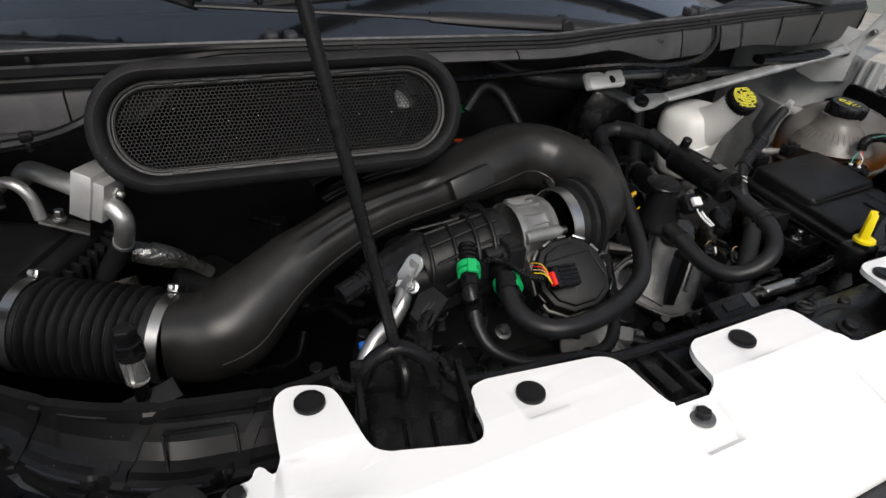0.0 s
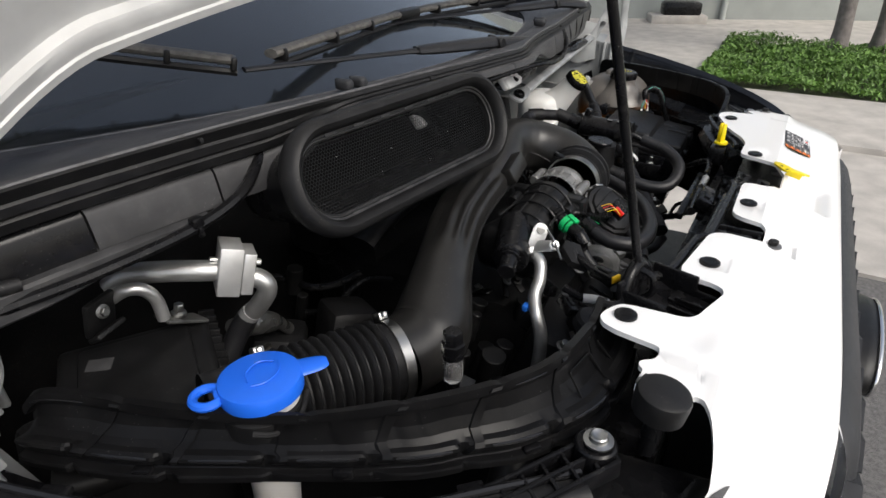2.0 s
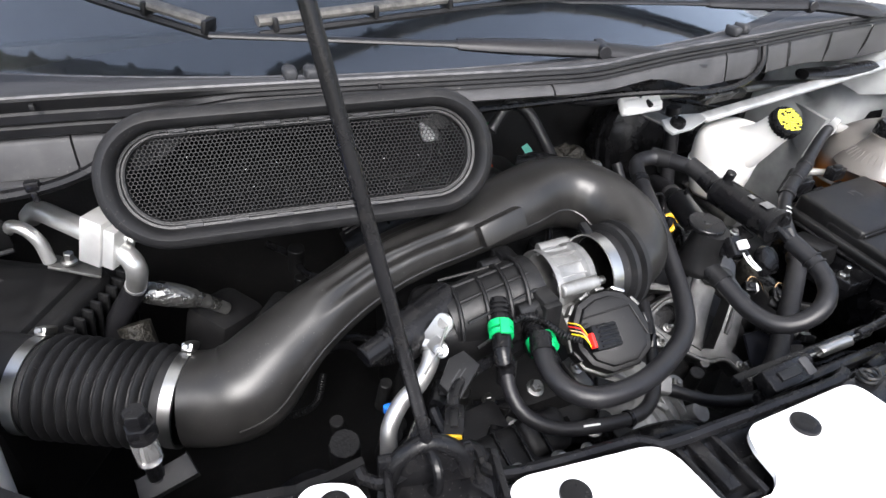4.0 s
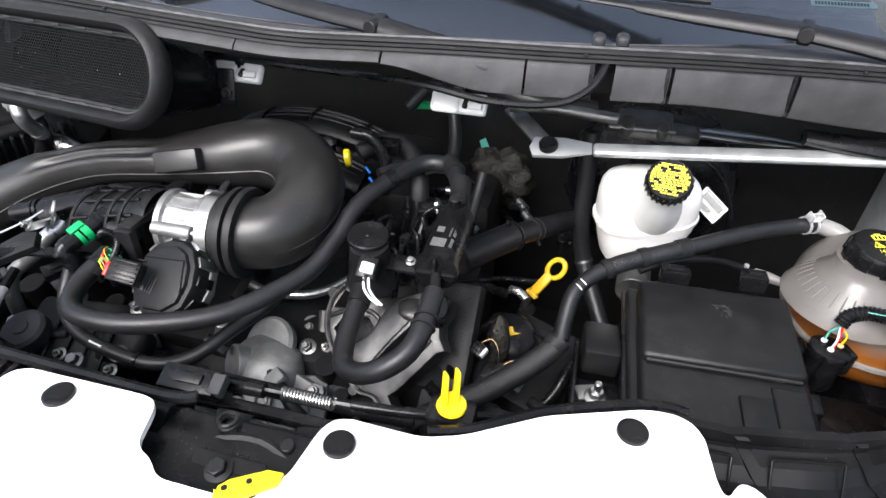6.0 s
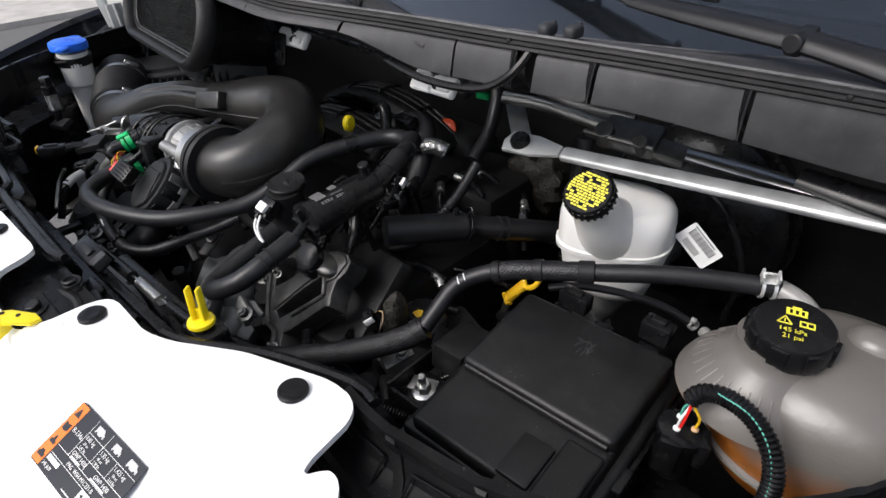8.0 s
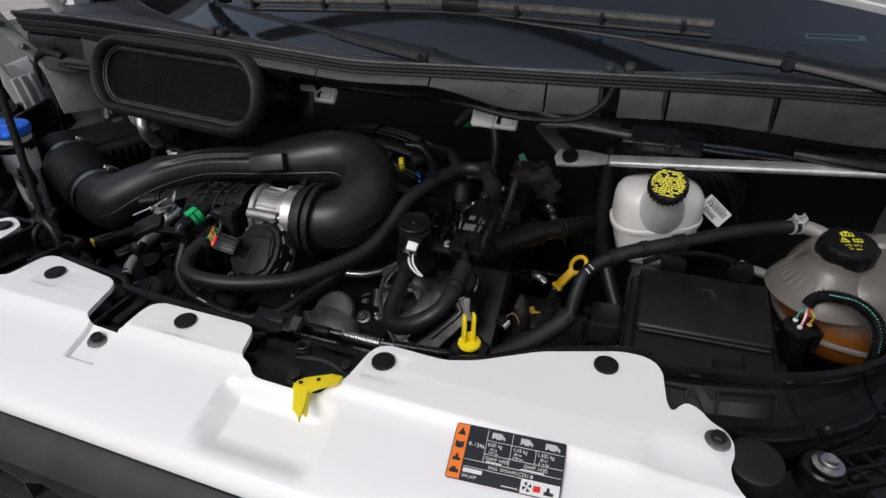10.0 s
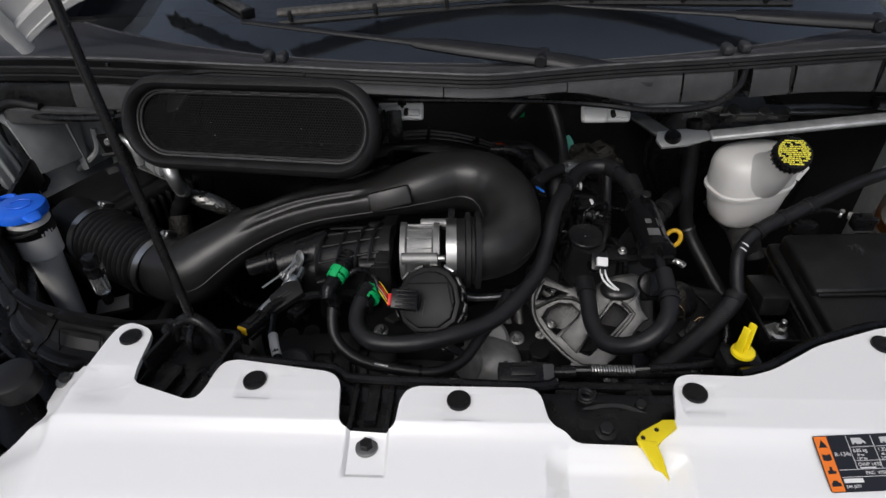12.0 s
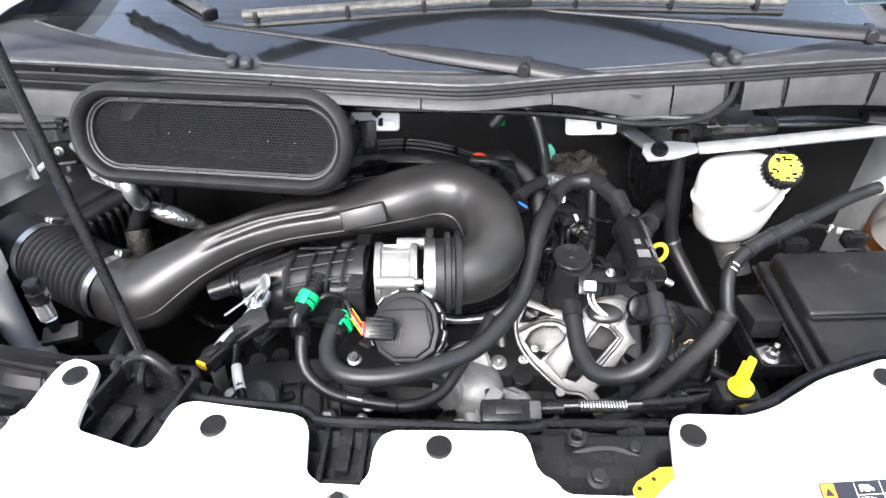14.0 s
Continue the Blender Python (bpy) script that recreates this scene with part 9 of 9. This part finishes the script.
for k, (dx, dy, seal_m, wire_m) in enumerate(((-0.006, 0.007, LABEL_WHITE, TEAL), (-0.003, -0.007, LABEL_WHITE, LABEL_WHITE), (0.009, 0.002, WIRE_TAN, AMBER))):
    q = Vector((0.618 + dx, 0.256 + dy, 1.082))
    part("wire_seal", rod(q, q + Vector((0, 0, 0.004)), 0.0032, n=16), seal_m, sensor)
    part("wire", tube([tuple(q + Vector((0, 0, 0.004))), tuple(q + Vector((0.001, 0, 0.016))), (0.617 + 0.0015 * k, 0.259, 1.108), (0.618 + 0.001 * k, 0.2595, 1.118)], 0.0012, 8, 0.004), wire_m, sensor)
part("wire", tube([(0.617, 0.250, 1.086), (0.6185, 0.252, 1.098), (0.619, 0.2575, 1.112)], 0.0014, 6, 0.004), RED, sensor)
for x, y, z, sx, sy, sz in ((0.66, 0.22, 0.95, 0.12, 0.10, 0.10), (0.76, 0.36, 0.95, 0.14, 0.2, 0.10)):
    tagged(part("tank_support", rbox((x, y, z), (sx, sy, sz), 0.01), SATIN), "black support tray under the coolant tank", "tray", "support trays")

# ---------- latch, brackets behind the white panel ----------
cross = thing("upper_crossmember", (0, 0.0, 1.08), "black plastic crossmember edge behind the white panel", "crossmember")
edge = [(-0.42, 0.060), (-0.41, 0.040), (-0.33, 0.045), (-0.318, 0.010), (-0.20, -0.006), (-0.185, -0.018), (-0.12, -0.022), (-0.06, -0.024), (0.02, -0.026), (0.04, -0.02), (0.15, 0.0), (0.235, -0.004), (0.268, 0.006), (0.33, 0.042), (0.41, 0.070), (0.44, 0.068)]
for run in (edge[:10], edge[11:]):
    part("edge_strip", tube([(x, y, 1.138) for x, y in run], 0.0055, 8, 0.012), SATIN, cross)
part("web", tube([(x, y - 0.006, 1.105) for x, y in edge[2:9]], 0.026, 8, 0.02), SATIN, cross)
part("web", tube([(x, y - 0.006, 1.100) for x, y in edge[11:]], 0.024, 8, 0.02), SATIN, cross)
part("shelf", rbox((-0.06, -0.055, 1.112), (0.72, 0.07, 0.02), 0.004), SATIN, cross)
rb = thing("prop_rod_bracket", (-0.37, 0.0, 1.09), "black plastic bracket holding the prop rod foot", "bracket")
part("floor", rbox(pose(-0.373, -0.012, 1.122, 3, 0, -14), (0.085, 0.10, 0.006), 0.002), SATIN, rb)
for x, y in ((-0.414, -0.002), (-0.332, -0.022)):
    part("side_wall", [rbox(pose(x + 0.006, y + 0.020, 1.136, 0, 0, -14), (0.006, 0.056, 0.034), 0.002), rbox(pose(x - 0.004, y - 0.018, 1.127, 0, 0, -14), (0.006, 0.034, 0.018), 0.002)], SATIN, rb)
part("front_wall", rbox(pose(-0.383, -0.056, 1.130, 0, 0, -14), (0.080, 0.005, 0.016), 0.002), SATIN, rb)
part("mid_rib", [rbox(pose(-0.384, -0.03, 1.129, 0, 0, -14), (0.004, 0.05, 0.010), 0.001), rbox(pose(-0.362, -0.034, 1.129, 0, 0, -14), (0.004, 0.05, 0.010), 0.001)], SATIN, rb)
part("arch", tube([(-0.402, 0.040, 1.135), (-0.392, 0.040, 1.160), (-0.370, 0.036, 1.172), (-0.348, 0.030, 1.158), (-0.340, 0.026, 1.135)], 0.007, 10, 0.006), SATIN, rb)
part("back_wall", rbox(pose(-0.372, 0.036, 1.142, 0, 0, -14), (0.075, 0.008, 0.040), 0.003), SATIN, rb)
part("hook", tube([(-0.372, 0.024, 1.130), (-0.372, 0.014, 1.142), (-0.370, 0.018, 1.160), (-0.370, 0.032, 1.166)], 0.004, 8, 0.004), SATIN, rb)
for x, y in ((-0.399, -0.022), (-0.351, -0.032)):
    part("floor_panel", rbox(pose(x, y, 1.1265, 3, 0, -14), (0.026, 0.056, 0.004), 0.0015), SATIN, rb)
sb = thing("panel_clip_bracket", (-0.153, -0.06, 1.1), "black plastic clip bracket let into the white panel", "bracket")
part("floor", rbox((-0.153, -0.052, 1.122), (0.052, 0.066, 0.006), 0.002), SATIN, sb)
part("rail", [rbox((-0.172, -0.052, 1.130), (0.006, 0.062, 0.014), 0.002), rbox((-0.134, -0.052, 1.130), (0.006, 0.062, 0.014), 0.002), rbox((-0.153, -0.046, 1.130), (0.014, 0.050, 0.010), 0.003), rbox((-0.153, -0.080, 1.128), (0.046, 0.004, 0.010), 0.001)], SATIN, sb)
latch = thing("hood_latch", (0.09, -0.06, 1.05), "dark steel hood latch with a spring and bolt", "hood latch")
part("plate", [rbox(pose(0.090, -0.072, 1.118, 12, 0, 0), (0.062, 0.036, 0.006), 0.003), rbox((0.092, -0.03, 1.085), (0.11, 0.06, 0.02), 0.004), rbox(pose(0.045, -0.045, 1.106, 0, 0, 25), (0.05, 0.012, 0.016), 0.003), rbox((0.135, -0.045, 1.112), (0.03, 0.05, 0.012), 0.003)], MATT, latch)
part("bolt", hex_bolt((0.086, -0.068, 1.122), (0, -0.2, 1), 0.0075, 1.5, 0.008), DARK, latch)
coil = [(0.072 + 0.008 * math.cos(a), -0.028 + 0.008 * math.sin(a), 1.098 + 0.0009 * a) for a in np.linspace(0, 38, 150)]
part("coil_spring", sweep(coil, [0.0018] * 150, 6), DARK, latch)
part("striker_arm", [tube([(0.050, -0.050, 1.112), (0.070, -0.040, 1.118), (0.105, -0.036, 1.120), (0.140, -0.048, 1.116)], 0.005, 8, 0.008), rbox(pose(0.115, -0.020, 1.108, 10, 0, -8), (0.07, 0.010, 0.012), 0.003)], DARK, latch)
part("guide_plate", rbox(pose(0.060, -0.012, 1.100, 20, 0, 0), (0.035, 0.020, 0.008), 0.002), SATIN, latch)
part("guide_plate", [rbox(pose(0.135, -0.010, 1.098, 20, 0, 12), (0.030, 0.022, 0.010), 0.002)], SATIN, latch)
part("pivot_pin", rod((0.128, -0.034, 1.110), (0.128, -0.036, 1.126), 0.006, n=16), DARK, latch)
rel = thing("latch_cable", (0.1, 0.03, 1.09), "thin steel latch cable with a return spring", "latch cable")
part("cable", tube([(0.02, 0.028, 1.100), (0.14, 0.030, 1.103), (0.20, 0.034, 1.105)], 0.0016, 6, 0.02), STEEL, rel)
coil = [(0.088 + 0.05 * k / 240, 0.029 + 0.0055 * math.cos(k * 0.42), 1.102 + 0.0055 * math.sin(k * 0.42)) for k in range(241)]
part("return_spring", sweep(coil, [0.0012] * 241, 6), STEEL, rel)
part("sheath", tube([(-0.02, 0.026, 1.098), (0.03, 0.028, 1.098), (0.07, 0.028, 1.100)], 0.007, 10, 0.01), SATIN, rel)
part("sheath", tube([(0.155, 0.031, 1.104), (0.20, 0.034, 1.105), (0.24, 0.045, 1.10), (0.30, 0.09, 1.06)], 0.005, 10, 0.01), SATIN, rel)
part("rail", [rbox((0.08, 0.012, 1.090), (0.20, 0.012, 0.012), 0.003), rbox((0.10, 0.045, 1.080), (0.22, 0.012, 0.012), 0.003)], SATIN, rel)
lev = thing("latch_lever", (0.125, -0.10, 1.13), "bright yellow plastic hood release lever", "lever")
lm = frame_of((0, 0, 1.147), (1, 0, 0), (0, 0, 1))
part("blade", prism([(0.1075, -0.1035), (0.1240, -0.1035), (0.1325, -0.0940), (0.1470, -0.0830), (0.1470, -0.0735), (0.1345, -0.0740), (0.1300, -0.0790), (0.1130, -0.0870), (0.1072, -0.0945)], lm, 0.0035, 0.001), YELLOW, lev)
tab_m = frame_of((0.1150, -0.0990, 1.1485), (0.97, 0.24, 0.0), (0.07, -0.30, 0.95))
part("finger_tab", prism([(-0.0080, 0.0035), (0.0090, -0.0015), (0.0085, -0.0180), (0.0070, -0.0360), (0.0030, -0.0275), (-0.0020, -0.0245)], tab_m, 0.0032, 0.0008), YELLOW, lev)
part("tab_flange", rbox(tab_m @ Matrix.Translation((0.0080, -0.0130, -0.0050)), (0.0028, 0.0260, 0.0120), 0.001), YELLOW, lev)
for x, y in ((0.1270, -0.0860), (0.1125, -0.0950)):
    part("eyelet", lathe(lm @ Vector((x, y, 0.0036)), (0, 0, 1), [(0, 0), (0, 0.0022), (0.0004, 0.0022), (0.0004, 0)], 14), DARK, lev)
peg = thing("yellow_peg", (0.248, 0.026, 1.12), "bright yellow forked plastic peg behind the white panel", "peg")
part("foot", lathe((0.248, 0.026, 1.137), (0, 0, 1), [(0, 0), (0, 0.0125), (0.0015, 0.013), (0.004, 0.0122), (0.005, 0.008), (0.005, 0)], 22), YELLOW, peg)
for dx, dy in ((-0.0042, -0.0030), (0.0042, 0.0030)):
    part("prong", rbox(frame_of((0.2465 + dx, 0.0275 + dy, 1.159), (0.58, -0.81, 0), (0.01, 0.04, 1)), (0.0105, 0.0038, 0.036), 0.0017, 2, 0.82), YELLOW, peg)
part("web", rbox(frame_of((0.2465, 0.0275, 1.147), (0.81, 0.58, 0), (0, 0.04, 1)), (0.010, 0.003, 0.012), 0.001), YELLOW, peg)
part("block", rbox((0.248, 0.028, 1.115), (0.042, 0.030, 0.036), 0.006), SATIN, peg)
clip_o = thing("orange_clip", (-0.845, 0.53, 1.26), "orange plastic clip at the end of the cowl", "clip")
part("bar", tube([(-0.862, 0.532, 1.258), (-0.828, 0.528, 1.263)], 0.0045, 8, 0.01), ORANGE, clip_o)
tagged(part("hinge_cable", tube([(-0.80, 0.48, 1.24), (-0.86, 0.49, 1.245), (-0.90, 0.49, 1.22), (-0.90, 0.48, 1.16), (-0.88, 0.47, 1.08)], 0.007, 10, 0.01), RUBBER), "black drain hose beside the hood hinge", "hose")


# ---------- small things low at the front of the engine ----------
tagged(part("steel_line", tube([(-0.385, 0.10, 1.06), (-0.388, 0.085, 1.04), (-0.375, 0.07, 1.02), (-0.360, 0.06, 1.01)], 0.003, 10, 0.006), STEEL), "thin bright bent metal line at the engine front", "steel pipe")
acc = thing("accessory_cover", (-0.22, 0.09, 0.95), "black moulded accessory cover low at the engine front", "cover")
part("shell", [rbox(pose(-0.235, 0.110, 0.975, 24, 4, 8), (0.10, 0.08, 0.05), 0.014, 3), rbox(pose(-0.19, 0.125, 0.99, 28, 0, 4), (0.06, 0.05, 0.04), 0.012, 3)], RUBBER, acc)
for k in range(4):
    part("rib", rbox(pose(-0.275 + 0.026 * k, 0.100, 1.003, 24, 4, 8), (0.003, 0.07, 0.006), 0.001), SATIN, acc)
for x, y, z in ((-0.183, 0.158, 1.031), (-0.245, 0.085, 1.005), (-0.165, 0.075, 1.010)):
    part("bolt", [hex_bolt((x, y, z), (0, -0.5, 0.86), 0.0055, 1.5, 0.007), rod((x, y, z), (x, y - 0.006, z + 0.011), 0.0026, n=10)], STEEL_DULL, acc)
alt = thing("alternator", (0.02, 0.14, 0.9), "dull cast alternator body with bolts and lugs", "alternator")
part("casing", lathe((-0.015, 0.150, 0.880), (0.25, -0.9, 0.35), [(0, 0.050), (0.015, 0.052), (0.040, 0.050), (0.055, 0.040), (0.062, 0.024), (0.070, 0.022), (0.070, 0)], 32), CAST_GREY, alt)
for a in np.linspace(0, 6.283, 9)[:-1]:
    part("cooling_fin", rbox(frame_of(Vector((0.0, 0.103, 0.899)) + Vector((math.cos(a), 0.25 * math.cos(a), math.sin(a))) * 0.033, (math.cos(a), 0, math.sin(a)), (0.25, -0.9, 0.35)), (0.022, 0.004, 0.008), 0.001), CAST_GREY, alt)
part("lug", [strut((0.015, 0.095, 0.925), (0.075, 0.070, 0.910), 0.020, 0.014), rod((0.072, 0.070, 0.903), (0.072, 0.063, 0.919), 0.012)], ALU_CAST, alt)
part("lug_bolt", hex_bolt((0.072, 0.062, 0.919), (0, -0.4, 0.9), 0.008, 1.5, 0.010), STEEL_DULL, alt)
part("long_stud", rod((-0.045, 0.085, 0.915), (-0.075, 0.06, 0.925), 0.006), STEEL_DULL, alt)
cl = thing("hose_quick_clip", (0.045, 0.05, 1.0), "pale grey clip on a black hose end", "hose clip")
part("clip", rbox(frame_of((0.006, 0.139, 0.976), (1, -0.7, -0.1), (0, -0.5, 0.86)), (0.020, 0.022, 0.018), 0.003), PRINT_DIM, cl)
part("hose_end", tube([(-0.010, 0.150, 0.976), (0.020, 0.128, 0.970), (0.05, 0.105, 0.965), (0.09, 0.09, 0.96), (0.15, 0.085, 0.955)], 0.0085, 12, 0.01), HOSE, cl)
belt = thing("drive_belt_guard", (0.0, 0.07, 0.9), "black curved belt guard below the hoses", "guard")
part("guard", tube([(-0.14, 0.08, 0.96), (-0.09, 0.075, 0.99), (-0.03, 0.07, 0.985), (0.03, 0.065, 0.955), (0.06, 0.065, 0.92)], 0.014, 12, 0.012, flat=0.5), SATIN, belt)
rnd = random.Random(31)
for k in range(34):
    x, y, z = rnd.uniform(-0.42, 0.34), rnd.uniform(0.05, 0.30), rnd.uniform(0.955, 1.0)
    if -0.05 < x < 0.09 and y < 0.2:
        continue
    m = pose(x, y, z, rnd.uniform(-30, 30), rnd.uniform(-30, 30), rnd.uniform(0, 180))
    t = thing("small_bracket", (x, y, z), "small dark bracket between the engine hoses", "bracket", "small brackets")
    part("plate", rbox(m, (rnd.uniform(0.02, 0.05), rnd.uniform(0.010, 0.02), rnd.uniform(0.004, 0.012)), 0.002), rnd.choice((DARK, SATIN, PLASTIC, ALU_DARK)), t)
    if k % 2:
        part("bolt", hex_bolt(m @ Vector((0.006, 0, 0.006)), m.to_3x3() @ Vector((0, 0, 1)), 0.0055, 1.5, 0.007), rnd.choice((STEEL_DULL, STEEL, DARK)), t)
